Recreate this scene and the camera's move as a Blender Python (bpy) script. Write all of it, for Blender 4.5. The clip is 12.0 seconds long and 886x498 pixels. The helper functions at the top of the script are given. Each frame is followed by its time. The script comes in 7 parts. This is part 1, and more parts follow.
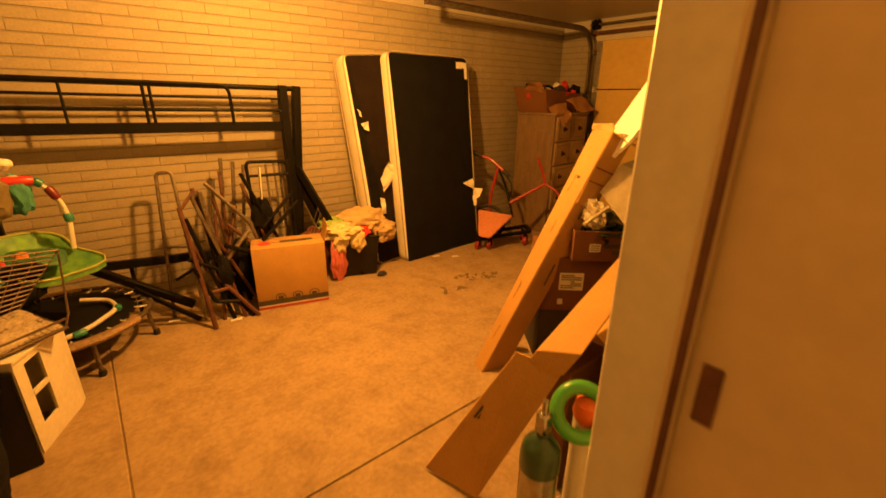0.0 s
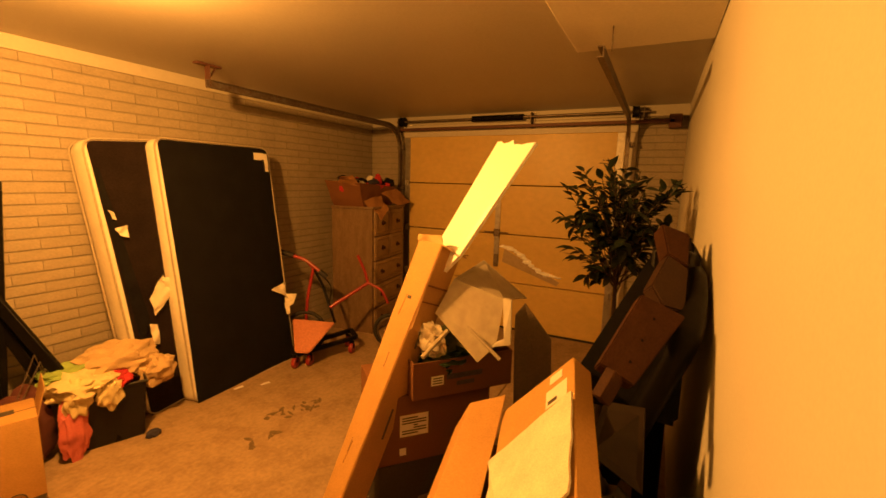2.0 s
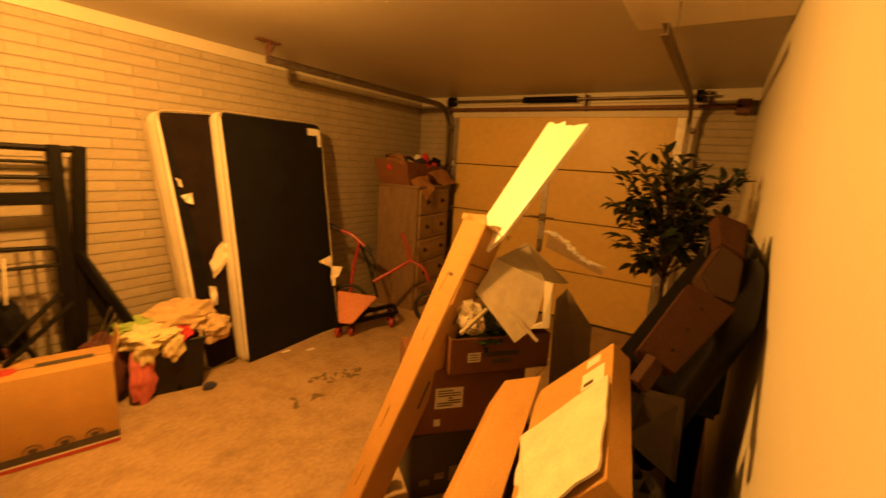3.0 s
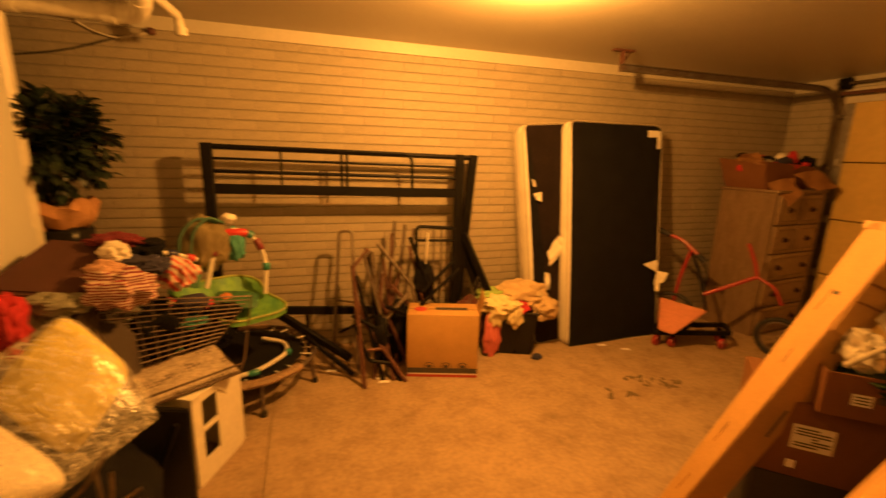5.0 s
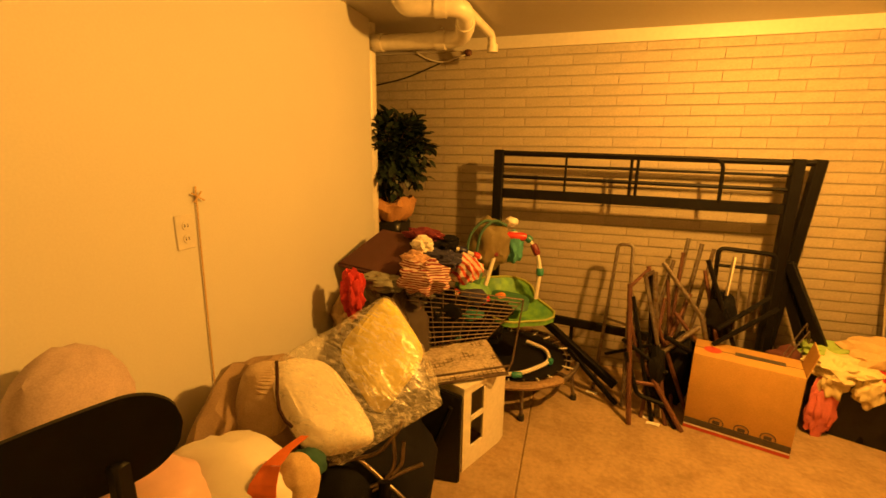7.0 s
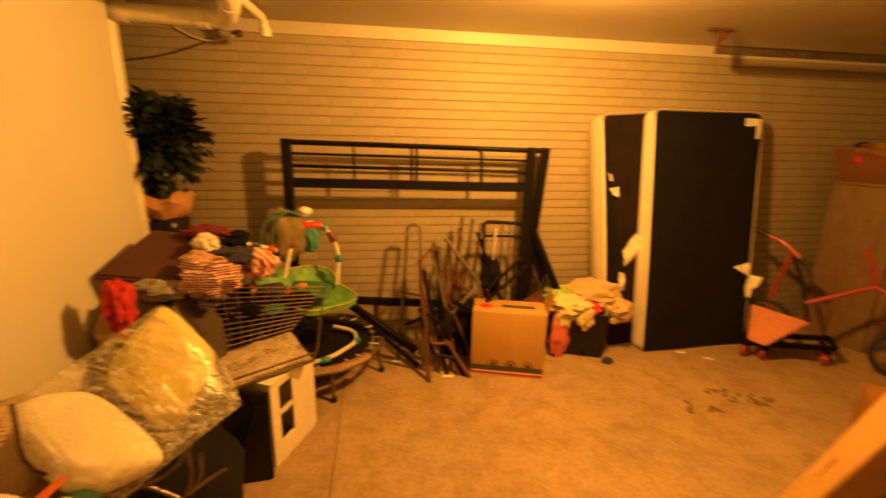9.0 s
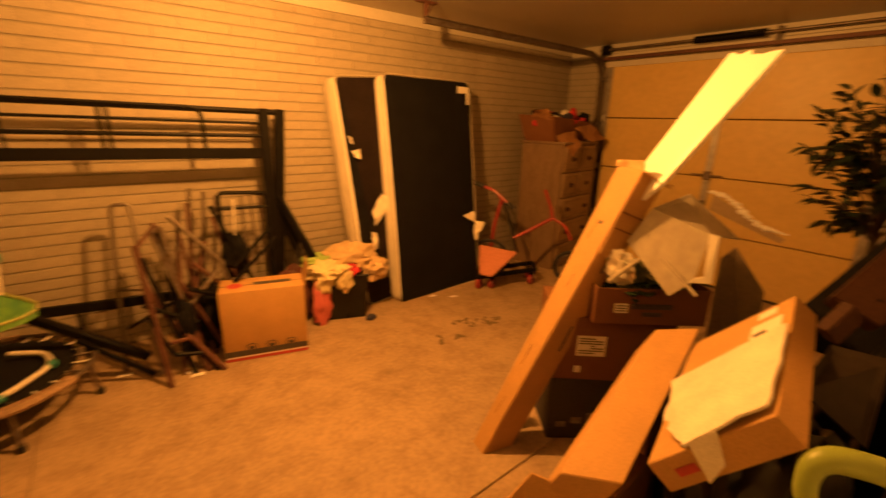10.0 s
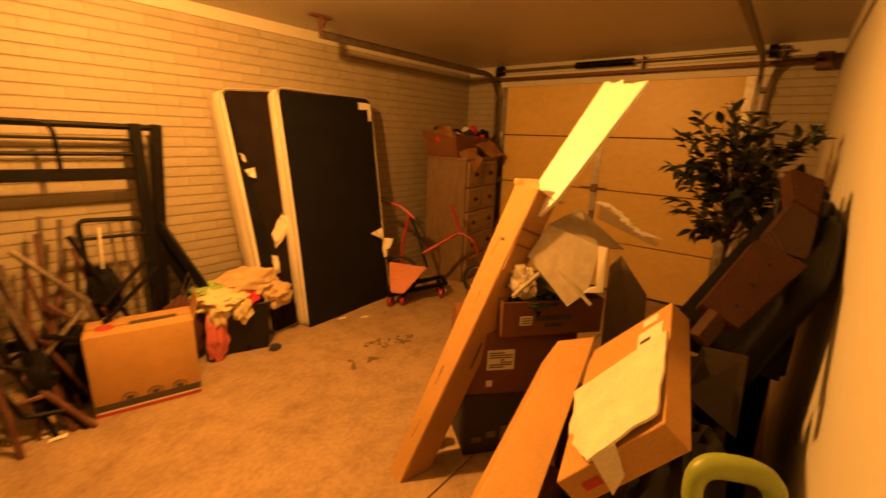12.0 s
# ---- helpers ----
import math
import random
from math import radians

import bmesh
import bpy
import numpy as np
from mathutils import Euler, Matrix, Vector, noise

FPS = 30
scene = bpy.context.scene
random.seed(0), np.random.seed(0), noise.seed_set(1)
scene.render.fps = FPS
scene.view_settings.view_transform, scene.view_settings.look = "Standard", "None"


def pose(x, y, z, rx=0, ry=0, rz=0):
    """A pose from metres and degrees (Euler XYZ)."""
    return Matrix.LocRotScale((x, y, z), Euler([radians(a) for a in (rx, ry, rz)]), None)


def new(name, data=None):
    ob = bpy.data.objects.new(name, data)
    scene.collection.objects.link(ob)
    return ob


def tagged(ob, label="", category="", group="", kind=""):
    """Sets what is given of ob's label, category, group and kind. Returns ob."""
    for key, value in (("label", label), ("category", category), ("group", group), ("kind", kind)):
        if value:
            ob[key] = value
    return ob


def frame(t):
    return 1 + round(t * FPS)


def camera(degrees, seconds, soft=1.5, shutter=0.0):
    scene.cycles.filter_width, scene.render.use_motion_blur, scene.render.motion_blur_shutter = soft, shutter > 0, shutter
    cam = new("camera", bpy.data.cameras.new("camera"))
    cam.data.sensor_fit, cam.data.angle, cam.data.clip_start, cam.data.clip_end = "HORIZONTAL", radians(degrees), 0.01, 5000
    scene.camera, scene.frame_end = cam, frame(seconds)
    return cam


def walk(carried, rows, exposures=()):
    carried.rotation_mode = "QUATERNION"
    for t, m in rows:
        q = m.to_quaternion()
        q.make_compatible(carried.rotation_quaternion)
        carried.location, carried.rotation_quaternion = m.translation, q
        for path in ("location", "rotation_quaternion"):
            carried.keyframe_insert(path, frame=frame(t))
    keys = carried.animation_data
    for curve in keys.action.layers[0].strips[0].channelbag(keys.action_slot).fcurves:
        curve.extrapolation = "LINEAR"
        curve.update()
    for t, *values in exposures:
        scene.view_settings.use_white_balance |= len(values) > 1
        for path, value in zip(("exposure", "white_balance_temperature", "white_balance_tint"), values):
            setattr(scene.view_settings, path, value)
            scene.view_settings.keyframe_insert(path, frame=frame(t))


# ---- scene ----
cam = camera(92.1, 12.0, shutter=0.5)
ROWS = [
    (0.0, -0.184, -0.174, 1.501, -39.44, -19.64, -0.58),
    (0.5, -0.011, -0.041, 1.504, -37.21, -16.72, 0.33),
    (1.0, 0.136, 0.138, 1.567, -41.57, -12.73, -0.48),
    (1.5, 0.195, 0.176, 1.599, -55.86, -9.92, -1.59),
    (2.0, 0.228, 0.165, 1.621, -63.26, -8.98, -1.46),
    (2.5, 0.232, 0.165, 1.608, -64.54, -9.73, -2.64),
    (3.0, 0.205, 0.156, 1.605, -57.13, -11.54, -3.45),
    (3.2, 0.178, 0.145, 1.605, -53.68, -11.94, -3.37),
    (4.8, -0.023, 0.126, 1.613, -21.43, -12.53, -3.10),
    (5.0, -0.061, 0.108, 1.576, -17.40, -12.65, -1.63),
    (5.5, -0.113, 0.183, 1.604, -3.73, -11.37, -0.20),
    (6.0, -0.122, 0.233, 1.594, 7.05, -10.31, 0.10),
    (6.5, -0.162, 0.257, 1.561, 15.47, -12.55, -1.21),
    (6.7, -0.163, 0.261, 1.577, 17.91, -12.82, -0.79),
    (8.3, -0.181, 0.224, 1.588, 4.53, -12.68, -0.46),
    (8.5, -0.128, 0.204, 1.588, 2.99, -12.02, -0.28),
    (9.0, -0.071, 0.163, 1.619, -8.66, -14.48, -1.14),
    (9.5, 0.062, 0.094, 1.570, -21.90, -14.20, -1.03),
    (10.0, 0.095, 0.133, 1.522, -39.15, -16.75, -1.48),
    (10.5, 0.212, 0.182, 1.493, -50.01, -15.04, -3.83),
    (11.0, 0.238, 0.212, 1.489, -54.93, -18.89, -2.83),
    (11.5, 0.233, 0.180, 1.536, -57.86, -14.84, -1.62),
    (12.0, 0.148, 0.151, 1.554, -51.24, -14.77, -1.87),
]
walk(cam, [(t, pose(x, y, z, 90 + pitch, roll, yaw)) for t, x, y, z, yaw, pitch, roll in ROWS],
     [(0.0, 0.06, 6500, 14), (0.5, -0.10, 6500, 26), (1.5, -0.16, 6500, 27), (2.5, -0.10, 6500, 17), (5.0, -0.19, 6500, 21), (5.5, -0.08, 6500, 15), (6.5, 0.02, 6500, 4), (8.5, 0.04, 6500, 5), (9.5, -0.10, 6500, 21), (10.0, -0.18, 6500, 30), (11.0, -0.17, 6500, 25), (12.0, -0.10, 6500, 25)])

# ---- light ----
world = bpy.data.worlds.new("world")
scene.world = world
world.use_nodes = True
world.node_tree.nodes["Background"].inputs[0].default_value = (0.05, 0.03, 0.015, 1)
world.node_tree.nodes["Background"].inputs[1].default_value = 0.02
scene.view_settings.exposure = 0.0
LAMP = (0.98, 1.95, 2.27)
bulb = bpy.data.lights.new("bulb_light", "POINT")
bulb.energy, bulb.color, bulb.shadow_soft_size = 285, (1.0, 0.405, 0.056), 0.045
new("bulb_light", bulb).location = LAMP
HALL_LAMP = (-1.20, -0.22, 2.20)
hall = bpy.data.lights.new("hall_light", "POINT")
hall.energy, hall.color, hall.shadow_soft_size = 21, (1.0, 0.405, 0.056), 0.06
new("hall_light", hall).location = HALL_LAMP

# ---- plan ----
BRICK, CEIL, DOOR_X, END_X, NEAR, LEFT, LEFT_END = 3.492, 2.371, 4.70, 4.80, -0.012, -1.45, 2.872
NOOK = -2.35
PATCH_X, PATCH_Y = 2.81, 0.65


# ---- materials ----
def mat(name, colour, rough=0.6, metal=0.0, vary=0.25, grain=60.0, stain=4.0, bump=0.15, dist=0.002, coat=0.0, spread=0.0, tint=None, stretch=(1, 1, 1), spec=0.5):
    """A surface with fine grain and broad stains, in metres."""
    m = bpy.data.materials.new(name)
    m.use_nodes = True
    nt = m.node_tree
    N, Lk = nt.nodes, nt.links
    b = N["Principled BSDF"]
    tc = N.new("ShaderNodeTexCoord")
    mp = N.new("ShaderNodeMapping")
    mp.inputs["Scale"].default_value = stretch
    Lk.new(tc.outputs["Object"], mp.inputs[0])
    n1, n2 = N.new("ShaderNodeTexNoise"), N.new("ShaderNodeTexNoise")
    n1.inputs["Scale"].default_value, n2.inputs["Scale"].default_value = grain, stain
    n1.inputs["Detail"].default_value, n2.inputs["Detail"].default_value = 5, 6
    n2.inputs["Roughness"].default_value = 0.65
    for n in (n1, n2):
        Lk.new(mp.outputs[0], n.inputs[0])
    mx = N.new("ShaderNodeMix")
    mx.inputs[0].default_value = 0.5
    Lk.new(n1.outputs[0], mx.inputs[2])
    Lk.new(n2.outputs[0], mx.inputs[3])
    ramp = N.new("ShaderNodeValToRGB")
    c = Vector(colour)
    dark = Vector(tint) if tint else c * (1 - vary)
    ramp.color_ramp.elements[0].position, ramp.color_ramp.elements[0].color = 0.36, (*dark, 1)
    ramp.color_ramp.elements[1].position, ramp.color_ramp.elements[1].color = 0.62, (*(c * (1 + 0.25 * vary)), 1)
    Lk.new(mx.outputs[0], ramp.inputs[0])
    last = ramp.outputs[0]
    if spread:
        oi, hs, mr = N.new("ShaderNodeObjectInfo"), N.new("ShaderNodeHueSaturation"), N.new("ShaderNodeMapRange")
        mr.inputs[3].default_value, mr.inputs[4].default_value = 1 - spread, 1 + spread
        Lk.new(oi.outputs["Random"], mr.inputs[0])
        Lk.new(mr.outputs[0], hs.inputs["Value"])
        Lk.new(last, hs.inputs["Color"])
        last = hs.outputs[0]
    Lk.new(last, b.inputs["Base Color"])
    b.inputs["Specular IOR Level"].default_value = spec
    b.inputs["Metallic"].default_value, b.inputs["Coat Weight"].default_value = metal, coat
    r2 = N.new("ShaderNodeMapRange")
    r2.inputs[3].default_value, r2.inputs[4].default_value = max(0.02, rough - 0.12), min(1, rough + 0.12)
    Lk.new(n2.outputs[0], r2.inputs[0])
    Lk.new(r2.outputs[0], b.inputs["Roughness"])
    if bump:
        bp = N.new("ShaderNodeBump")
        bp.inputs["Strength"].default_value, bp.inputs["Distance"].default_value = bump, dist
        Lk.new(mx.outputs[0], bp.inputs["Height"])
        Lk.new(bp.outputs[0], b.inputs["Normal"])
    return m


WHITE_WALL = mat("white_wall_paint", (0.62, 0.615, 0.56), 0.55, vary=0.05, grain=140, stain=1.6, bump=0.12)
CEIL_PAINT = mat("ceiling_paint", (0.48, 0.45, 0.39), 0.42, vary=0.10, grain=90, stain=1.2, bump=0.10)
BRICK_PAINT = mat("painted_brick", (0.345, 0.300, 0.225), 0.6, vary=0.2, grain=70, stain=5, bump=0.45, dist=0.004, spread=0.035)
PATCH = mat("pale_drywall", (0.78, 0.72, 0.60), 0.7, vary=0.08, grain=60, stain=2, bump=0.1)
MORTAR = mat("painted_mortar", (0.26, 0.23, 0.18), 0.85, vary=0.2, grain=120, stain=5, bump=0.5, dist=0.004)
TRIM = mat("white_trim_paint", (0.50, 0.47, 0.40), 0.4, vary=0.08, grain=40, stain=3, bump=0.08)
JAMB = mat("door_frame_paint", (0.58, 0.54, 0.47), 0.45, vary=0.10, grain=50, stain=4, bump=0.08)
JAMB_DARK = mat("worn_jamb_wood", (0.46, 0.36, 0.25), 0.5, vary=0.08, grain=40, stain=3, bump=0.06)
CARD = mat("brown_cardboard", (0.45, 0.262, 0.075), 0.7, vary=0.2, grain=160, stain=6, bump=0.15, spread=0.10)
# Cardboard darkened to carry the heap's shade; also creases, scuffs, the dresser box.
CARD_DARK_SHADE = mat("dark_cardboard_and_shade", (0.165, 0.072, 0.026), 0.75, vary=0.15, grain=160, stain=6, bump=0.15, spec=0.25)
CARD_IN = mat("pale_cardboard", (0.58, 0.38, 0.17), 0.75, vary=0.12, grain=160, stain=6, bump=0.15)
PAPER = mat("white_paper_label", (0.75, 0.73, 0.68), 0.6, vary=0.08, grain=60, bump=0.05)
INK = mat("dark_print", (0.06, 0.05, 0.045), 0.7, vary=0.3, bump=0)
RED_INK = mat("red_print", (0.45, 0.05, 0.04), 0.6, vary=0.2, bump=0)
BLACK_METAL = mat("black_painted_steel", (0.006, 0.0055, 0.0055), 0.5, 0.0, spec=0.12, vary=0.4, grain=80, stain=7, bump=0.1)
GREY_METAL = mat("worn_grey_steel", (0.20, 0.18, 0.16), 0.45, 0.7, vary=0.45, grain=60, stain=9, bump=0.2, tint=(0.11, 0.07, 0.045))
GALV = mat("galvanised_steel", (0.42, 0.40, 0.37), 0.42, 0.8, vary=0.3, grain=30, stain=6, bump=0.12)
RUST = mat("dark_red_oxide_steel", (0.12, 0.05, 0.035), 0.55, 0.3, vary=0.4, grain=50, bump=0.2)
BLACK_CLOTH = mat("black_fabric", (0.0085, 0.0085, 0.010), 0.9, vary=0.55, grain=220, stain=6, bump=0.4, spec=0.12)
CREAM_CLOTH = mat("cream_ticking", (0.78, 0.73, 0.62), 0.85, vary=0.2, grain=180, stain=5, bump=0.4)
BLACK_PLASTIC = mat("black_plastic", (0.010, 0.0095, 0.009), 0.33, spec=0.3, vary=0.3, grain=40, bump=0.1)
WHITE_PLASTIC = mat("white_plastic", (0.66, 0.63, 0.56), 0.35, vary=0.1, grain=30, bump=0.06)
PVC = mat("white_pvc", (0.74, 0.70, 0.60), 0.35, vary=0.14, grain=20, stain=7, bump=0.05)
DOOR_PANEL = mat("garage_door_panel", (0.62, 0.44, 0.13), 0.42, vary=0.12, grain=14, stain=2, bump=0.12, stretch=(1, 1, 1.5))
DRESSER = mat("worn_dresser_wood", (0.20, 0.132, 0.072), 0.5, vary=0.4, grain=35, stain=5, bump=0.2, stretch=(5, 5, 1))
DRAWER = mat("drawer_front_wood", (0.27, 0.185, 0.10), 0.45, vary=0.3, grain=35, stain=5, bump=0.15, stretch=(1, 5, 5))
BROWN_WOOD = mat("brown_stained_wood", (0.042, 0.017, 0.008), 0.65, vary=0.4, spec=0.12, grain=40, stain=6, bump=0.2, stretch=(1, 4, 4))
WHITE_WOOD = mat("white_painted_wood", (0.74, 0.70, 0.60), 0.45, vary=0.12, grain=40, stain=5, bump=0.1)
FOAM = mat("white_foam_board", (0.95, 0.95, 0.95), 0.45, spec=0.9, coat=0.4, vary=0.04, grain=90, bump=0.08)
RED_PAINT = mat("red_enamel", (0.32, 0.025, 0.022), 0.35, vary=0.3, grain=30, bump=0.06, coat=0.3)
TYRE = mat("black_rubber", (0.02, 0.019, 0.018), 0.75, vary=0.3, grain=60, bump=0.2)
LEAF = mat("dark_green_leaf", (0.014, 0.028, 0.015), 0.5, vary=0.4, grain=30, stain=8, bump=0.1)
TWIG = mat("grey_brown_bark", (0.10, 0.07, 0.05), 0.85, vary=0.4, grain=60, bump=0.5)
BURLAP = mat("orange_brown_wrap", (0.50, 0.26, 0.11), 0.8, vary=0.3, grain=120, bump=0.4)
CHROME = mat("dull_chrome", (0.50, 0.48, 0.45), 0.24, 1.0, vary=0.3, grain=40, bump=0.05)


def cloth(name, colour, vary=0.25):
    return mat(name, colour, 0.9, vary=vary, grain=260, stain=9, bump=0.4)


def concrete():
    m = mat("worn_concrete", (0.355, 0.256, 0.148), 0.75, vary=0.25, grain=38, stain=1.7, bump=0.35, dist=0.004)
    nt = m.node_tree
    N, Lk = nt.nodes, nt.links
    b = N["Principled BSDF"]
    old = b.inputs["Base Color"].links[0].from_socket
    tc, n = N.new("ShaderNodeTexCoord"), N.new("ShaderNodeTexNoise")
    n.inputs["Scale"].default_value, n.inputs["Detail"].default_value, n.inputs["Roughness"].default_value = 5.5, 12, 0.72
    Lk.new(tc.outputs["Object"], n.inputs[0])
    r = N.new("ShaderNodeValToRGB")
    r.color_ramp.elements[0].position, r.color_ramp.elements[0].color = 0.33, (0.40, 0.33, 0.26, 1)
    r.color_ramp.elements[1].position, r.color_ramp.elements[1].color = 0.55, (1, 1, 1, 1)
    Lk.new(n.outputs[0], r.inputs[0])
    mx = N.new("ShaderNodeMix")
    mx.data_type, mx.blend_type = "RGBA", "MULTIPLY"
    mx.inputs[0].default_value = 0.55
    Lk.new(old, mx.inputs[6])
    Lk.new(r.outputs[0], mx.inputs[7])
    Lk.new(mx.outputs[2], b.inputs["Base Color"])
    return m


def film(name, colour):
    """Thin clear plastic: see-through, milky along its creases, with sharp glints."""
    m = bpy.data.materials.new(name)
    m.use_nodes = True
    N, Lk = m.node_tree.nodes, m.node_tree.links
    out = N["Material Output"]
    N.remove(N["Principled BSDF"])
    tc, mp, n1, n2 = N.new("ShaderNodeTexCoord"), N.new("ShaderNodeMapping"), N.new("ShaderNodeTexNoise"), N.new("ShaderNodeTexNoise")
    mp.inputs["Rotation"].default_value, mp.inputs["Scale"].default_value = (0.2, 0.5, 0.6), (4, 16, 9)
    Lk.new(tc.outputs["Object"], mp.inputs[0])
    for n, sc, ds in ((n1, 1.6, 1.2), (n2, 5.0, 0.8)):
        n.inputs["Scale"].default_value, n.inputs["Detail"].default_value, n.inputs["Distortion"].default_value = sc, 5, ds
        Lk.new(mp.outputs[0], n.inputs[0])
    bp = N.new("ShaderNodeBump")
    bp.inputs["Strength"].default_value, bp.inputs["Distance"].default_value = 0.3, 0.012
    Lk.new(n1.outputs[0], bp.inputs["Height"])
    clear, milk, gloss, mix1, mix2, haze = (N.new("ShaderNodeBsdfTransparent"), N.new("ShaderNodeBsdfDiffuse"), N.new("ShaderNodeBsdfGlossy"), N.new("ShaderNodeMixShader"),
                                            N.new("ShaderNodeMixShader"), N.new("ShaderNodeMapRange"))
    clear.inputs[0].default_value, milk.inputs[0].default_value, gloss.inputs[0].default_value = (0.97, 0.96, 0.93, 1), (*colour, 1), (1, 1, 1, 1)
    gloss.inputs["Roughness"].default_value = 0.16
    haze.inputs[1].default_value, haze.inputs[2].default_value, haze.inputs[3].default_value, haze.inputs[4].default_value = 0.42, 0.74, 0.07, 0.52
    Lk.new(n2.outputs[0], haze.inputs[0])
    for sh in (milk, gloss):
        Lk.new(bp.outputs[0], sh.inputs["Normal"])
    Lk.new(haze.outputs[0], mix1.inputs[0])
    Lk.new(clear.outputs[0], mix1.inputs[1])
    Lk.new(milk.outputs[0], mix1.inputs[2])
    mix2.inputs[0].default_value = 0.012
    Lk.new(mix1.outputs[0], mix2.inputs[1])
    Lk.new(gloss.outputs[0], mix2.inputs[2])
    Lk.new(mix2.outputs[0], out.inputs[0])
    return m


def striped(name, a, b, scale, axis="Z"):
    m = mat(name, a, 0.9, vary=0.2, grain=260, bump=0.3)
    nt = m.node_tree
    N, Lk = nt.nodes, nt.links
    tc, w = N.new("ShaderNodeTexCoord"), N.new("ShaderNodeTexWave")
    w.bands_direction = axis
    w.inputs["Scale"].default_value, w.inputs["Distortion"].default_value, w.inputs["Detail Scale"].default_value = scale, 1.2, 2
    Lk.new(tc.outputs["Object"], w.inputs[0])
    r = N.new("ShaderNodeValToRGB")
    r.color_ramp.interpolation = "CONSTANT"
    r.color_ramp.elements[0].color, r.color_ramp.elements[1].color = (*a, 1), (*b, 1)
    r.color_ramp.elements[1].position = 0.55
    Lk.new(w.outputs["Color"], r.inputs[0])
    Lk.new(r.outputs[0], N["Principled BSDF"].inputs["Base Color"])
    return m


CONCRETE = concrete()

# ---- builders: meshes are made in world places and hung under an empty at the thing's base ----
BASE = {}


def thing(name, at, label, category, group=""):
    e = new(name)
    e.empty_display_size = 0.05
    e.location = at
    BASE[e] = Vector(at)
    return tagged(e, label, category, group)


def mesh(name, bm, material, smooth=40):
    me = bpy.data.meshes.new(name)
    bm.normal_update()
    bm.to_mesh(me)
    bm.free()
    me.materials.append(material)
    if smooth:
        me.shade_smooth()
        me.set_sharp_from_angle(angle=radians(smooth))
    return me


def part(name, bm, material, parent, label="", smooth=40):
    bmesh.ops.translate(bm, verts=bm.verts, vec=-BASE[parent])
    ob = new(name, mesh(name, bm, material, smooth))
    ob.parent = parent
    BASE[ob] = BASE[parent]
    return tagged(ob, label)


def setting(name, bm, material, label, category, smooth=30):
    ob = new(name, mesh(name, bm, material, smooth))
    BASE[ob] = Vector((0, 0, 0))
    return tagged(ob, label, category, kind="structure")


def single(name, bm, material, label, category, group="", smooth=40):
    """A thing of one mesh, with its origin at its lowest middle."""
    lo = Vector([min(v.co[k] for v in bm.verts) for k in range(3)])
    hi = Vector([max(v.co[k] for v in bm.verts) for k in range(3)])
    at = Vector(((lo.x + hi.x) / 2, (lo.y + hi.y) / 2, lo.z))
    bmesh.ops.translate(bm, verts=bm.verts, vec=-at)
    ob = new(name, mesh(name, bm, material, smooth))
    ob.location = at
    BASE[ob] = at
    return tagged(ob, label, category, group)


def B():
    return bmesh.new()


def box(bm, lo, hi, bevel=0.0, m=None, seg=1):
    lo, hi = Vector(lo), Vector(hi)
    r = bmesh.ops.create_cube(bm, size=1)
    vs = r["verts"]
    for v in vs:
        v.co = Vector([lo[k] + (v.co[k] + 0.5) * (hi[k] - lo[k]) for k in range(3)])
    if bevel:
        es = list({e for v in vs for e in v.link_edges})
        g = bmesh.ops.bevel(bm, geom=es, offset=bevel, segments=seg, affect="EDGES", profile=0.5)
        vs = list({v for f in g["faces"] for v in f.verts} | {v for v in vs if v.is_valid})
    if m is not None:
        for v in vs:
            v.co = m @ v.co
    return vs


def bar(bm, a, b, w, h=None, bevel=0.002, up=(0, 0, 1)):
    """A square bar from a to b."""
    a, b = Vector(a), Vector(b)
    h = h or w
    d = (b - a)
    n = d.length
    y = d.normalized()
    u = Vector(up)
    if abs(y.dot(u)) > 0.95:
        u = Vector((1, 0, 0))
    x = y.cross(u).normalized()
    z = x.cross(y)
    m = Matrix.Translation(a) @ Matrix((x, y, z)).transposed().to_4x4()
    return box(bm, (-w / 2, 0, -h / 2), (w / 2, n, h / 2), bevel, m)


def tube(bm, pts, r, seg=10, closed=False, cap=True):
    """A round tube along points."""
    pts = [Vector(p) for p in pts]
    n = len(pts)
    rings = []
    side = None
    for i, p in enumerate(pts):
        a = pts[(i - 1) % n] if closed or i > 0 else p
        b = pts[(i + 1) % n] if closed or i < n - 1 else p
        t = (b - a).normalized()
        if side is None:
            side = t.orthogonal().normalized()
        side = (side - t * side.dot(t)).normalized()
        o = t.cross(side)
        rr = r[i] if isinstance(r, (list, tuple)) else r
        rings.append([bm.verts.new(p + (side * math.cos(k * math.tau / seg) + o * math.sin(k * math.tau / seg)) * rr) for k in range(seg)])
    for i in range(n if closed else n - 1):
        p, q = rings[i], rings[(i + 1) % n]
        for k in range(seg):
            bm.faces.new((p[k], p[(k + 1) % seg], q[(k + 1) % seg], q[k]))
    if cap and not closed:
        bm.faces.new(rings[0][::-1])
        bm.faces.new(rings[-1])


def bend(pts, radius=0.05, n=6):
    """Rounds the corners of a line of points."""
    pts = [Vector(p) for p in pts]
    out = [pts[0]]
    for a, b, c in zip(pts, pts[1:], pts[2:]):
        d1, d2 = (a - b), (c - b)
        r = min(radius, d1.length * 0.45, d2.length * 0.45)
        p, q = b + d1.normalized() * r, b + d2.normalized() * r
        out += [p.lerp(b, k / n).lerp(b.lerp(q, k / n), k / n) for k in range(n + 1)]
    return out + [pts[-1]]


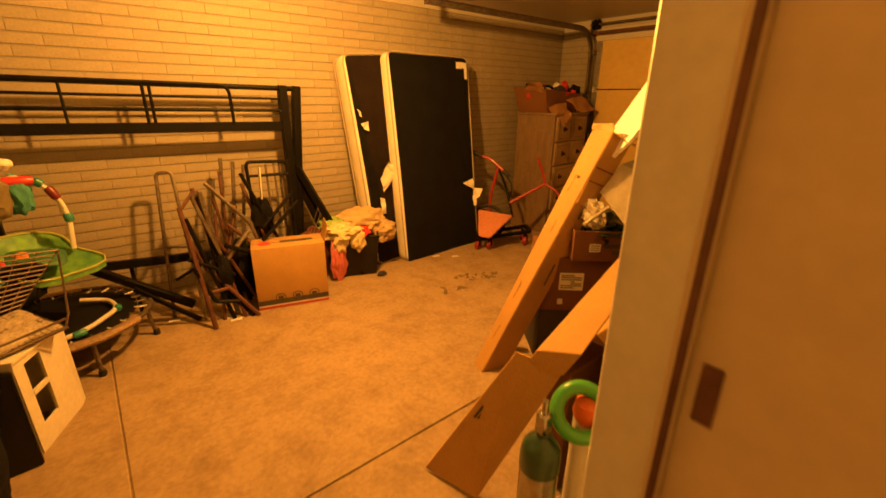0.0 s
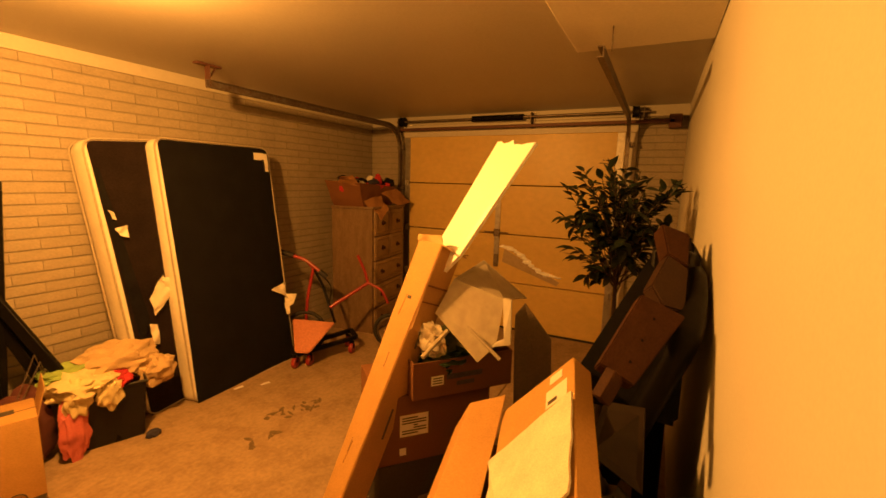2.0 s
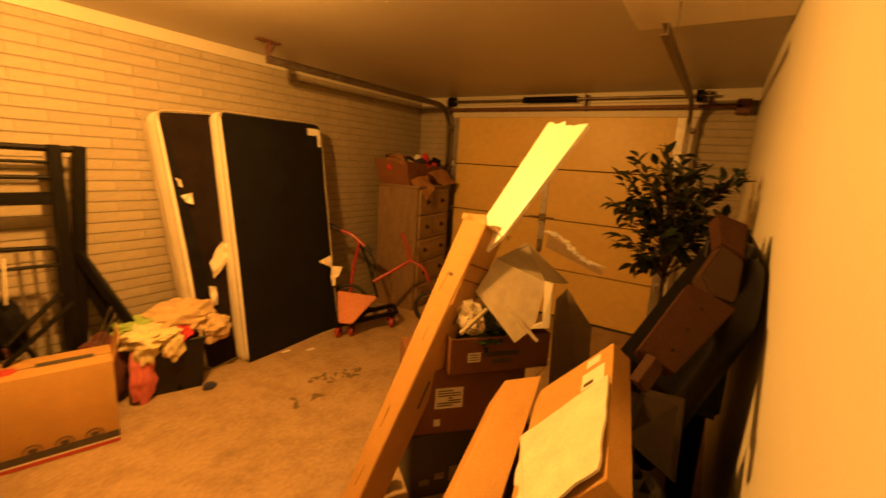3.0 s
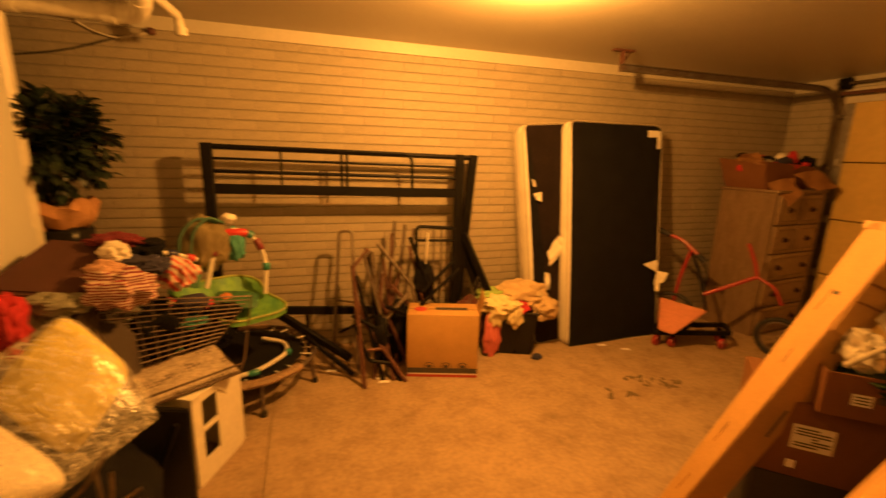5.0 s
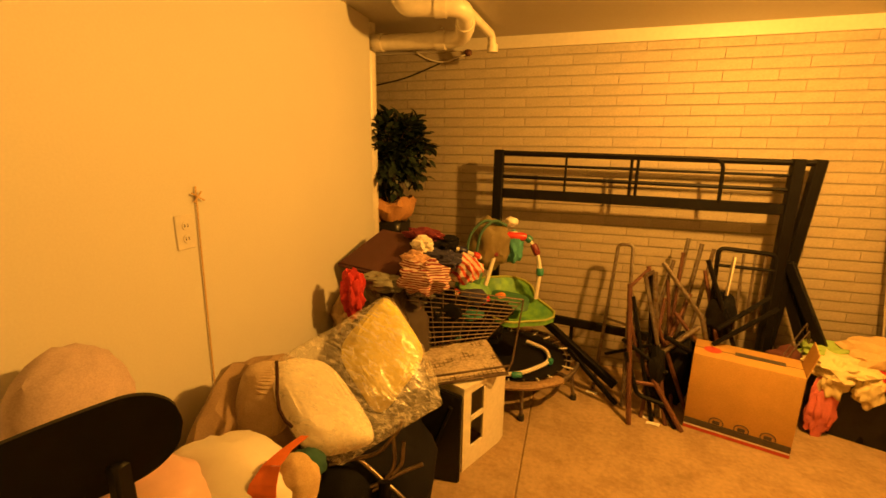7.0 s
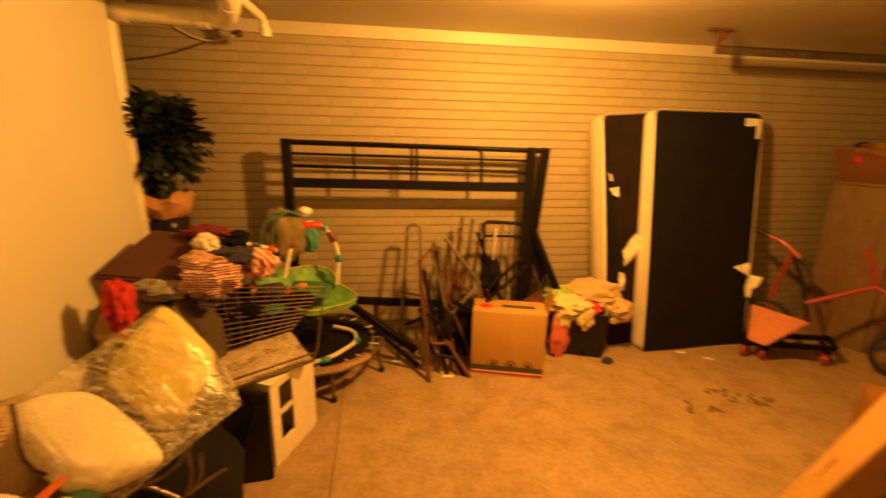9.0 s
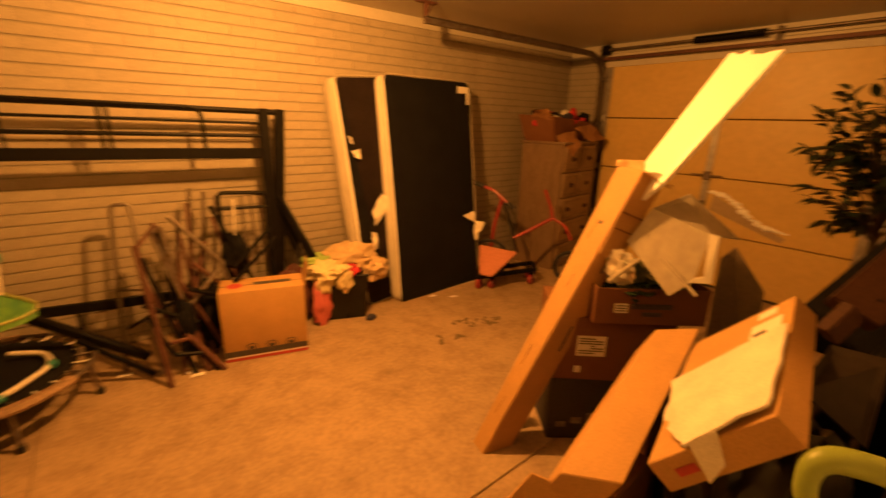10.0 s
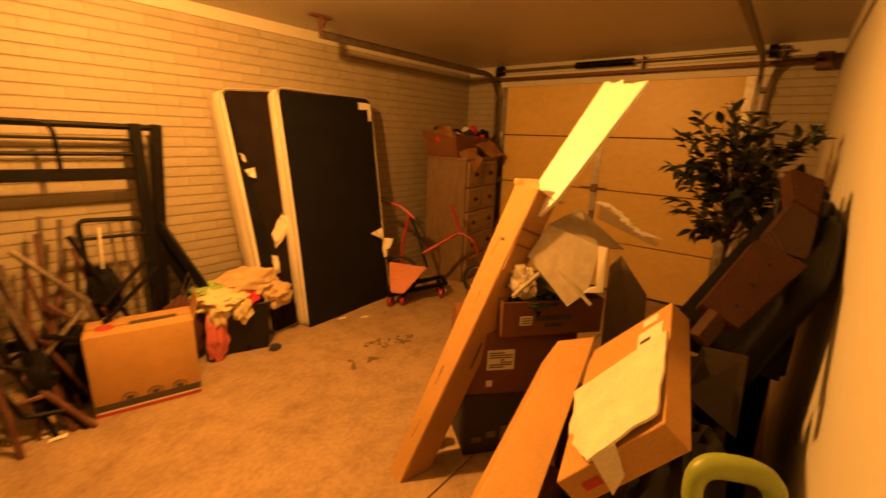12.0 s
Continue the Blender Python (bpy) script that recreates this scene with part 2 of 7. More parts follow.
def arc(c, u, v, r, a0, a1, n=16):
    c, u, v = Vector(c), Vector(u), Vector(v)
    return [c + (u * math.cos(a0 + (a1 - a0) * k / n) + v * math.sin(a0 + (a1 - a0) * k / n)) * r for k in range(n + 1)]


def lathe(bm, at, profile, seg=24, m=None):
    """Turns (radius, height) pairs round the upright through at."""
    at = Vector(at)
    rings = []
    for r, z in profile:
        ring = [Vector((r * math.cos(k * math.tau / seg), r * math.sin(k * math.tau / seg), z)) for k in range(seg)]
        rings.append([bm.verts.new(at + (m @ p if m else p)) for p in ring])
    for p, q in zip(rings, rings[1:]):
        for k in range(seg):
            bm.faces.new((p[k], p[(k + 1) % seg], q[(k + 1) % seg], q[k]))
    bm.faces.new(rings[0][::-1])
    bm.faces.new(rings[-1])


def blob(bm, c, radii, seed=0, rough=0.3, freq=2.0, fine=0.08, sub=4, floor=None, m=None):
    """A crumpled soft heap."""
    r = bmesh.ops.create_icosphere(bm, subdivisions=sub, radius=1)
    o = Vector((seed * 3.17, seed * 1.31, seed * 7.7))
    for v in r["verts"]:
        p = v.co.copy()
        k = 1 + rough * noise.noise(p * freq + o) + fine * (1 - 2 * abs(noise.noise(p * freq * 3.1 + o)))
        q = Vector((p.x * radii[0] * k, p.y * radii[1] * k, p.z * radii[2] * k))
        v.co = Vector(c) + (m @ q if m else q)
        if floor is not None and v.co.z < floor:
            v.co.z = floor
    return r["verts"]


def sheet(bm, corners, nx=24, ny=24, sag=0.02, seed=0, freq=7.0, thick=0.004):
    """A thin draped sheet over four corners, in order round it."""
    a, b, c, d = [Vector(p) for p in corners]
    nrm = (b - a).cross(d - a).normalized()
    o = Vector((seed * 2.3, seed * 5.1, seed))
    top = []
    for j in range(ny + 1):
        row = []
        for i in range(nx + 1):
            u, v = i / nx, j / ny
            p = a.lerp(b, u).lerp(d.lerp(c, u), v)
            k = noise.noise(p * freq + o) + 0.5 * noise.noise(p * freq * 2.3 + o)
            row.append(p + nrm * sag * k)
        top.append(row)
    up = [[bm.verts.new(p) for p in row] for row in top]
    dn = [[bm.verts.new(p - nrm * thick) for p in row] for row in top]
    for j in range(ny):
        for i in range(nx):
            bm.faces.new((up[j][i], up[j][i + 1], up[j + 1][i + 1], up[j + 1][i]))
            bm.faces.new((dn[j][i], dn[j + 1][i], dn[j + 1][i + 1], dn[j][i + 1]))
    rim = [(0, i) for i in range(nx)] + [(j, nx) for j in range(ny)] + [(ny, i) for i in range(nx, 0, -1)] + [(j, 0) for j in range(ny, 0, -1)]
    for p, q in zip(rim, rim[1:] + rim[:1]):
        bm.faces.new((up[p[0]][p[1]], dn[p[0]][p[1]], dn[q[0]][q[1]], up[q[0]][q[1]]))


def slab(bm, corners, depth):
    """A flat board: four corners in order round it, and its depth vector."""
    a = [bm.verts.new(Vector(p)) for p in corners]
    b = [bm.verts.new(Vector(p) + Vector(depth)) for p in corners]
    n = len(a)
    bm.faces.new(a)
    bm.faces.new(b[::-1])
    for k in range(n):
        bm.faces.new((a[k], b[k], b[(k + 1) % n], a[(k + 1) % n]))


def pillow(bm, c, u, v, thick, seed=0):
    """A stuffed square cushion round c with half sides u and v."""
    c, u, v = Vector(c), Vector(u), Vector(v)
    n = u.cross(v).normalized()
    o = Vector((seed * 4.1, seed * 2.7, seed * 1.9))
    r = bmesh.ops.create_icosphere(bm, subdivisions=5, radius=1)
    for w in r["verts"]:
        p = w.co.copy()
        a, b = [math.copysign(abs(k) ** 0.38, k) for k in (p.x, p.y)]
        k = 1 - 0.62 * abs(a * b) ** 1.5
        q = c + u * a + v * b + n * (thick * math.copysign(abs(p.z) ** 0.8, p.z) * k)
        crease = abs(noise.noise(q * 11 + o)) + 0.5 * abs(noise.noise(q * 27 + o))
        w.co = q - n * (math.copysign(1, p.z) * thick * 0.22 * crease * (0.4 + abs(a * b)))
    return r["verts"]


def ribbon(bm, pts, widths, side, thick=0.002):
    """A flat strip along points, of varying width."""
    side = Vector(side).normalized()
    for (p, q), (w0, w1) in zip(zip(pts, pts[1:]), zip(widths, widths[1:])):
        p, q = Vector(p), Vector(q)
        sheet(bm, [p - side * w0, p + side * w0, q + side * w1, q - side * w1], 5, 6, 0.004, 3, 22, thick)


def rounded(w, h, r, n=6):
    """The outline of a rounded rectangle, as (u, v) pairs."""
    out = []
    for cx, cy, a0 in ((w - r, r, -90), (w - r, h - r, 0), (r, h - r, 90), (r, r, 180)):
        out += [(cx + r * math.cos(radians(a0 + 90 * k / n)), cy + r * math.sin(radians(a0 + 90 * k / n))) for k in range(n + 1)]
    return out


def frame_of(a, b, c):
    """A pose whose x runs from a to b, y from a towards c, z out of them."""
    a, b, c = Vector(a), Vector(b), Vector(c)
    x = (b - a).normalized()
    y = (c - a)
    y = (y - x * y.dot(x)).normalized()
    return Matrix.Translation(a) @ Matrix((x, y, x.cross(y))).transposed().to_4x4()


# ---- the garage itself ----
def garage():
    bm = B()
    box(bm, (NOOK - 0.2, -1.6, -0.12), (END_X + 0.3, BRICK + 0.25, -0.010))
    floor = setting("floor", bm, CONCRETE, "worn stained bare concrete garage floor with saw-cut joints", "floor", 0)
    xs = [NOOK - 0.2, -0.318, 4.95]
    ys = [-1.6, 1.134, 3.7]
    for i in range(2):
        for j in range(2):
            bm = B()
            box(bm, (xs[i] + 0.004, ys[j] + 0.004, -0.010), (xs[i + 1] - 0.004, ys[j + 1] - 0.004, 0), 0.003)
            part("floor_slab", bm, CONCRETE, floor, smooth=0)

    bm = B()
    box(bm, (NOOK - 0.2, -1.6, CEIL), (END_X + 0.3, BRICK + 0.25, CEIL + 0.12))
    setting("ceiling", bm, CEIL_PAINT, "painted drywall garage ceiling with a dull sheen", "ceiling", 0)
    bm = B()
    box(bm, (0.75, NEAR + 0.004, CEIL - 0.022), (PATCH_X, PATCH_Y, CEIL - 0.001), 0.003)
    setting("ceiling_panel", bm, PATCH, "pale drywall patch panel on the ceiling", "ceiling panel", 0)

    # near wall with the doorway
    bm = B()
    t = 0.125
    box(bm, (LEFT - 0.12, NEAR - t, 0), (-0.73, NEAR, CEIL))
    box(bm, (0.181, NEAR - t, 0), (END_X, NEAR, CEIL))
    box(bm, (-0.73, NEAR - t, 2.06), (0.181, NEAR, CEIL))
    setting("wall_near", bm, WHITE_WALL, "smooth white painted wall beside the entry doorway", "wall", 0)
    bm = B()
    box(bm, (LEFT - 0.12, NEAR, 0), (LEFT, LEFT_END, CEIL))
    box(bm, (LEFT - 0.12, LEFT_END, 0), (LEFT - 0.001, LEFT_END + 0.03, 1.13), 0.004)
    setting("wall_left", bm, WHITE_WALL, "smooth white painted wall with an outlet and a hanging cord", "wall", 0)
    bm = B()
    box(bm, (NOOK - 0.12, 1.2, 0), (NOOK, BRICK, CEIL))
    box(bm, (NOOK, 1.2, 0), (LEFT - 0.12, 1.3, CEIL))
    setting("wall_nook", bm, WHITE_WALL, "plain wall closing the utility nook", "wall", 0)
    # hallway behind the doorway
    bm = B()
    box(bm, (LEFT, -1.6, 0), (1.2, -1.5, CEIL))
    box(bm, (LEFT - 0.1, -1.6, 0), (LEFT, NEAR - t, CEIL))
    box(bm, (1.2, -1.6, 0), (1.3, NEAR - t, CEIL))
    setting("wall_hall", bm, WHITE_WALL, "plain hallway walls behind the doorway", "wall", 0)
    # door frame
    fr = thing("door_1", (-0.34, NEAR, 0), "painted wooden door frame of the open entry", "door frame")
    tagged(fr, kind="structure")
    for x0, x1, s in ((0.166, 0.181, -1), (-0.73, -0.708, 1)):
        bm = B()
        box(bm, (x0 + (0.005 if s < 0 else 0.0), NEAR - 0.05, 0), (x1, NEAR + 0.017, 2.04), 0.003)
        part("jamb", bm, JAMB, fr)
        bm = B()
        box(bm, (x0 + 0.003, NEAR - (0.24 if s < 0 else t + 0.01), 0), (x1, NEAR - 0.053, 2.04), 0.002)
        part("jamb", bm, JAMB_DARK, fr, "scuffed brown inner jamb")
        bm = B()
        xa = x0 - 0.012 if s < 0 else x1
        box(bm, (xa if s < 0 else x1 - 0.003, NEAR - 0.062, 0), ((x0 + 0.003) if s < 0 else x1 + 0.012, NEAR - 0.048, 2.04), 0.002)
        part("door_stop", bm, JAMB_DARK, fr)
        if s < 0:
            # Thin dark strip put in for the shadow gap behind the door stop.
            bm = B()
            box(bm, (x0 - 0.0135, NEAR - 0.0605, 0), (x0 - 0.002, NEAR - 0.0535, 2.038), 0.001)
            part("weatherstrip", bm, RUST, fr, "dark strip coloured as the shadow gap by the stop")
    bm = B()
    box(bm, (-0.73, NEAR - t, 2.04), (0.181, NEAR + 0.004, 2.06), 0.002)
    part("head", bm, JAMB, fr)
    bm = B()
    box(bm, (0.1655, NEAR - 0.086, 1.245), (0.1695, NEAR - 0.070, 1.300), 0.001)
    part("strike_plate", bm, RUST, fr, "dull worn metal strike plate")

    # brick wall
    bm = B()
    box(bm, (NOOK - 0.12, BRICK + 0.007, 0), (END_X + 0.2, BRICK + 0.25, CEIL))
    wall = setting("wall_brick", bm, MORTAR, "cream painted brick wall with raked joints", "wall", 0)
    bm = B()
    box(bm, (NOOK, BRICK - 0.022, CEIL - 0.082), (END_X, BRICK + 0.006, CEIL), 0.003)
    setting("trim", bm, TRIM, "white painted board along the top of the brick wall", "trim", 0)
    # wall with the garage door
    bm = B()
    box(bm, (END_X + 0.007, NEAR - 0.1, 0), (END_X + 0.2, 0.56, CEIL))
    box(bm, (END_X + 0.007, 2.90, 0), (END_X + 0.2, BRICK, CEIL))
    box(bm, (END_X + 0.007, 0.56, 2.12), (END_X + 0.2, 2.90, CEIL))
    end = setting("wall_garage_door", bm, MORTAR, "painted brick piers and header round the garage door", "wall", 0)
    bm = B()
    box(bm, (END_X - 0.022, NEAR, CEIL - 0.10), (END_X + 0.006, BRICK - 0.023, CEIL), 0.003)
    setting("trim", bm, TRIM, "white painted board above the garage door", "trim", 0)
    bm = B()
    box(bm, (END_X - 0.03, 0.40, 2.13), (END_X + 0.006, 3.02, CEIL - 0.102), 0.004)
    box(bm, (END_X - 0.03, 2.93, 0), (END_X + 0.006, 3.02, 2.128), 0.004)
    box(bm, (END_X - 0.03, 0.40, 0), (END_X + 0.006, 0.50, 2.128), 0.004)
    setting("trim", bm, JAMB, "painted wooden frame boards of the garage door", "trim", 0)
    return wall, end


WALL, END = garage()


def bricks():
    """Running bond, 0.302 by 0.0677 m; the middle stretch as single bricks, the rest joined."""
    L, H = 0.302, 0.0677

    def one(bm, l, m):
        vs = box(bm, (0.0007, 0, 0.0035), (l - 0.0007, 0.02, H - 0.0035))
        for v in vs:
            if v.co.y < 0.01:
                v.co.x += 0.001 if v.co.x < l / 2 else -0.001
                v.co.z += 0.002 if v.co.z < H / 2 else -0.002
        for v in vs:
            v.co = m @ v.co
    bm = B()
    one(bm, L, Matrix())
    shared = mesh("brick", bm, BRICK_PAINT, 0)
    rest = B()
    count = 0
    for row in range(34):
        z = row * H
        x = NOOK + (L / 2 if row % 2 else 0)
        while x < END_X - 0.05:
            dy = random.uniform(-0.0015, 0.0015)
            if 6 <= row and -1.3 < x < 1.95 and count < 300:
                ob = new("brick", shared)
                ob.parent = WALL
                ob.location = (x, BRICK + dy, z)
                ob.rotation_euler = (random.uniform(-0.006, 0.006), 0, random.uniform(-0.003, 0.003))
                count += 1
            else:
                one(rest, min(L, END_X - x), Matrix.Translation((x, BRICK + dy, z)))
            x += L
    ob = new("brickwork", mesh("brickwork", rest, BRICK_PAINT, 0))
    ob.parent = WALL
    tagged(ob, kind="stuff")
    rest = B()
    for y0, y1 in ((3.025, BRICK), (NEAR, 0.395)):
        for row in range(33):
            y = y1 - (L / 2 if row % 2 else 0)
            first = True
            while y > y0 + 0.03:
                l = min(L, y - y0) if not (first and row % 2) else L / 2
                if first and row % 2:
                    y = y1
                l = min(l, y - y0)
                one(rest, l, Matrix.Translation((END_X, y, row * H)) @ Matrix.Rotation(-math.pi / 2, 4, "Z"))
                y -= l
                first = False
    ob = new("brickwork", mesh("brickwork", rest, BRICK_PAINT, 0))
    ob.parent = END
    tagged(ob, kind="stuff")


def garage_door():
    d = thing("garage_door", (DOOR_X, 1.715, 0), "closed four-section garage door, yellowish and torn near the middle", "garage door")
    for k in range(4):
        bm = B()
        box(bm, (DOOR_X, 0.495, 0.004 + k * 0.533), (DOOR_X + 0.045, 2.935, k * 0.533 + 0.529), 0.006)
        s = part("section", bm, DOOR_PANEL, d)
        for y in (0.50, 2.86):
            bm = B()
            box(bm, (DOOR_X - 0.004, y, k * 0.533 + 0.01), (DOOR_X + 0.001, y + 0.07, k * 0.533 + 0.523), 0.001)
            part("end_stile", bm, GALV, s)
        if k:
            for y in (0.53, 2.90):
                bm = B()
                box(bm, (DOOR_X - 0.022, y - 0.03, k * 0.533 - 0.04), (DOOR_X - 0.004, y + 0.03, k * 0.533 + 0.04), 0.003)
                lathe(bm, (DOOR_X - 0.03, y, k * 0.533), [(0.012, -0.03), (0.012, 0.03)], 10)
                part("hinge", bm, GALV, s)
    bm = B()
    box(bm, (DOOR_X - 0.012, 1.70, 0.72), (DOOR_X - 0.001, 1.76, 1.56), 0.002)
    st = part("centre_stile", bm, GALV, d, "grey metal strip down the middle")
    bm = B()
    bar(bm, (DOOR_X - 0.02, 1.60, 1.085), (DOOR_X - 0.02, 1.88, 1.085), 0.012)
    box(bm, (DOOR_X - 0.03, 1.695, 1.04), (DOOR_X - 0.011, 1.765, 1.12), 0.004)
    part("latch", bm, GREY_METAL, st)
    bm = B()
    box(bm, (DOOR_X - 0.026, 1.705, 0.70), (DOOR_X - 0.004, 1.755, 0.84), 0.004)
    part("handle", bm, GREY_METAL, st)
    rnd = random.Random(4)
    bm = B()
    n = 16
    for k in range(n):
        u = k / (n - 1)
        y, z = 1.66 - 0.62 * u, 0.93 - 0.30 * u + 0.03 * math.sin(7 * u)
        blob(bm, (DOOR_X - 0.004, y, z), (0.006 + 0.012 * rnd.random(), 0.028 + 0.02 * rnd.random(), 0.008 + 0.018 * rnd.random()), k, 0.6, 3, 0.2, 2)
    part("torn_edge", bm, FOAM, d, "ragged pale foam along the tear")
    bm = B()
    slab(bm, [(DOOR_X - 0.002, 1.64, 0.905), (DOOR_X - 0.002, 1.02, 0.60), (DOOR_X - 0.002, 1.05, 0.56), (DOOR_X - 0.002, 1.66, 0.76)], (0.0025, 0, 0))
    part("torn_patch", bm, mat("bare_grey_door_skin", (0.40, 0.31, 0.18), 0.5, vary=0.2, grain=30, bump=0.1), d, "bare grey skin under the tear", 0)
    bm = B()
    box(bm, (DOOR_X - 0.01, 0.5, 0.0), (DOOR_X + 0.05, 2.93, 0.022), 0.004)
    part("bottom_seal", bm, TYRE, d)

    def track(y, x0, s, label):
        t = thing("door_track", (4.62, y, 0), label, "door track", "garage door tracks")
        pts = bend([(x0, y, 2.235), (4.625, y, 2.235), (4.625, y, 0.02)], 0.30, 10)
        bm = B()
        # a channel section swept along the line
        sec = [(-0.026, 0), (-0.026, 0.03), (-0.021, 0.03), (-0.021, 0.005), (0.021, 0.005), (0.021, 0.03), (0.026, 0.03), (0.026, 0)]
        rings = []
        for i, p in enumerate(pts):
            a, b = pts[max(i - 1, 0)], pts[min(i + 1, len(pts) - 1)]
            tan = (b - a).normalized()
            nrm = Vector((0, 1, 0)).cross(tan)
            rings.append([bm.verts.new(p + nrm * u + Vector((0, -s * v, 0))) for u, v in sec])
        for p, q in zip(rings, rings[1:]):
            for k in range(8):
                bm.faces.new((p[k], p[(k + 1) % 8], q[(k + 1) % 8], q[k]))
        bm.faces.new(rings[0])
        bm.faces.new(rings[-1][::-1])
        part("rail", bm, GREY_METAL, t)
        bm = B()
        bar(bm, (x0 + 0.03, y + 0.03 * s, 2.235), (x0 + 0.03, y + 0.03 * s, CEIL - 0.001), 0.035 if y > 1.5 else 0.006, 0.005)
        if y > 1.5:
            bar(bm, (x0 - 0.05, y + 0.03 * s, CEIL - 0.008), (x0 + 0.13, y + 0.03 * s, CEIL - 0.008), 0.05, 0.014)
            bar(bm, (x0 + 0.03, y + 0.018 * s, 2.215), (x0 + 0.03, y + 0.018 * s, CEIL - 0.01), 0.055, 0.004)
            bar(bm, (x0 + 0.10, y + 0.03 * s, CEIL - 0.012), (x0 + 0.03, y + 0.03 * s, 2.25), 0.02, 0.005)
        part("hanger", bm, RUST if y > 1.5 else GREY_METAL, t, "reddish ceiling hanger strap")
        for z in (0.35, 0.95, 1.55, 2.02):
            bm = B()
            box(bm, (4.625, y - 0.03, z - 0.03), (4.772, y + 0.03, z + 0.005), 0.002)
            part("bracket", bm, GREY_METAL, t)
        return t
    track(2.97, 2.20, 1, "grey steel door track hung from the ceiling")
    track(0.455, 2.42, -1, "grey steel door track hung from the ceiling")
    s = thing("torsion_assembly", (4.72, 1.7, 2.16), "garage door torsion spring and bars above the door", "torsion spring")
    bm = B()
    tube(bm, [(4.70, 0.30, 2.305), (4.70, 3.05, 2.305)], 0.013, 12)
    part("shaft", bm, GREY_METAL, s)
    bm = B()
    box(bm, (4.66, 0.10, 2.195), (4.70, 2.98, 2.228), 0.004)
    part("crossbar", bm, RUST, s, "dark red steel crossbar")
    bm = B()
    n, turns = 420, 42
    tube(bm, [(4.70 + 0.028 * math.cos(turns * math.tau * k / n), 1.50 + 0.58 * k / n, 2.305 + 0.028 * math.sin(turns * math.tau * k / n)) for k in range(n + 1)], 0.0055, 5)
    part("spring", bm, BLACK_METAL, s)
    for y in (0.43, 2.97):
        bm = B()
        lathe(bm, (4.70, y, 2.305), [(0.02, -0.03), (0.055, -0.028), (0.05, -0.01), (0.05, 0.01), (0.055, 0.028), (0.02, 0.03)], 20, Matrix.Rotation(math.pi / 2, 4, "X"))
        part("cable_drum", bm, BLACK_METAL, s)
    for y in (0.36, 1.42, 3.03):
        bm = B()
        box(bm, (4.68, y - 0.004, 2.19), (4.772, y + 0.004, 2.35), 0.001)
        box(bm, (4.762, y - 0.03, 2.20), (4.772, y + 0.03, 2.35), 0.001)
        part("bracket", bm, GREY_METAL, s)
    bm = B()
    box(bm, (4.66, 0.045, 2.15), (4.775, 0.15, 2.27), 0.006)
    part("end_box", bm, RUST, s, "small dark junction box")


garage_door()


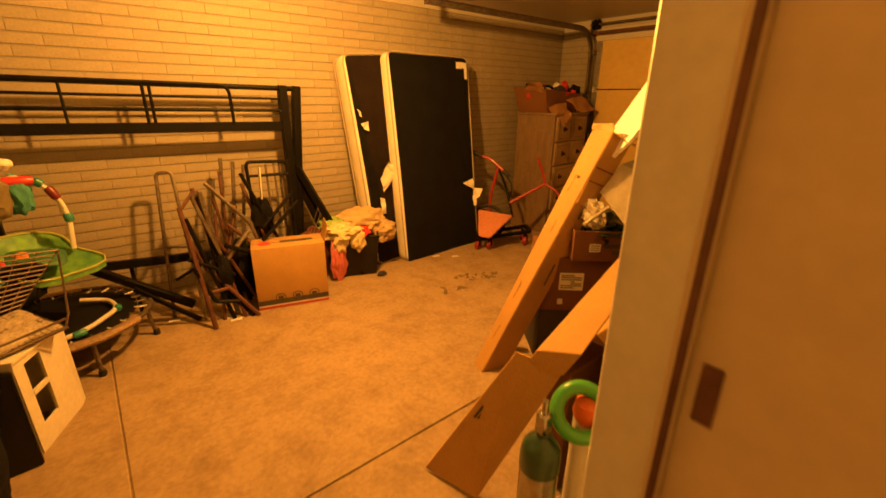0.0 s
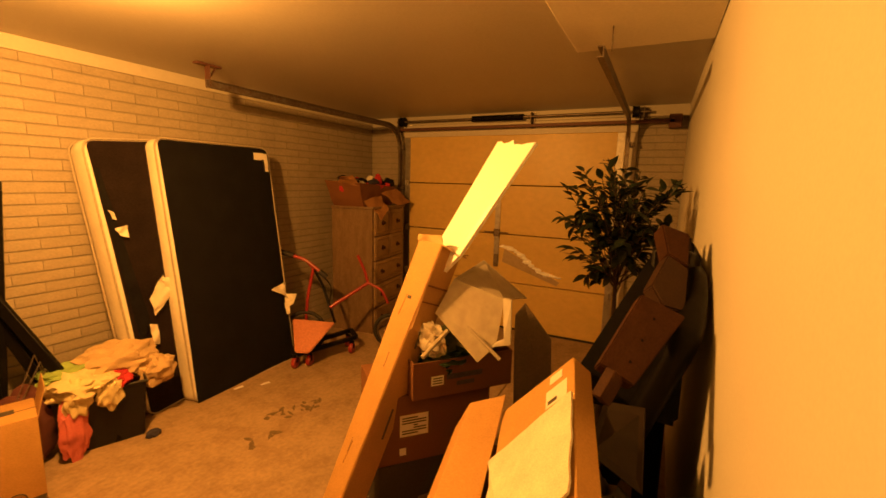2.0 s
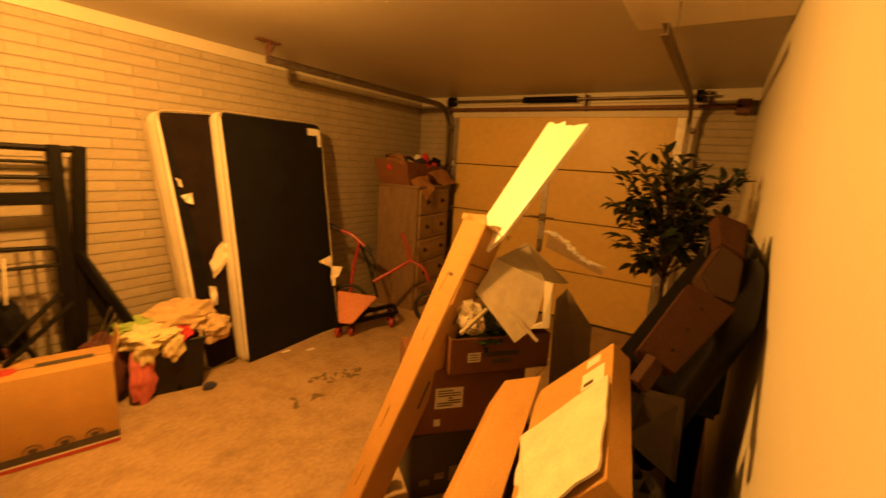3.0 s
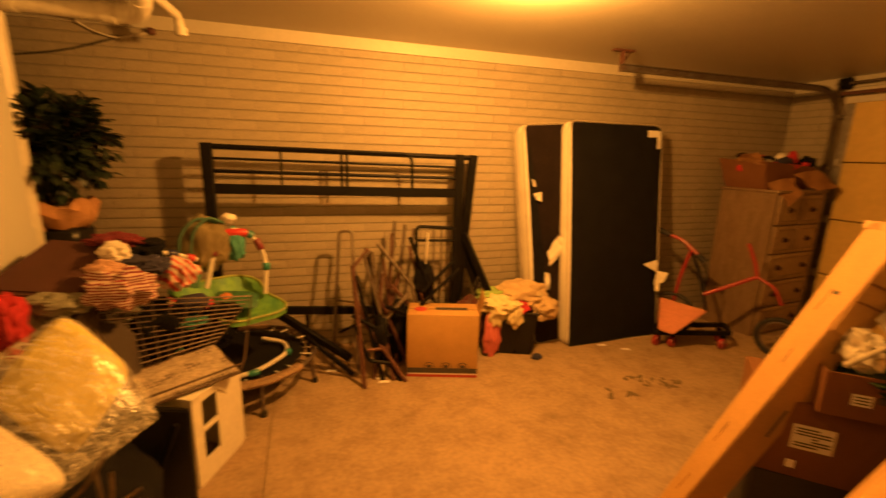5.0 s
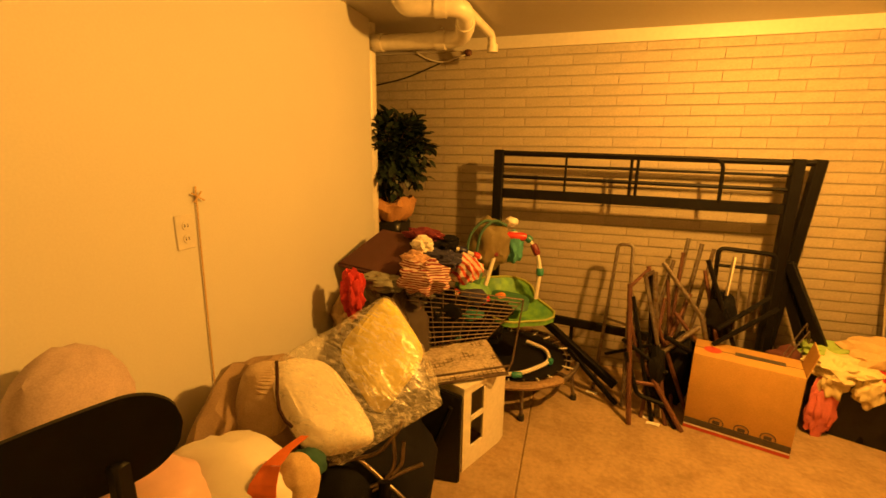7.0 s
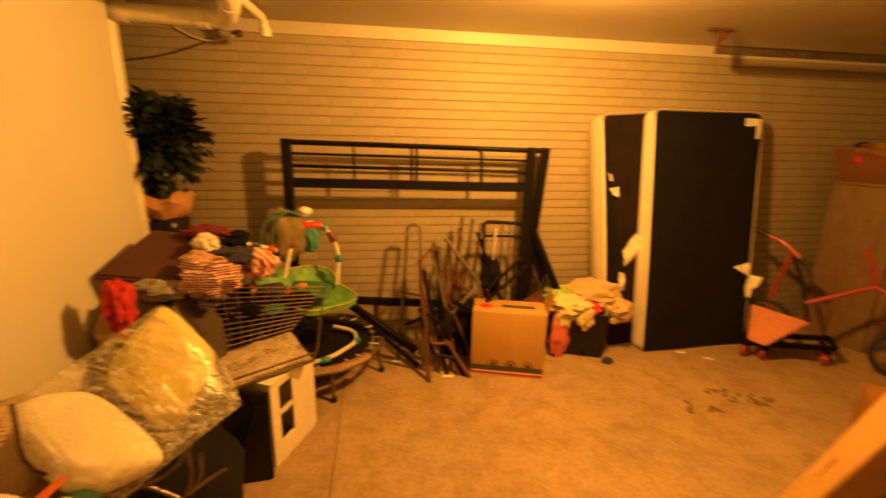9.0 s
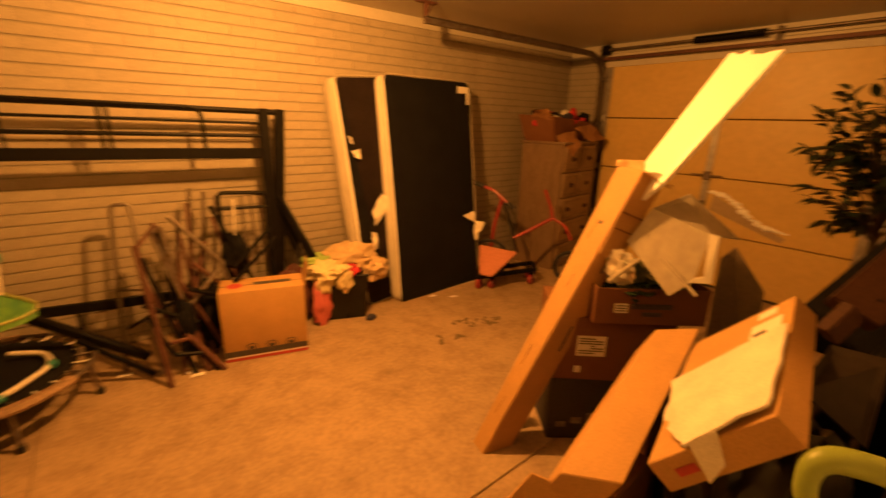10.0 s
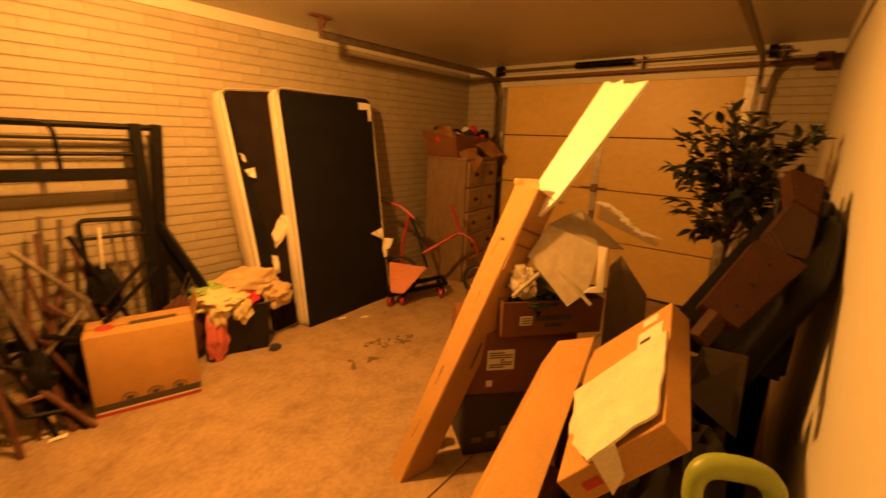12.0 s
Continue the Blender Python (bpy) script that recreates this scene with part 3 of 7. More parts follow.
def pipes():
    p = thing("drain_pipe", (-1.1, 2.7, 2.2), "white PVC drain pipe with elbows under the ceiling", "pipe")
    z = 2.24
    bm = B()
    tube(bm, bend([(LEFT - 0.06, 2.955, z + 0.012), (-0.858, 2.93, z - 0.006), (-0.770, 2.62, 2.315), (-1.080, 2.56, 2.318), (-1.12, 2.555, CEIL)], 0.10, 8), 0.048, 20)
    pp = part("pipe", bm, PVC, p)
    for a, d in (((-1.00, 2.936, z - 0.002), (1, -0.04, -0.03)), ((-1.42, 2.953, z + 0.011), (1, -0.04, -0.03)), ((-0.818, 2.79, 2.273), (0.27, -0.94, 0.25)), ((-0.90, 2.595, 2.316), (-1, -0.19, 0.01))):
        bm = B()
        tube(bm, [Vector(a) - Vector(d) * 0.03, Vector(a) + Vector(d) * 0.03], 0.055, 20)
        part("coupling", bm, PVC, pp)
    t = thing("vent_pipe", (-0.78, 3.0, 2.2), "thin white PVC pipe ending in an elbow", "pipe")
    bm = B()
    tube(bm, bend([(-0.80, 2.60, 2.33), (-0.745, 3.19, 2.315), (-0.74, 3.22, 2.22)], 0.05, 6), 0.026, 14)
    q = part("pipe", bm, PVC, t)
    bm = B()
    tube(bm, [(-0.741, 3.218, 2.26), (-0.74, 3.22, 2.215)], 0.035, 14)
    part("elbow_collar", bm, PVC, q)
    s = B()
    tube(s, [(LEFT - 0.06, 2.97, 0), (LEFT - 0.06, 2.97, CEIL)], 0.05, 16)
    single("stack_pipe", s, PVC, "white upright PVC stack pipe in the nook", "pipe")
    c = B()
    tube(c, bend([(-1.02, 3.02, 2.33), (-1.371, 3.478, 2.298), (-1.269, 3.478, 2.243), (-1.150, 3.478, 2.216), (-0.988, 3.478, 2.265)], 0.06, 5), 0.006, 6)
    single("cable", c, WHITE_PLASTIC, "pale electric cable looped on the brick wall", "cable")
    c = B()
    tube(c, bend([(-1.180, 3.478, 2.213), (-1.439, 3.478, 2.121), (-1.683, 3.478, 2.078), (-2.0, BRICK - 0.01, 2.04)], 0.2, 6), 0.005, 6)
    single("cable", c, BLACK_PLASTIC, "dark cable along the brick wall", "cable")
    b = B()
    blob(b, (-0.968, 3.478, 2.279), (0.028, 0.018, 0.022), 3, 0.2, 2, 0.1, 3)
    single("junction_box", b, RUST, "small rusty junction box on the brick", "junction box")
    o = thing("outlet", (LEFT, 1.40, 1.23), "white outlet plate on the white wall", "outlet")
    bm = B()
    box(bm, (LEFT, 1.362, 1.234), (LEFT + 0.006, 1.440, 1.356), 0.003)
    pl = part("plate", bm, WHITE_PLASTIC, o)
    for z in (1.272, 1.318):
        bm = B()
        lathe(bm, (LEFT + 0.006, 1.401, z), [(0.016, 0), (0.015, 0.003)], 18, Matrix.Rotation(math.pi / 2, 4, "Y"))
        part("socket", bm, WHITE_PLASTIC, pl)
        for dy in (-0.006, 0.006):
            bm = B()
            box(bm, (LEFT + 0.008, 1.401 + dy - 0.0012, z - 0.005), (LEFT + 0.0102, 1.401 + dy + 0.0012, z + 0.006))
            part("slot", bm, INK, pl, smooth=0)
    c = B()
    tube(c, bend([(LEFT + 0.008, 1.458, 1.45), (LEFT + 0.008, 1.452, 1.2), (LEFT + 0.008, 1.445, 0.7), (LEFT + 0.012, 1.43, 0.05)], 0.1, 5), 0.0028, 7)
    tube(c, [(LEFT + 0.012, 1.435, 1.428), (LEFT + 0.014, 1.485, 1.398)], 0.003, 6)
    tube(c, [(LEFT + 0.014, 1.44, 1.395), (LEFT + 0.014, 1.475, 1.43)], 0.003, 6)
    single("hanging_cord", c, CARD_IN, "thin tan cord tied to a nail on the white wall", "cord")
    for lx, ly, _ in (LAMP, HALL_LAMP):
      l = thing("ceiling_lamp", (lx, ly, CEIL - 0.03), "plain porcelain bulb holder on the ceiling", "ceiling lamp", "bulb holders")
      bm = B()
      lathe(bm, (lx, ly, CEIL - 0.03), [(0.03, 0), (0.055, 0.008), (0.06, 0.03)], 24)
      part("holder", bm, WHITE_PLASTIC, l)


pipes()


# ---- along the brick wall ----
PIPING = mat("taupe_piping", (0.40, 0.35, 0.27), 0.8, vary=0.2, grain=90, bump=0.2)


def box_spring(name, at, width, height, thick, top_y, label, torn, edge, tilt=0.0):
    """Stands on its short side and leans; front-left-bottom corner at `at`."""
    b = thing(name, at, label, "box spring", "box springs")
    x0, y0, _ = at
    m = Matrix.Translation(at) @ Matrix.Rotation(edge, 4, "Z") @ Matrix.Rotation(-math.asin((top_y - y0) / height), 4, "X") @ Matrix.Rotation(tilt, 4, "Y")
    ring = rounded(width, height, 0.075)

    def bow(u, v):
        """The sides hollow a little between the corners."""
        return u + 0.012 * math.sin(math.pi * v / height) * (1 - 2 * u / width)
    # quilted sides: rings from the front edge to the back
    bm = B()
    rings = []
    for k, (inset, y) in enumerate(((0.055, 0.004), (0.022, 0.002), (0.006, 0.012), (0.0, 0.03), (-0.004, thick * 0.5), (0.0, thick - 0.03), (0.006, thick - 0.012), (0.03, thick))):
        row = []
        for u, v in ring:
            f, g = (u - width / 2) / (width / 2), (v - height / 2) / (height / 2)
            w = 0.004 * noise.noise(Vector((u * 9, v * 9, k * 1.7)))
            row.append(bm.verts.new(m @ Vector((bow(u - inset * f + w, v), y, max(0.0, v - inset * g)))))
        rings.append(row)
    for p, q in zip(rings, rings[1:]):
        for k in range(len(p)):
            bm.faces.new((p[k], p[(k + 1) % len(p)], q[(k + 1) % len(q)], q[k]))
    bm.faces.new(rings[0][::-1])
    bm.faces.new(rings[-1])
    bmesh.ops.recalc_face_normals(bm, faces=bm.faces)
    body = part("body", bm, CREAM_CLOTH, b, "cream quilted sides")
    # slack fabric over the face
    bm = B()
    nx, nz, in_ = 30, 56, 0.012
    grid = []
    for j in range(nz + 1):
        row = []
        for i in range(nx + 1):
            u, v = 0.020 + (width - 0.023) * i / nx, 0.002 + (height - 0.014) * j / nz
            r = 0.065
            for cu, cv in ((r, height - r), (width - r, height - r)):
                du, dv = u - cu, v - cv
                if du * (cu - width / 2) > 0 and dv * (cv - height / 2) > 0 and math.hypot(du, dv) > r - in_:
                    k = (r - in_) / math.hypot(du, dv)
                    u, v = cu + du * k, cv + dv * k
            q = Vector((u * 2.2, v * 1.3, 3.1 if torn else 8.8))
            y = -0.004 + 0.006 * noise.noise(q) + 0.004 * abs(noise.noise(Vector((u * 14, v * 3, 2.0)))) * (2.5 if torn else 1)
            row.append(bm.verts.new(m @ Vector((bow(u, v), min(y, 0.0), v))))
        grid.append(row)
    for j in range(nz):
        for i in range(nx):
            bm.faces.new((grid[j][i], grid[j][i + 1], grid[j + 1][i + 1], grid[j + 1][i]))
    part("dust_cover", bm, BROWN_LINING if torn else BLACK_CLOTH, b, "torn brownish black fabric face" if torn else "black fabric face")
    for yy in (-0.001, thick - 0.004):
        bm = B()
        tube(bm, [m @ Vector((bow(u, v), yy + 0.004, v)) for u, v in ring], 0.007, 6, closed=True)
        part("piping", bm, PIPING, body)
    if torn:
        bm = B()
        sheet(bm, [m @ Vector(p) for p in ((0.02, -0.012, 1.66), (0.05, -0.018, 1.66), (0.14, -0.022, 0.62), (0.06, -0.012, 0.50))], 8, 34, 0.014, 3, 11)
        part("torn_flap", bm, BLACK_CLOTH, b)
        for k, pts in enumerate(([(0.16, 0.78), (0.27, 0.92), (0.35, 0.80), (0.17, 0.66)], [(0.26, 0.90), (0.36, 0.89), (0.40, 0.58), (0.30, 0.74)], [(0.12, 0.62), (0.17, 0.60), (0.16, 0.46), (0.11, 0.48)],
                                 [(0.035, 1.40), (0.07, 1.38), (0.075, 1.33), (0.05, 1.34)], [(0.05, 1.28), (0.13, 1.29), (0.12, 1.21), (0.07, 1.23)], [(0.30, 0.42), (0.42, 0.42), (0.43, 0.38), (0.30, 0.39)])):
            bm = B()
            sheet(bm, [m @ Vector((u, -0.034 if k != 5 else -0.02, v)) for u, v in pts], 10, 10, 0.022, 5 + k, 13, 0.003)
            part("exposed_wadding", bm, CREAM_CLOTH, b, "pale wadding showing through a tear")
    else:
        for u, v, w, h in ((0.80, 1.795, 0.075, 0.060), (0.905, 1.70, 0.035, 0.15), (0.865, 1.80, 0.04, 0.055)):
            bm = B()
            sheet(bm, [m @ Vector(p) for p in ((u, -0.012, v - 0.02), (u + w, -0.012, v - 0.02), (u + w, -0.012, v + h - 0.02), (u, -0.012, v + h - 0.02))], 4, 6, 0.006, 2, 12, 0.0015)
            part("paper_tag", bm, PAPER, b, smooth=0)
        for k, pts in enumerate(([(0.79, -0.014, 0.665), (0.93, -0.02, 0.70), (0.925, -0.05, 0.55), (0.88, -0.06, 0.60)], [(0.92, -0.03, 0.60), (1.00, -0.09, 0.585), (0.96, -0.07, 0.50), (0.90, -0.03, 0.47)], [(0.90, -0.03, 0.52), (0.935, -0.05, 0.52), (0.93, -0.05, 0.42), (0.915, -0.03, 0.41)])):
            bm = B()
            sheet(bm, [m @ Vector(p) for p in pts], 10, 10, 0.016, 2 + k, 14, 0.003)
            part("torn_flap", bm, CREAM_CLOTH, b, "white torn lining flap")


BROWN_LINING = mat("faded_brown_black_fabric", (0.017, 0.011, 0.010), 0.85, vary=0.6, grain=120, stain=5, bump=0.4, spec=0.12)
box_spring("box_spring", (1.985, 2.985, 0), 0.965, 1.885, 0.175, 3.235, "black-backed cream box spring leaning on the brick wall", False, radians(1.5))
box_spring("box_spring", (1.735, 3.10, 0), 0.90, 1.84, 0.165, 3.315, "torn black-backed box spring leaning behind another", True, radians(2), radians(-3.9))


def bunk_bed():
    b = thing("bunk_bed_frame", (0.22, 3.24, 0), "black metal bunk bed frame standing dismantled against the brick wall", "bed frame")
    y = 3.27

    def z(h, x):
        return h - 0.018 * (x + 0.67)
    for x, w in ((-0.674, 0.066), (1.066, 0.062), (1.200, 0.060)):
        bm = B()
        bar(bm, (x - (0.12 if x > 1.1 else 0), y + (0.06 if x > 1.1 else 0), 0), (x, y + (0.06 if x > 1.1 else 0), z(1.60, x)), w, bevel=0.006)
        part("post", bm, BLACK_METAL, b)
    for h, t, x1 in ((1.578, 0.030, 1.15), (1.503, 0.015, 1.08), (1.42, 0.021, 1.08)):
        bm = B()
        tube(bm, [(-0.66, y, z(h, -0.66)), (x1, y, z(h, x1))], t * 0.6, 8)
        part("guard_bar", bm, BLACK_METAL, b)
    bm = B()
    bar(bm, (-0.66, y, z(1.305, -0.66)), (1.08, y, z(1.305, 1.08)), 0.03, 0.066, 0.004)
    part("side_rail", bm, BLACK_METAL, b)
    bm = B()
    tube(bm, bend([(-0.22, y - 0.01, z(1.585, -0.2)), (0.688, y - 0.01, z(1.585, 0.67)), (0.692, y - 0.01, 1.30)], 0.07, 6), 0.012, 8)
    part("guard_loop", bm, BLACK_METAL, b)
    for x in (-0.225, 0.178, 0.215):
        bm = B()
        tube(bm, [(x, y - 0.005, z(1.32, x)), (x, y - 0.005, z(1.578, x))], 0.010 if x > 0 else 0.008, 8)
        part("upright", bm, BLACK_METAL, b)
    bm = B()
    bar(bm, (-0.66, 3.30, 0.44), (1.05, 3.30, 0.30), 0.03, 0.06, 0.004)
    part("lower_rail", bm, BLACK_METAL, b)
    for x in (-0.1, 0.45, 0.8):
        bm = B()
        bar(bm, (x, 3.33, 0), (x, 3.33, 0.40), 0.025)
        part("leg", bm, BLACK_METAL, b)
    r = thing("bed_rail", (1.3, 3.15, 0), "loose black bed rails leaning in a bundle", "bed rail", "loose bed rails")
    for k, (p, q) in enumerate((((1.13, 3.30, 0.95), (1.50, 2.99, 0.0)), ((1.11, 3.36, 0.92), (1.40, 3.12, 0.0)), ((1.16, 3.33, 0.80), (1.56, 3.09, 0.0)))):
        bm = B()
        bar(bm, p, q, 0.035, 0.055, 0.004)
        part("rail", bm, BLACK_METAL, r)
    r = thing("bed_rail", (-0.1, 3.1, 0), "loose black bed rail lying on the trampoline", "bed rail", "loose bed rails")
    bm = B()
    bar(bm, (-0.34, 3.2, 0.46), (0.19, 2.98, 0.12), 0.045, 0.05, 0.005)
    part("rail", bm, BLACK_METAL, r)
    bm = B()
    bar(bm, (-0.12, 3.05, 0.30), (0.20, 2.92, 0.025), 0.02, 0.03, 0.003)
    part("brace", bm, BLACK_METAL, r)


bunk_bed()


def folded_chair(name, bars, m, label, cat, base, group=""):
    t = thing(name, base, label, cat, group)
    for pts, w in bars:
        bm = B()
        tube(bm, bend(pts, 0.03, 4), w * 1.3, 7)
        part("tube", bm, m, t)
    return t


def frames():
    folded_chair("luggage_cart", [([(0.07, 3.12, 0.0), (0.15, 3.25, 1.0), (0.24, 3.25, 1.0), (0.24, 2.95, 0.0)], 0.009), ([(0.11, 3.18, 0.5), (0.24, 3.1, 0.5)], 0.006)], GREY_METAL,
                 "thin grey folding luggage-cart frame leaning on the wall", "folding frame", (0.2, 3.05, 0), "folding frames")
    folded_chair("folding_chair_frame", [([(0.22, 3.05, 0.79), (0.26, 2.76, 0.0)], 0.012), ([(0.33, 3.15, 0.89), (0.47, 2.82, 0.0)], 0.011), ([(0.22, 3.05, 0.77), (0.33, 3.14, 0.87)], 0.009),
                                         ([(0.30, 2.95, 0.38), (0.55, 2.78, 0.0)], 0.012), ([(0.25, 2.88, 0.22), (0.42, 2.88, 0.22)], 0.010), ([(0.22, 3.0, 0.62), (0.30, 2.95, 0.36)], 0.010)], RUST,
                 "folded brown camping chair frame standing on the floor", "folding chair", (0.35, 2.9, 0), "folding frames")
    folded_chair("crutch", [([(0.36, 3.10, 0.87), (0.44, 2.90, 0.0)], 0.014), ([(0.31, 3.1, 0.84), (0.40, 2.95, 0.45)], 0.010), ([(0.31, 3.1, 0.84), (0.36, 3.10, 0.87)], 0.012)], GREY_METAL,
                 "worn grey metal crutch leaning among chair frames", "crutch", (0.42, 2.95, 0), "folding frames")
    folded_chair("folding_chair_frame", [([(0.57, 3.3, 1.06), (0.44, 3.15, 0.0)], 0.010), ([(0.65, 3.3, 1.03), (0.50, 3.15, 0.0)], 0.010), ([(0.49, 3.25, 0.92), (0.36, 3.10, 0.3)], 0.009), ([(0.42, 3.2, 0.91), (0.66, 3.1, 0.60), (0.80, 3.0, 0.0)], 0.011),
                                         ([(0.72, 3.3, 1.0), (0.62, 3.2, 0.4)], 0.009), ([(0.63, 3.05, 0.56), (0.40, 3.0, 0.34)], 0.014)], GREY_METAL,
                 "folded grey metal chair frame leaning on the brick wall", "folding chair", (0.55, 3.1, 0), "folding frames")
    folded_chair("folding_chair_frame", [([(0.46, 3.2, 0.80), (0.54, 3.02, 0.0)], 0.009), ([(0.53, 3.22, 0.98), (0.47, 3.05, 0.0)], 0.008), ([(0.60, 3.2, 0.72), (0.36, 2.98, 0.10)], 0.010), ([(0.66, 3.2, 0.88), (0.78, 3.0, 0.30)], 0.009),
                                         ([(0.50, 3.1, 0.62), (0.74, 3.05, 0.34)], 0.010), ([(0.40, 3.05, 0.56), (0.62, 2.98, 0.0)], 0.010), ([(0.44, 3.12, 0.70), (0.34, 2.86, 0.0)], 0.009)], RUST,
                 "folded rusty brown chair frame in the tangle of frames", "folding chair", (0.5, 3.05, 0), "folding frames")
    folded_chair("folding_chair_frame", [([(0.24, 3.02, 0.72), (0.40, 2.84, 0.0)], 0.011), ([(0.35, 3.12, 0.86), (0.38, 2.92, 0.20), (0.52, 2.80, 0.0)], 0.012), ([(0.20, 2.95, 0.46), (0.46, 2.90, 0.30)], 0.010), ([(0.22, 2.90, 0.40), (0.30, 2.84, 0.16), (0.46, 2.84, 0.12)], 0.011),
                                         ([(0.12, 3.05, 0.30), (0.36, 2.92, 0.46)], 0.008), ([(0.44, 2.98, 0.50), (0.70, 3.0, 0.36)], 0.012)], BLACK_METAL,
                 "folded black chair frame tangled with its neighbours", "folding chair", (0.35, 2.9, 0), "folding frames")
    t = thing("metal_chair", (0.85, 3.1, 0), "dark metal chair frame with crossed legs and ladder back", "chair frame", "folding frames")
    for pts, w in (([(0.70, 3.05, 0.0), (0.70, 3.15, 1.04), (1.0, 3.15, 1.02), (0.97, 3.05, 0.0)], 0.013), ([(0.64, 3.1, 0.97), (0.80, 3.05, 0.54), (0.86, 3.02, 0.38)], 0.013), ([(0.97, 3.05, 0.79), (0.72, 3.0, 0.58)], 0.013),
                   ([(1.0, 3.0, 0.74), (0.70, 2.99, 0.48)], 0.013), ([(0.84, 3.16, 1.01), (0.83, 3.1, 0.55)], 0.008), ([(0.90, 3.16, 1.01), (0.89, 3.1, 0.55)], 0.008), ([(0.95, 3.16, 1.01), (0.94, 3.1, 0.55)], 0.008),
                   ([(0.70, 3.12, 0.94), (0.99, 3.12, 0.93)], 0.010), ([(0.70, 3.05, 0.45), (0.98, 3.05, 0.45)], 0.010)):
        bm = B()
        tube(bm, bend(pts, 0.04, 4), w, 8)
        part("tube", bm, BLACK_METAL if w > 0.009 else GREY_METAL, t)
    for c, r, s in (((0.40, 2.93, 0.27), (0.05, 0.05, 0.15), 31), ((0.56, 3.08, 0.24), (0.07, 0.06, 0.22), 32), ((0.76, 3.12, 0.62), (0.07, 0.06, 0.14), 33)):
        bm = B()
        blob(bm, c, r, s, 0.4, 2.4, 0.2, 3, 0)
        single("chair_fabric", bm, BLACK_CLOTH, "black sling fabric bunched among the folded frames", "chair fabric", "folding frames")
    bm = B()
    bar(bm, (0.775, 3.10, 1.0), (0.755, 3.07, 0.77), 0.035, 0.008)
    part("slat", bm, WHITE_WOOD, t, "white painted slat")
    t = thing("wire_rack", (1.15, 3.2, 0), "small tangled dark wire rack on the floor", "wire rack")
    for k in range(7):
        a = k * 0.45
        bm = B()
        tube(bm, [(1.05 + 0.04 * k, 3.08, 0.30 + 0.05 * math.sin(a * 3)), (1.22 + 0.02 * k, 3.16, 0.62 - 0.05 * k), (1.33, 3.22, 0.20 + 0.04 * k)], 0.004, 5)
        part("wire", bm, GREY_METAL, t)
    bm = B()
    blob(bm, (1.15, 3.15, 0.22), (0.13, 0.10, 0.22), 12, 0.3, 2, 0.1, 3, 0)
    part("maroon_cloth", bm, cloth("maroon_fabric", (0.09, 0.025, 0.022)), t, "dark maroon cloth bundle")


frames()


def shipping_box(name, at, yaw, size, label, card=None, group="cartons"):
    """Carton with its front-left-bottom corner at `at`, turned by yaw degrees."""
    w, d, h = size
    m = Matrix.Translation(at) @ Matrix.Rotation(radians(yaw), 4, "Z")
    t = thing(name, at, label, "cardboard box", group)
    bm = B()
    box(bm, (0, 0, 0), (w, d, h), 0.004, m, 2)
    return t, m, part("carton", bm, card or CARD, t)


def printed_box():
    t, m, c = shipping_box("moving_box", (0.568, 2.845, 0), -16.7, (0.505, 0.245, 0.475), "brown moving box with red and black print, top taped")
    w, d, h = 0.505, 0.245, 0.475
    for z0, z1, k in ((0.004, 0.020, RED_INK), (0.024, 0.030, PAPER), (0.034, 0.072, INK)):
        bm = B()
        box(bm, (0.002, -0.0022, z0), (w - 0.002, -0.0004, z1), 0, m)
        part("printed_band", bm, k, c, smooth=0)
    for u in (0.16, 0.28, 0.40):
        bm = B()
        tube(bm, [m @ Vector((u + 0.034 * math.cos(a * math.tau / 20), -0.002, 0.085 + 0.030 * math.sin(a * math.tau / 20))) for a in range(20)], 0.003, 5, closed=True)
        bar(bm, m @ Vector((u - 0.018, -0.0015, 0.085)), m @ Vector((u + 0.018, -0.0015, 0.085)), 0.004, 0.022)
        part("printed_emblem", bm, INK, c)
    bm = B()
    box(bm, (0.20, 0.10, h), (0.43, 0.15, h + 0.0012), 0, m)
    part("printed_bar", bm, INK, c, smooth=0)
    bm = B()
    lathe(bm, m @ Vector((0.09, 0.11, h)), [(0.045, 0), (0.045, 0.0012)], 20)
    part("printed_disc", bm, RED_INK, c, smooth=0)
    bm = B()
    box(bm, (0, 0.112, h), (w, 0.118, h + 0.0008), 0, m)
    part("seam", bm, INK, c, smooth=0)
    bm = B()
    slab(bm, [m @ Vector(p) for p in ((w - 0.002, 0.02, h - 0.02), (w - 0.002, 0.22, h - 0.02), (w + 0.035, 0.22, h + 0.13), (w + 0.035, 0.04, h + 0.12))], m.to_3x3() @ Vector((0.004, 0, 0)))
    part("flap", bm, CARD, t)


printed_box()

YELLOW_C, PINK_C, GREEN_C, TAN_C, WHITE_C = (cloth("pale_yellow_cloth", (0.72, 0.62, 0.34)), cloth("coral_pink_cloth", (0.62, 0.16, 0.15)), cloth("lime_green_cloth", (0.28, 0.42, 0.10)),
                                             cloth("tan_fleece", (0.52, 0.38, 0.20)), cloth("white_cloth", (0.74, 0.70, 0.62)))
RED_C, GREY_C, TEAL_C, NAVY_C, ORANGE_C = (cloth("red_cloth", (0.50, 0.03, 0.035)), cloth("grey_green_cloth", (0.24, 0.24, 0.19)), cloth("teal_cloth", (0.06, 0.26, 0.22)),
                                           cloth("navy_cloth", (0.03, 0.03, 0.07)), cloth("orange_cloth", (0.60, 0.20, 0.05)))
STRIPE = striped("red_white_stripe", (0.56, 0.44, 0.38), (0.20, 0.025, 0.04), 25, "Z")


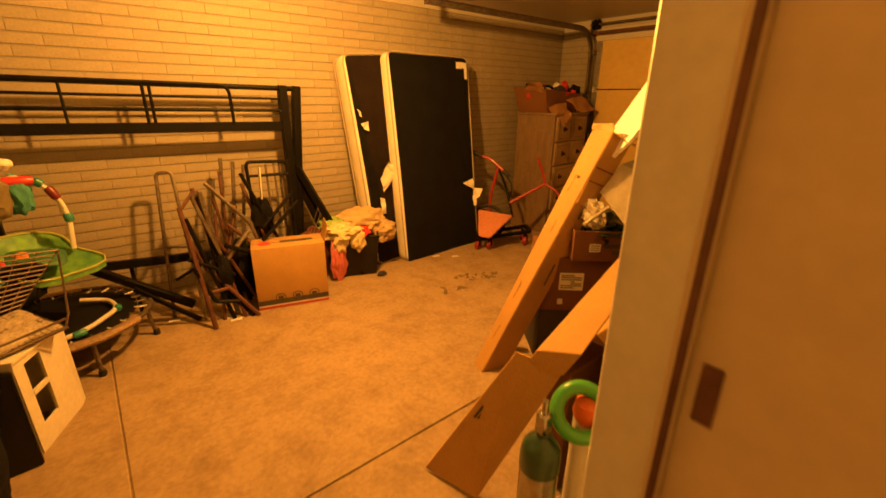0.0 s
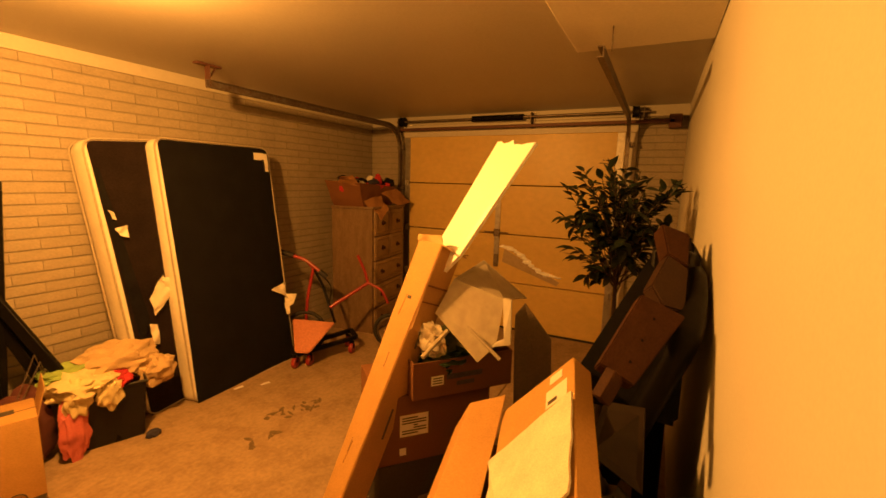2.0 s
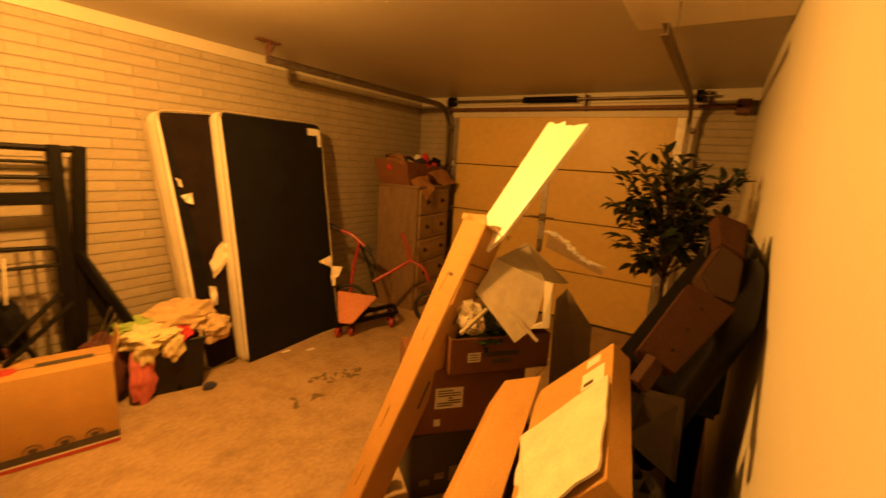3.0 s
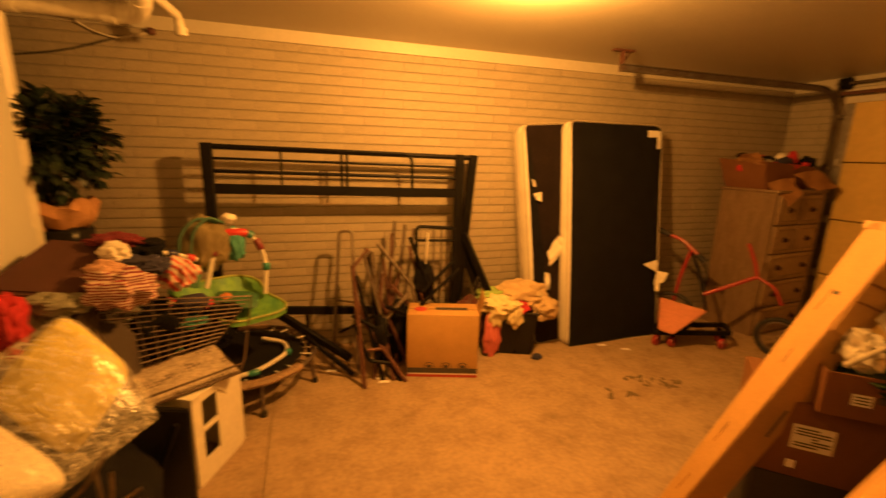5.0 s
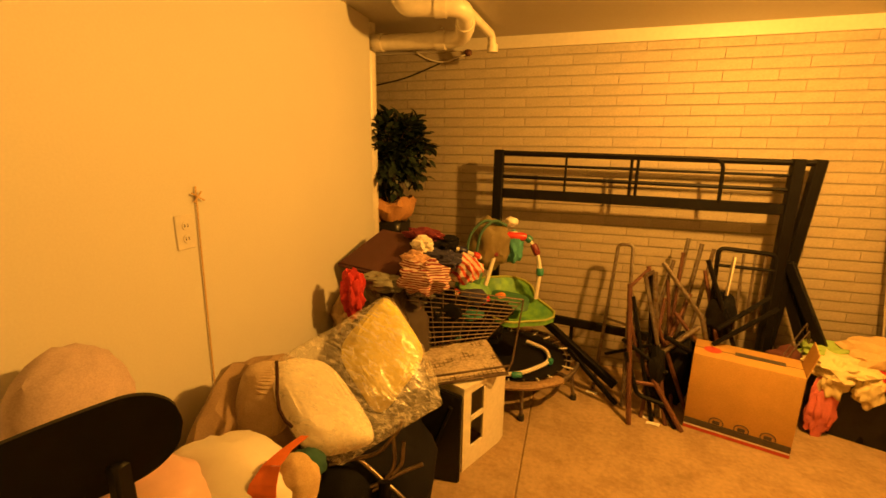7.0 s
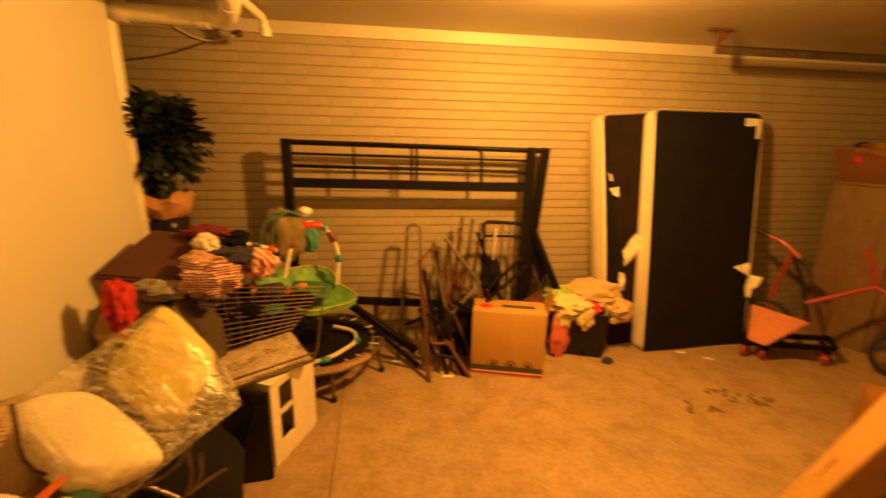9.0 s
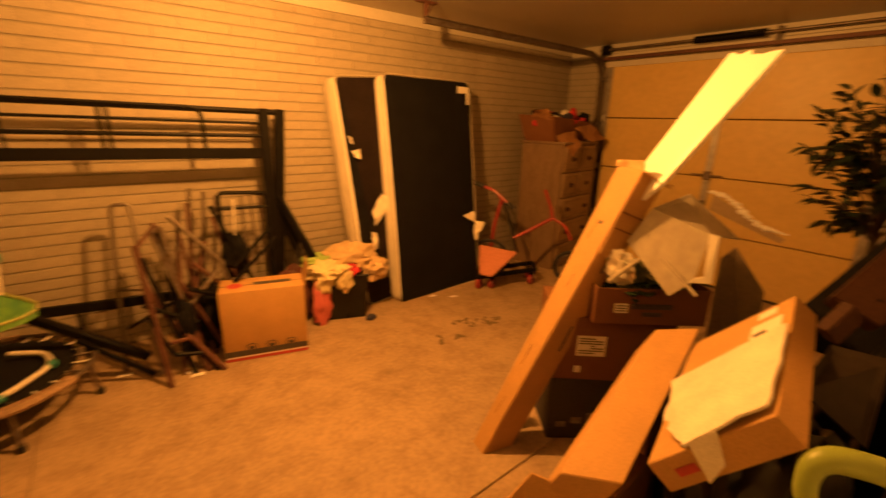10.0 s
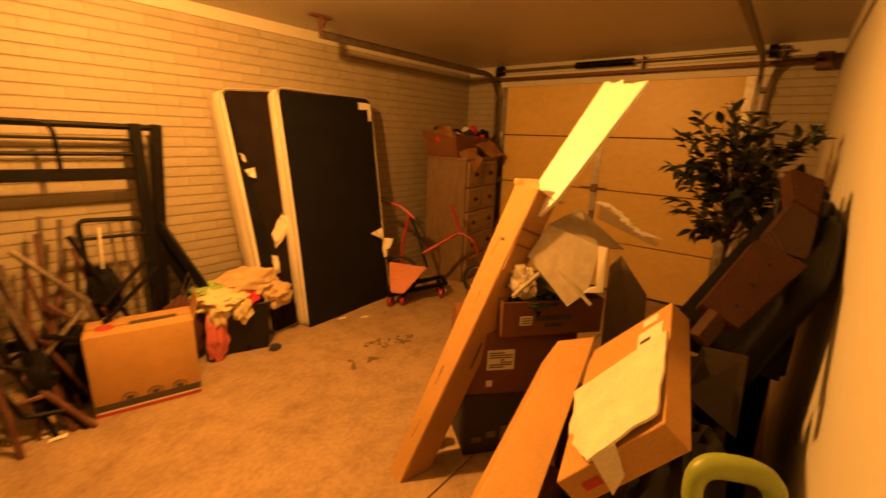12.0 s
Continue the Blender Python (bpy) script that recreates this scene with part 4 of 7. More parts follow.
def laundry_basket():
    t = thing("laundry_basket", (1.60, 2.90, 0), "black plastic laundry basket heaped with clothes", "laundry basket")
    m = Matrix.Translation((1.225, 3.055, 0)) @ Matrix.Rotation(radians(-22), 4, "Z")
    bm = B()
    w, d, h, o = 0.44, 0.34, 0.36, 0.03
    prof = [(o, o), (w - o, o), (w - o, d - o), (o, d - o)]
    top = [(0, 0), (w, 0), (w, d), (0, d)]
    a = [bm.verts.new(m @ Vector((*p, 0.0))) for p in prof]
    b = [bm.verts.new(m @ Vector((*p, h))) for p in top]
    c = [bm.verts.new(m @ Vector((p[0] * 0.97 + 0.01, p[1] * 0.96 + 0.007, h))) for p in top]
    e = [bm.verts.new(m @ Vector((p[0] * 0.97 + 0.01, p[1] * 0.96 + 0.007, 0.06))) for p in prof]
    for p, q in ((a, b), (b, c), (c, e)):
        for k in range(4):
            bm.faces.new((p[k], p[(k + 1) % 4], q[(k + 1) % 4], q[k]))
    bm.faces.new(a[::-1])
    bm.faces.new(e)
    bmesh.ops.recalc_face_normals(bm, faces=bm.faces)
    part("tub", bm, BLACK_PLASTIC, t)
    bm = B()
    tube(bm, [m @ Vector((*p, h)) for p in top], 0.012, 8, closed=True)
    part("rim", bm, BLACK_PLASTIC, t)
    for name, mt, c, r, s in (("towel", YELLOW_C, (1.37, 3.06, 0.41), (0.15, 0.15, 0.075), 1), ("towel", YELLOW_C, (1.46, 2.94, 0.35), (0.06, 0.05, 0.09), 2), ("towel", YELLOW_C, (1.31, 2.98, 0.36), (0.06, 0.045, 0.11), 21),
                              ("shirt", GREEN_C, (1.34, 3.16, 0.46), (0.12, 0.09, 0.045), 3), ("shirt", PINK_C, (1.29, 2.985, 0.20), (0.065, 0.03, 0.17), 4), ("shirt", RED_C, (1.53, 3.02, 0.39), (0.07, 0.09, 0.05), 5),
                              ("blanket", TAN_C, (1.60, 3.14, 0.45), (0.20, 0.14, 0.10), 6), ("blanket", TAN_C, (1.76, 3.02, 0.36), (0.10, 0.09, 0.09), 7)):
        bm = B()
        blob(bm, c, r, s, 0.45, 2.2, 0.16, 4)
        single(name, bm, mt, {"towel": "rumpled pale yellow towel in the laundry basket", "shirt": "crumpled bright shirt stuffed in the laundry basket", "blanket": "tan fleece blanket spilling over the laundry basket"}[name], "clothing" if name == "shirt" else name, "laundry")
    bm = B()
    blob(bm, (1.63, 2.86, 0.015), (0.04, 0.03, 0.025), 8, 0.4, 2, 0.1, 3, 0)
    single("sock", bm, NAVY_C, "dark sock dropped on the floor", "sock")


laundry_basket()


def dresser():
    at = (3.79, 2.745, 0)
    w, d, h = 0.72, 0.50, 1.345
    m = Matrix.Translation(at) @ Matrix.Rotation(radians(6), 4, "Z")
    t = thing("dresser", at, "tall worn wooden dresser with carved drawer fronts", "dresser")
    bm = B()
    box(bm, (0, 0.012, 0), (w, d, h - 0.025), 0.004, m)
    part("carcass", bm, DRESSER, t)
    bm = B()
    box(bm, (-0.012, -0.008, h - 0.025), (w + 0.012, d + 0.005, h), 0.006, m, 2)
    part("top", bm, DRESSER, t)
    rows = [(0.03, 0.27, 1), (0.285, 0.52, 1), (0.535, 0.77, 1), (0.785, 1.03, 2), (1.045, 1.30, 2)]
    for z0, z1, n in rows:
        for k in range(n):
            u0, u1 = 0.025 + k * (w - 0.05) / n + 0.006, 0.025 + (k + 1) * (w - 0.05) / n - 0.006
            bm = B()
            box(bm, (u0, -0.008, z0), (u1, 0.013, z1), 0.005, m, 2)
            dr = part("drawer_front", bm, DRAWER, t)
            bm = B()
            for p, q in (((u0 + 0.03, z0 + 0.03), (u1 - 0.03, z0 + 0.03)), ((u1 - 0.03, z0 + 0.03), (u1 - 0.03, z1 - 0.03)), ((u1 - 0.03, z1 - 0.03), (u0 + 0.03, z1 - 0.03)), ((u0 + 0.03, z1 - 0.03), (u0 + 0.03, z0 + 0.03))):
                bar(bm, m @ Vector((p[0], -0.010, p[1])), m @ Vector((q[0], -0.010, q[1])), 0.008)
            part("moulding", bm, DRESSER, dr)
            for u in ([u0 + 0.14, u1 - 0.14] if n == 1 else [(u0 + u1) / 2]):
                bm = B()
                lathe(bm, m @ Vector((u, -0.008, (z0 + z1) / 2)), [(0.028, 0), (0.026, 0.004), (0.010, 0.008), (0.010, 0.018), (0.018, 0.026), (0.006, 0.032)], 14, m.to_3x3().to_4x4() @ Matrix.Rotation(math.pi / 2, 4, "X"))
                part("knob", bm, BROWN_WOOD, dr)
    # the torn open carton on top
    o = (3.72, 2.82, h)
    c = thing("open_box", o, "torn open cardboard box full of odds and ends", "cardboard box", "cartons")
    bm = B()
    for p in ([(3.78, 2.86, h), (4.38, 2.92, h), (4.42, 2.90, h + 0.20), (3.68, 2.82, h + 0.24)], [(3.78, 2.86, h), (3.76, 3.22, h), (3.66, 3.26, h + 0.26), (3.68, 2.82, h + 0.24)], [(3.76, 3.22, h), (4.36, 3.26, h), (4.40, 3.30, h + 0.22), (3.66, 3.26, h + 0.26)],
              [(4.38, 2.92, h), (4.36, 3.26, h), (4.40, 3.30, h + 0.22), (4.42, 2.90, h + 0.20)]):
        sheet(bm, p, 8, 6, 0.02, 3, 5, 0.005)
    part("carton", bm, CARD_DARK_SHADE, c)
    for k, p in enumerate(([(3.78, 2.85, h + 0.06), (4.08, 2.86, h + 0.10), (4.00, 2.70, h - 0.03), (3.86, 2.69, h - 0.13)], [(3.70, 2.84, h + 0.22), (3.67, 3.10, h + 0.24), (3.57, 2.98, h + 0.30), (3.62, 2.86, h + 0.32)], [(4.10, 2.86, h + 0.14), (4.42, 2.88, h + 0.18), (4.56, 2.78, h + 0.02), (4.30, 2.76, h + 0.0)])):
        bm = B()
        sheet(bm, p, 8, 8, 0.03, k, 8, 0.005)
        part("flap", bm, mat("mid_brown_cardboard", (0.30, 0.15, 0.05), 0.75, vary=0.25, grain=120, stain=6, bump=0.2), c)
    mats = (RED_C, BLACK_CLOTH, NAVY_C, RED_C, BLACK_CLOTH, WHITE_PLASTIC, RED_C, BLACK_CLOTH)
    rnd = random.Random(9)
    for k in range(24):
        bm = B()
        blob(bm, (3.70 + 0.72 * rnd.random(), 2.92 + 0.25 * rnd.random(), h + 0.17 + 0.12 * rnd.random()), (0.03 + 0.06 * rnd.random(), 0.03 + 0.06 * rnd.random(), 0.02 + 0.04 * rnd.random()), k, 0.4, 2, 0.15, 3)
        single("toy", bm, mats[k % 8], "small soft toy or cloth heaped in the open box", "toy", "odds and ends")


dresser()


def bicycle():
    t = thing("childrens_bicycle", (3.3, 2.75, 0), "small red bicycle parked between box spring and dresser", "bicycle")
    head, crown, seat = (3.16, 2.96, 0.80), (3.12, 3.00, 0.54), (3.43, 2.60, 0.90)
    hub, knee = (3.17, 2.78, 0.45), (3.44, 2.55, 0.655)
    for name, pts, r, mt in (("fork", [head, crown, (3.10, 3.02, 0.22)], 0.019, RED_PAINT), ("top_tube", [hub, knee], 0.021, RED_PAINT), ("seat_post", [knee, (3.435, 2.58, 0.76), (3.40, 2.64, 0.92)], 0.018, RED_PAINT),
                             ("chain_stay", [knee, (3.48, 2.42, 0.60), (3.50, 2.36, 0.47)], 0.016, RED_PAINT), ("down_tube", [head, (3.20, 2.88, 0.62), hub], 0.016, BLACK_METAL),
                             ("stem", [head, (3.12, 3.02, 0.88)], 0.017, RED_PAINT), ("crank", [hub, (3.20, 2.75, 0.30)], 0.014, BLACK_METAL)):
        bm = B()
        tube(bm, bend(pts, 0.05, 4), r * 0.8, 10)
        part(name, bm, mt, t)
    bm = B()
    tube(bm, bend([(3.05, 3.20, 0.93), (3.12, 3.02, 0.88), (3.18, 2.88, 0.76)], 0.05, 4), 0.016, 8)
    h = part("handlebar", bm, RED_PAINT, t)
    for p, q in (((3.03, 3.24, 0.945), (3.08, 3.12, 0.91)), ((3.17, 2.90, 0.775), (3.20, 2.84, 0.72))):
        bm = B()
        tube(bm, [p, q], 0.024, 10)
        part("grip", bm, TYRE, h)
    bm = B()
    tube(bm, bend([(3.20, 2.90, 0.74), (3.27, 2.84, 0.62), (3.22, 2.84, 0.44)], 0.06, 5), 0.006, 6)
    part("brake_cable", bm, BLACK_PLASTIC, h)
    for c, R in (((3.10, 3.02, 0.20), 0.20), ((3.60, 2.40, 0.17), 0.17)):
        u, v = Vector((0.50, -0.86, 0)), Vector((0, 0, 1))
        bm = B()
        tube(bm, arc(c, u, v, R - 0.018, 0, math.tau, 36)[:-1], 0.018, 8, closed=True)
        w = part("tyre", bm, TYRE, t)
        bm = B()
        tube(bm, arc(c, u, v, R - 0.045, 0, math.tau, 36)[:-1], 0.008, 6, closed=True)
        part("rim", bm, GREY_METAL, w)
        for k in range(10):
            a = k * math.tau / 10
            bm = B()
            tube(bm, [Vector(c), Vector(c) + (u * math.cos(a) + v * math.sin(a)) * (R - 0.045)], 0.0018, 4)
            part("spoke", bm, GREY_METAL, w)
    s = thing("mechanics_creeper", (3.0, 2.75, 0), "black wheeled creeper with a tilted orange pad", "creeper")
    bm = B()
    slab(bm, [(2.90, 2.97, 0.385), (3.04, 2.61, 0.375), (2.79, 2.68, 0.165), (2.73, 2.78, 0.175)], (0.02, 0.02, -0.022))
    bmesh.ops.recalc_face_normals(bm, faces=bm.faces)
    bmesh.ops.bevel(bm, geom=list(bm.edges), offset=0.009, segments=2, affect="EDGES")
    part("pad", bm, mat("orange_vinyl", (0.55, 0.20, 0.10), 0.5, vary=0.25, grain=60, bump=0.1), s, "orange vinyl pad")
    bm = B()
    for p, q in (((2.76, 2.84, 0.115), (3.32, 2.60, 0.15)), ((2.90, 2.96, 0.12), (3.42, 2.74, 0.16)), ((2.76, 2.84, 0.115), (2.90, 2.96, 0.12)), ((3.32, 2.60, 0.15), (3.42, 2.74, 0.16))):
        bar(bm, p, q, 0.035)
    bar(bm, (2.95, 2.84, 0.12), (2.97, 2.80, 0.34), 0.03)
    part("chassis", bm, BLACK_METAL, s)
    for c in ((2.78, 2.83, 0.05), (2.88, 2.76, 0.05), (3.28, 2.62, 0.05), (3.40, 2.76, 0.05)):
        bm = B()
        lathe(bm, c, [(0.012, -0.018), (0.046, -0.016), (0.05, 0.0), (0.046, 0.016), (0.012, 0.018)], 18, Matrix.Rotation(math.pi / 2, 4, "X") @ Matrix.Rotation(0.3, 4, "Y"))
        w = part("caster", bm, RED_PAINT, s, "red caster wheel")
        bm = B()
        bar(bm, (c[0], c[1], c[2]), (c[0], c[1], 0.125), 0.055, 0.012)
        part("fork", bm, BLACK_METAL, w)


bicycle()


# ---- the heap by the white wall ----
def on(m, *p):
    return [m @ Vector(q) for q in p]


def long_carton():
    t = thing("long_carton", (1.39, 1.25, 0), "tall narrow cardboard carton leaning over the heap", "cardboard box", "cartons")
    a = Vector((0.624, -0.212, 1.344))
    Ln = a.length
    a.normalize()
    x = Vector((-0.28, -0.97, 0))
    x = (x - a * x.dot(a)).normalized()
    y = x.cross(a) * -1
    if y.x < 0:
        y = -y
    W, D = 0.155, 0.15
    o = Vector((1.352, 1.378, 0.0))
    pts = lambda s: [o + a * s, o + a * s + x * W, o + a * s + x * W + y * D, o + a * s + y * D]
    low = [p - a * (p.z / a.z) for p in (o, o + x * W * 0.62, o + x * W * 0.62 + y * D, o + y * D)]
    bm = B()
    A_, C_ = [bm.verts.new(p) for p in low], [bm.verts.new(p) for p in pts(Ln)]
    I_ = [bm.verts.new(o + a * Ln + x * (W * u) + y * (D * v)) for u, v in ((0.05, 0.05), (0.95, 0.05), (0.95, 0.95), (0.05, 0.95))]
    E_ = [bm.verts.new(o + a * (Ln - 0.4) + x * (W * u) + y * (D * v)) for u, v in ((0.05, 0.05), (0.95, 0.05), (0.95, 0.95), (0.05, 0.95))]
    for p, q in ((A_, C_), (C_, I_), (I_, E_)):
        for k in range(4):
            bm.faces.new((p[k], p[(k + 1) % 4], q[(k + 1) % 4], q[k]))
    bm.faces.new(A_[::-1])
    bm.faces.new(E_)
    bmesh.ops.recalc_face_normals(bm, faces=bm.faces)
    bmesh.ops.bevel(bm, geom=[e for e in bm.edges if e.calc_length() > 1.0], offset=0.004, segments=2, affect="EDGES")
    c = part("carton", bm, CARD, t)
    for s0, s1, u0, u1 in ((0.90, 0.97, 0.47, 0.485), (0.52, 0.58, 0.30, 0.315), (1.22, 1.235, 0.4, 0.55)):
        bm = B()
        slab(bm, [o + a * s0 + x * W * u0 - y * 0.0008, o + a * s0 + x * W * u1 - y * 0.0008, o + a * s1 + x * W * u1 - y * 0.0008, o + a * s1 + x * W * u0 - y * 0.0008], -y * 0.0008)
        part("printed_bar", bm, INK, c, smooth=0)
    for s0, s1 in ((0.62, 0.75), (1.02, 1.1)):
        bm = B()
        f = x * (W + 0.0008)
        slab(bm, [o + a * s0 + f + y * 0.055, o + a * s0 + f + y * 0.067, o + a * s1 + f + y * 0.067, o + a * s1 + f + y * 0.055], x * 0.0008)
        part("printed_bar", bm, INK, c, smooth=0)
    for s0, s1 in ((Ln - 0.20, Ln - 0.192), (Ln - 0.275, Ln - 0.269)):
        bm = B()
        f = x * (W + 0.0006)
        slab(bm, [o + a * s0 + f + y * 0.004, o + a * (s0 + 0.012) + f + y * (D - 0.006), o + a * (s1 + 0.014) + f + y * (D - 0.006), o + a * s1 + f + y * 0.004], x * 0.0012)
        part("crease", bm, CARD_DARK_SHADE, c, smooth=0)
    for s0, w0 in ((Ln - 0.36, 0.010), (0.47, 0.012), (0.20, 0.008)):
        bm = B()
        slab(bm, [o + a * s0 + x * (W * 0.28) - y * 0.0008, o + a * s0 + x * (W * 0.30) - y * 0.0008, o + a * (s0 + 0.10) + x * (W * 0.36) - y * 0.0008, o + a * (s0 + 0.10) + x * (W * 0.345) - y * 0.0008], -y * 0.0008)
        part("scuff", bm, CARD_DARK_SHADE, c, smooth=0)
    top = o + a * Ln
    bm = B()
    for k, (p, q, d) in enumerate(((top, top + x * W, -y * 0.02 + a * 0.035), (top + x * W, top + x * W + y * D, x * 0.035 - a * 0.02), (top + x * W * 0.3 + y * D, top + x * W + y * D, y * 0.05 + a * 0.02))):
        sheet(bm, [p, q, q + d, p + d * 0.7], 8, 4, 0.012, k + 3, 22, 0.004)
    part("torn_flap", bm, CARD_IN, t, "ragged torn carton end")
    # the plank inside
    f = thing("foam_plank", top - a * 0.35, "white foam plank sticking out of the long carton", "foam plank")
    p0, p1 = top - a * 0.12 + x * (W * 0.5) + y * (D * 0.5), Vector((2.13, 0.715, 1.80))
    ax = (p1 - p0).normalized()
    p1 += Vector((0.008, 0.045, 0.012))
    wd = Vector((-0.44, -0.78, -0.44))
    wd = (wd - ax * wd.dot(ax)).normalized()
    nn = ax.cross(wd)
    n = 10
    bm = B()
    rnd = random.Random(2)
    w = 0.128
    edge = [(p1 - wd * w * 0.75 + wd * (w * 1.5) * k / n) + ax * rnd.uniform(-0.008, 0.008) + ax * (0.11 * (k / n - 0.5) - (0.025 if k > 4 else 0.0)) for k in range(n + 1)]
    q = p0 + ax * 0.15
    ring = [q - wd * w * 0.62, q - wd * w * 0.50, p0 - wd * w * 0.40, p0 + wd * w * 0.42, q + wd * w * 0.62] + edge[::-1]
    slab(bm, ring, nn * 0.022)
    bmesh.ops.recalc_face_normals(bm, faces=bm.faces)
    part("plank", bm, FOAM, f, smooth=0)


long_carton()


def heap():
    # three cartons stacked, front faces square to the doorway
    yaw = -38
    t, m, c = shipping_box("dark_carton", (1.66, 1.17, 0), yaw, (0.56, 0.42, 0.34), "black cardboard box with scuffed white print at the bottom")
    c.data.materials[0] = mat("black_printed_card", (0.03, 0.026, 0.024), 0.7, vary=0.4, grain=90, stain=8, bump=0.2)
    for k in range(6):
        bm = B()
        u = 0.04 + 0.075 * k
        box(bm, (u, -0.0018, 0.07 + 0.02 * (k % 2)), (u + 0.05, -0.0004, 0.10 + 0.025 * (k % 3)), 0, m)
        part("worn_print", bm, GREY_METAL, c, smooth=0)
    # Brown carton given the darker colour to hold the heap's shade.
    t, m, c = shipping_box("labelled_carton", (1.665, 1.18, 0.34), yaw - 4, (0.55, 0.40, 0.325), "brown shipping carton with a white address label", CARD_DARK_SHADE)
    bm = B()
    box(bm, (0.10, -0.0018, 0.13), (0.235, -0.0004, 0.235), 0, m)
    lb = part("label", bm, PAPER, c, "white shipping label", 0)
    for k in range(7):
        bm = B()
        z = 0.142 + 0.0125 * k
        box(bm, (0.11 + (0.055 if k in (2, 3) else 0), -0.0028, z), (0.225 - (0.04 if k % 3 == 0 else 0), -0.0019, z + 0.006), 0, m)
        part("printed_bar", bm, INK, lb, smooth=0)
    bm = B()
    box(bm, (0.10, -0.0018, 0.04), (0.13, -0.0004, 0.075), 0, m)
    part("sticker", bm, PAPER, c, smooth=0)
    # open carton on top
    h0, w, d, h = 0.667, 0.50, 0.40, 0.17
    m = Matrix.Translation((1.735, 1.045, h0)) @ Matrix.Rotation(radians(-40), 4, "Z")
    t = thing("open_carton", (1.9, 0.95, h0), "open brown carton with green foil and plastic bins inside", "cardboard box", "cartons")
    k, c = 0.006, None
    # Carton walls take the shade of the heap in their colour.
    for lo, hi in (((0, 0, 0), (w, k, h)), ((0, d - k, 0), (w, d, h)), ((0, k, 0), (k, d - k, h)), ((w - k, k, 0), (w, d - k, h)), ((k, k, 0), (w - k, d - k, k))):
        bm = B()
        box(bm, lo, hi, 0, m)
        c0 = part("carton_wall", bm, CARD_DARK_SHADE, t, smooth=0)
        c = c0 if lo == (0, 0, 0) else c
    bm = B()
    box(bm, (0.085, -0.0018, 0.055), (0.145, -0.0004, 0.10), 0, m)
    lb = part("label", bm, PAPER, c, "small white label", 0)
    for k in range(3):
        bm = B()
        box(bm, (0.092, -0.0028, 0.063 + 0.012 * k), (0.138, -0.0019, 0.068 + 0.012 * k), 0, m)
        part("printed_bar", bm, INK, lb, smooth=0)
    for u0, u1, z0, z1 in ((0.16, 0.34, 0.075, 0.10), (0.21, 0.30, 0.04, 0.06)):
        bm = B()
        box(bm, (u0, -0.0018, z0), (u1, -0.0004, z1), 0, m)
        part("printed_bar", bm, INK, c, smooth=0)
    bm = B()
    blob(bm, m @ Vector((0.25, 0.2, 0.13)), (0.20, 0.16, 0.07), 4, 0.4, 3, 0.2, 4)
    single("foil_garland", bm, mat("green_foil", (0.05, 0.10, 0.05), 0.3, 0.6, vary=0.5, grain=60, bump=0.6), "crumpled dark green foil in the open carton", "garland")
    bm = B()
    blob(bm, (1.845, 1.025, 0.92), (0.035, 0.055, 0.065), 6, 0.5, 2.5, 0.35, 4)
    single("plastic_bag", bm, mat("shiny_clear_film", (0.75, 0.70, 0.60), 0.12, 0.5, vary=0.3, grain=20, bump=0.5), "shiny crinkled plastic wrap on the open carton", "plastic bag")
    # tilted bin
    t = thing("plastic_bin", (2.0, 0.88, 0.84), "tilted grey-white square plastic bin in the open carton", "plastic bin", "plastic bins")
    BIN = mat("grey_translucent_plastic", (0.40, 0.36, 0.29), 0.35, vary=0.18, grain=25, stain=6, bump=0.08)
    TL, TR = Vector((2.006, 0.985, 1.171)), Vector((2.073, 0.760, 1.091))
    BR, BO, LE = Vector((1.954, 0.751, 0.909)), Vector((1.873, 0.804, 0.848)), Vector((1.885, 1.019, 1.029))
    back = Vector((0.300, -0.030, 0.045))
    for nm, ring in (("front_panel", [TL, TR, BR, BO, LE]), ("lid_panel", [TL, TL + back, TR + back * 0.95 + Vector((0, 0, -0.10)), TR]), ("side_panel", [LE, TL, TL + back, LE + back])):
        nrm = (ring[1] - ring[0]).cross(ring[-1] - ring[0]).normalized()
        bm = B()
        slab(bm, ring, nrm * 0.005)
        bmesh.ops.recalc_face_normals(bm, faces=bm.faces)
        part(nm, bm, BIN, t, smooth=0)
    bm = B()
    slab(bm, [TR + Vector((-0.01, 0.004, 0.003)), Vector((2.076, 0.728, 1.086)), Vector((1.981, 0.694, 0.912)), Vector((1.922, 0.760, 0.910)), Vector((1.945, 0.748, 0.925)), Vector((1.972, 0.722, 0.935))], (0.012, 0.0, 0.002))
    bmesh.ops.recalc_face_normals(bm, faces=bm.faces)
    part("rib", bm, WHITE_PLASTIC, t, smooth=0)
    bm = B()
    tube(bm, [(1.885, 0.862, 0.998), (1.880, 0.706, 0.880)], 0.008, 8)
    single("plastic_tube", bm, BIN, "thin translucent plastic tube lying on the bin", "tube", "plastic tubes")
    bm = B()
    tube(bm, [(1.724, 0.995, 0.885), (1.871, 0.952, 0.966)], 0.010, 8)
    single("plastic_tube", bm, BIN, "thin translucent plastic tube sticking out of the carton", "tube", "plastic tubes")
    bm = B()
    slab(bm, [(2.476, 0.824, 0.893), (2.528, 0.785, 0.953), (2.600, 0.640, 0.740), (2.62, 0.60, 0.0), (2.50, 0.80, 0.0), (2.450, 0.815, 0.736)], (0.016, 0.004, 0))
    bmesh.ops.recalc_face_normals(bm, faces=bm.faces)
    single("grey_board", bm, mat("grey_fibreboard", (0.26, 0.20, 0.14), 0.7, vary=0.25, grain=60, bump=0.1), "grey fibreboard panel standing behind the cartons", "board", smooth=0)
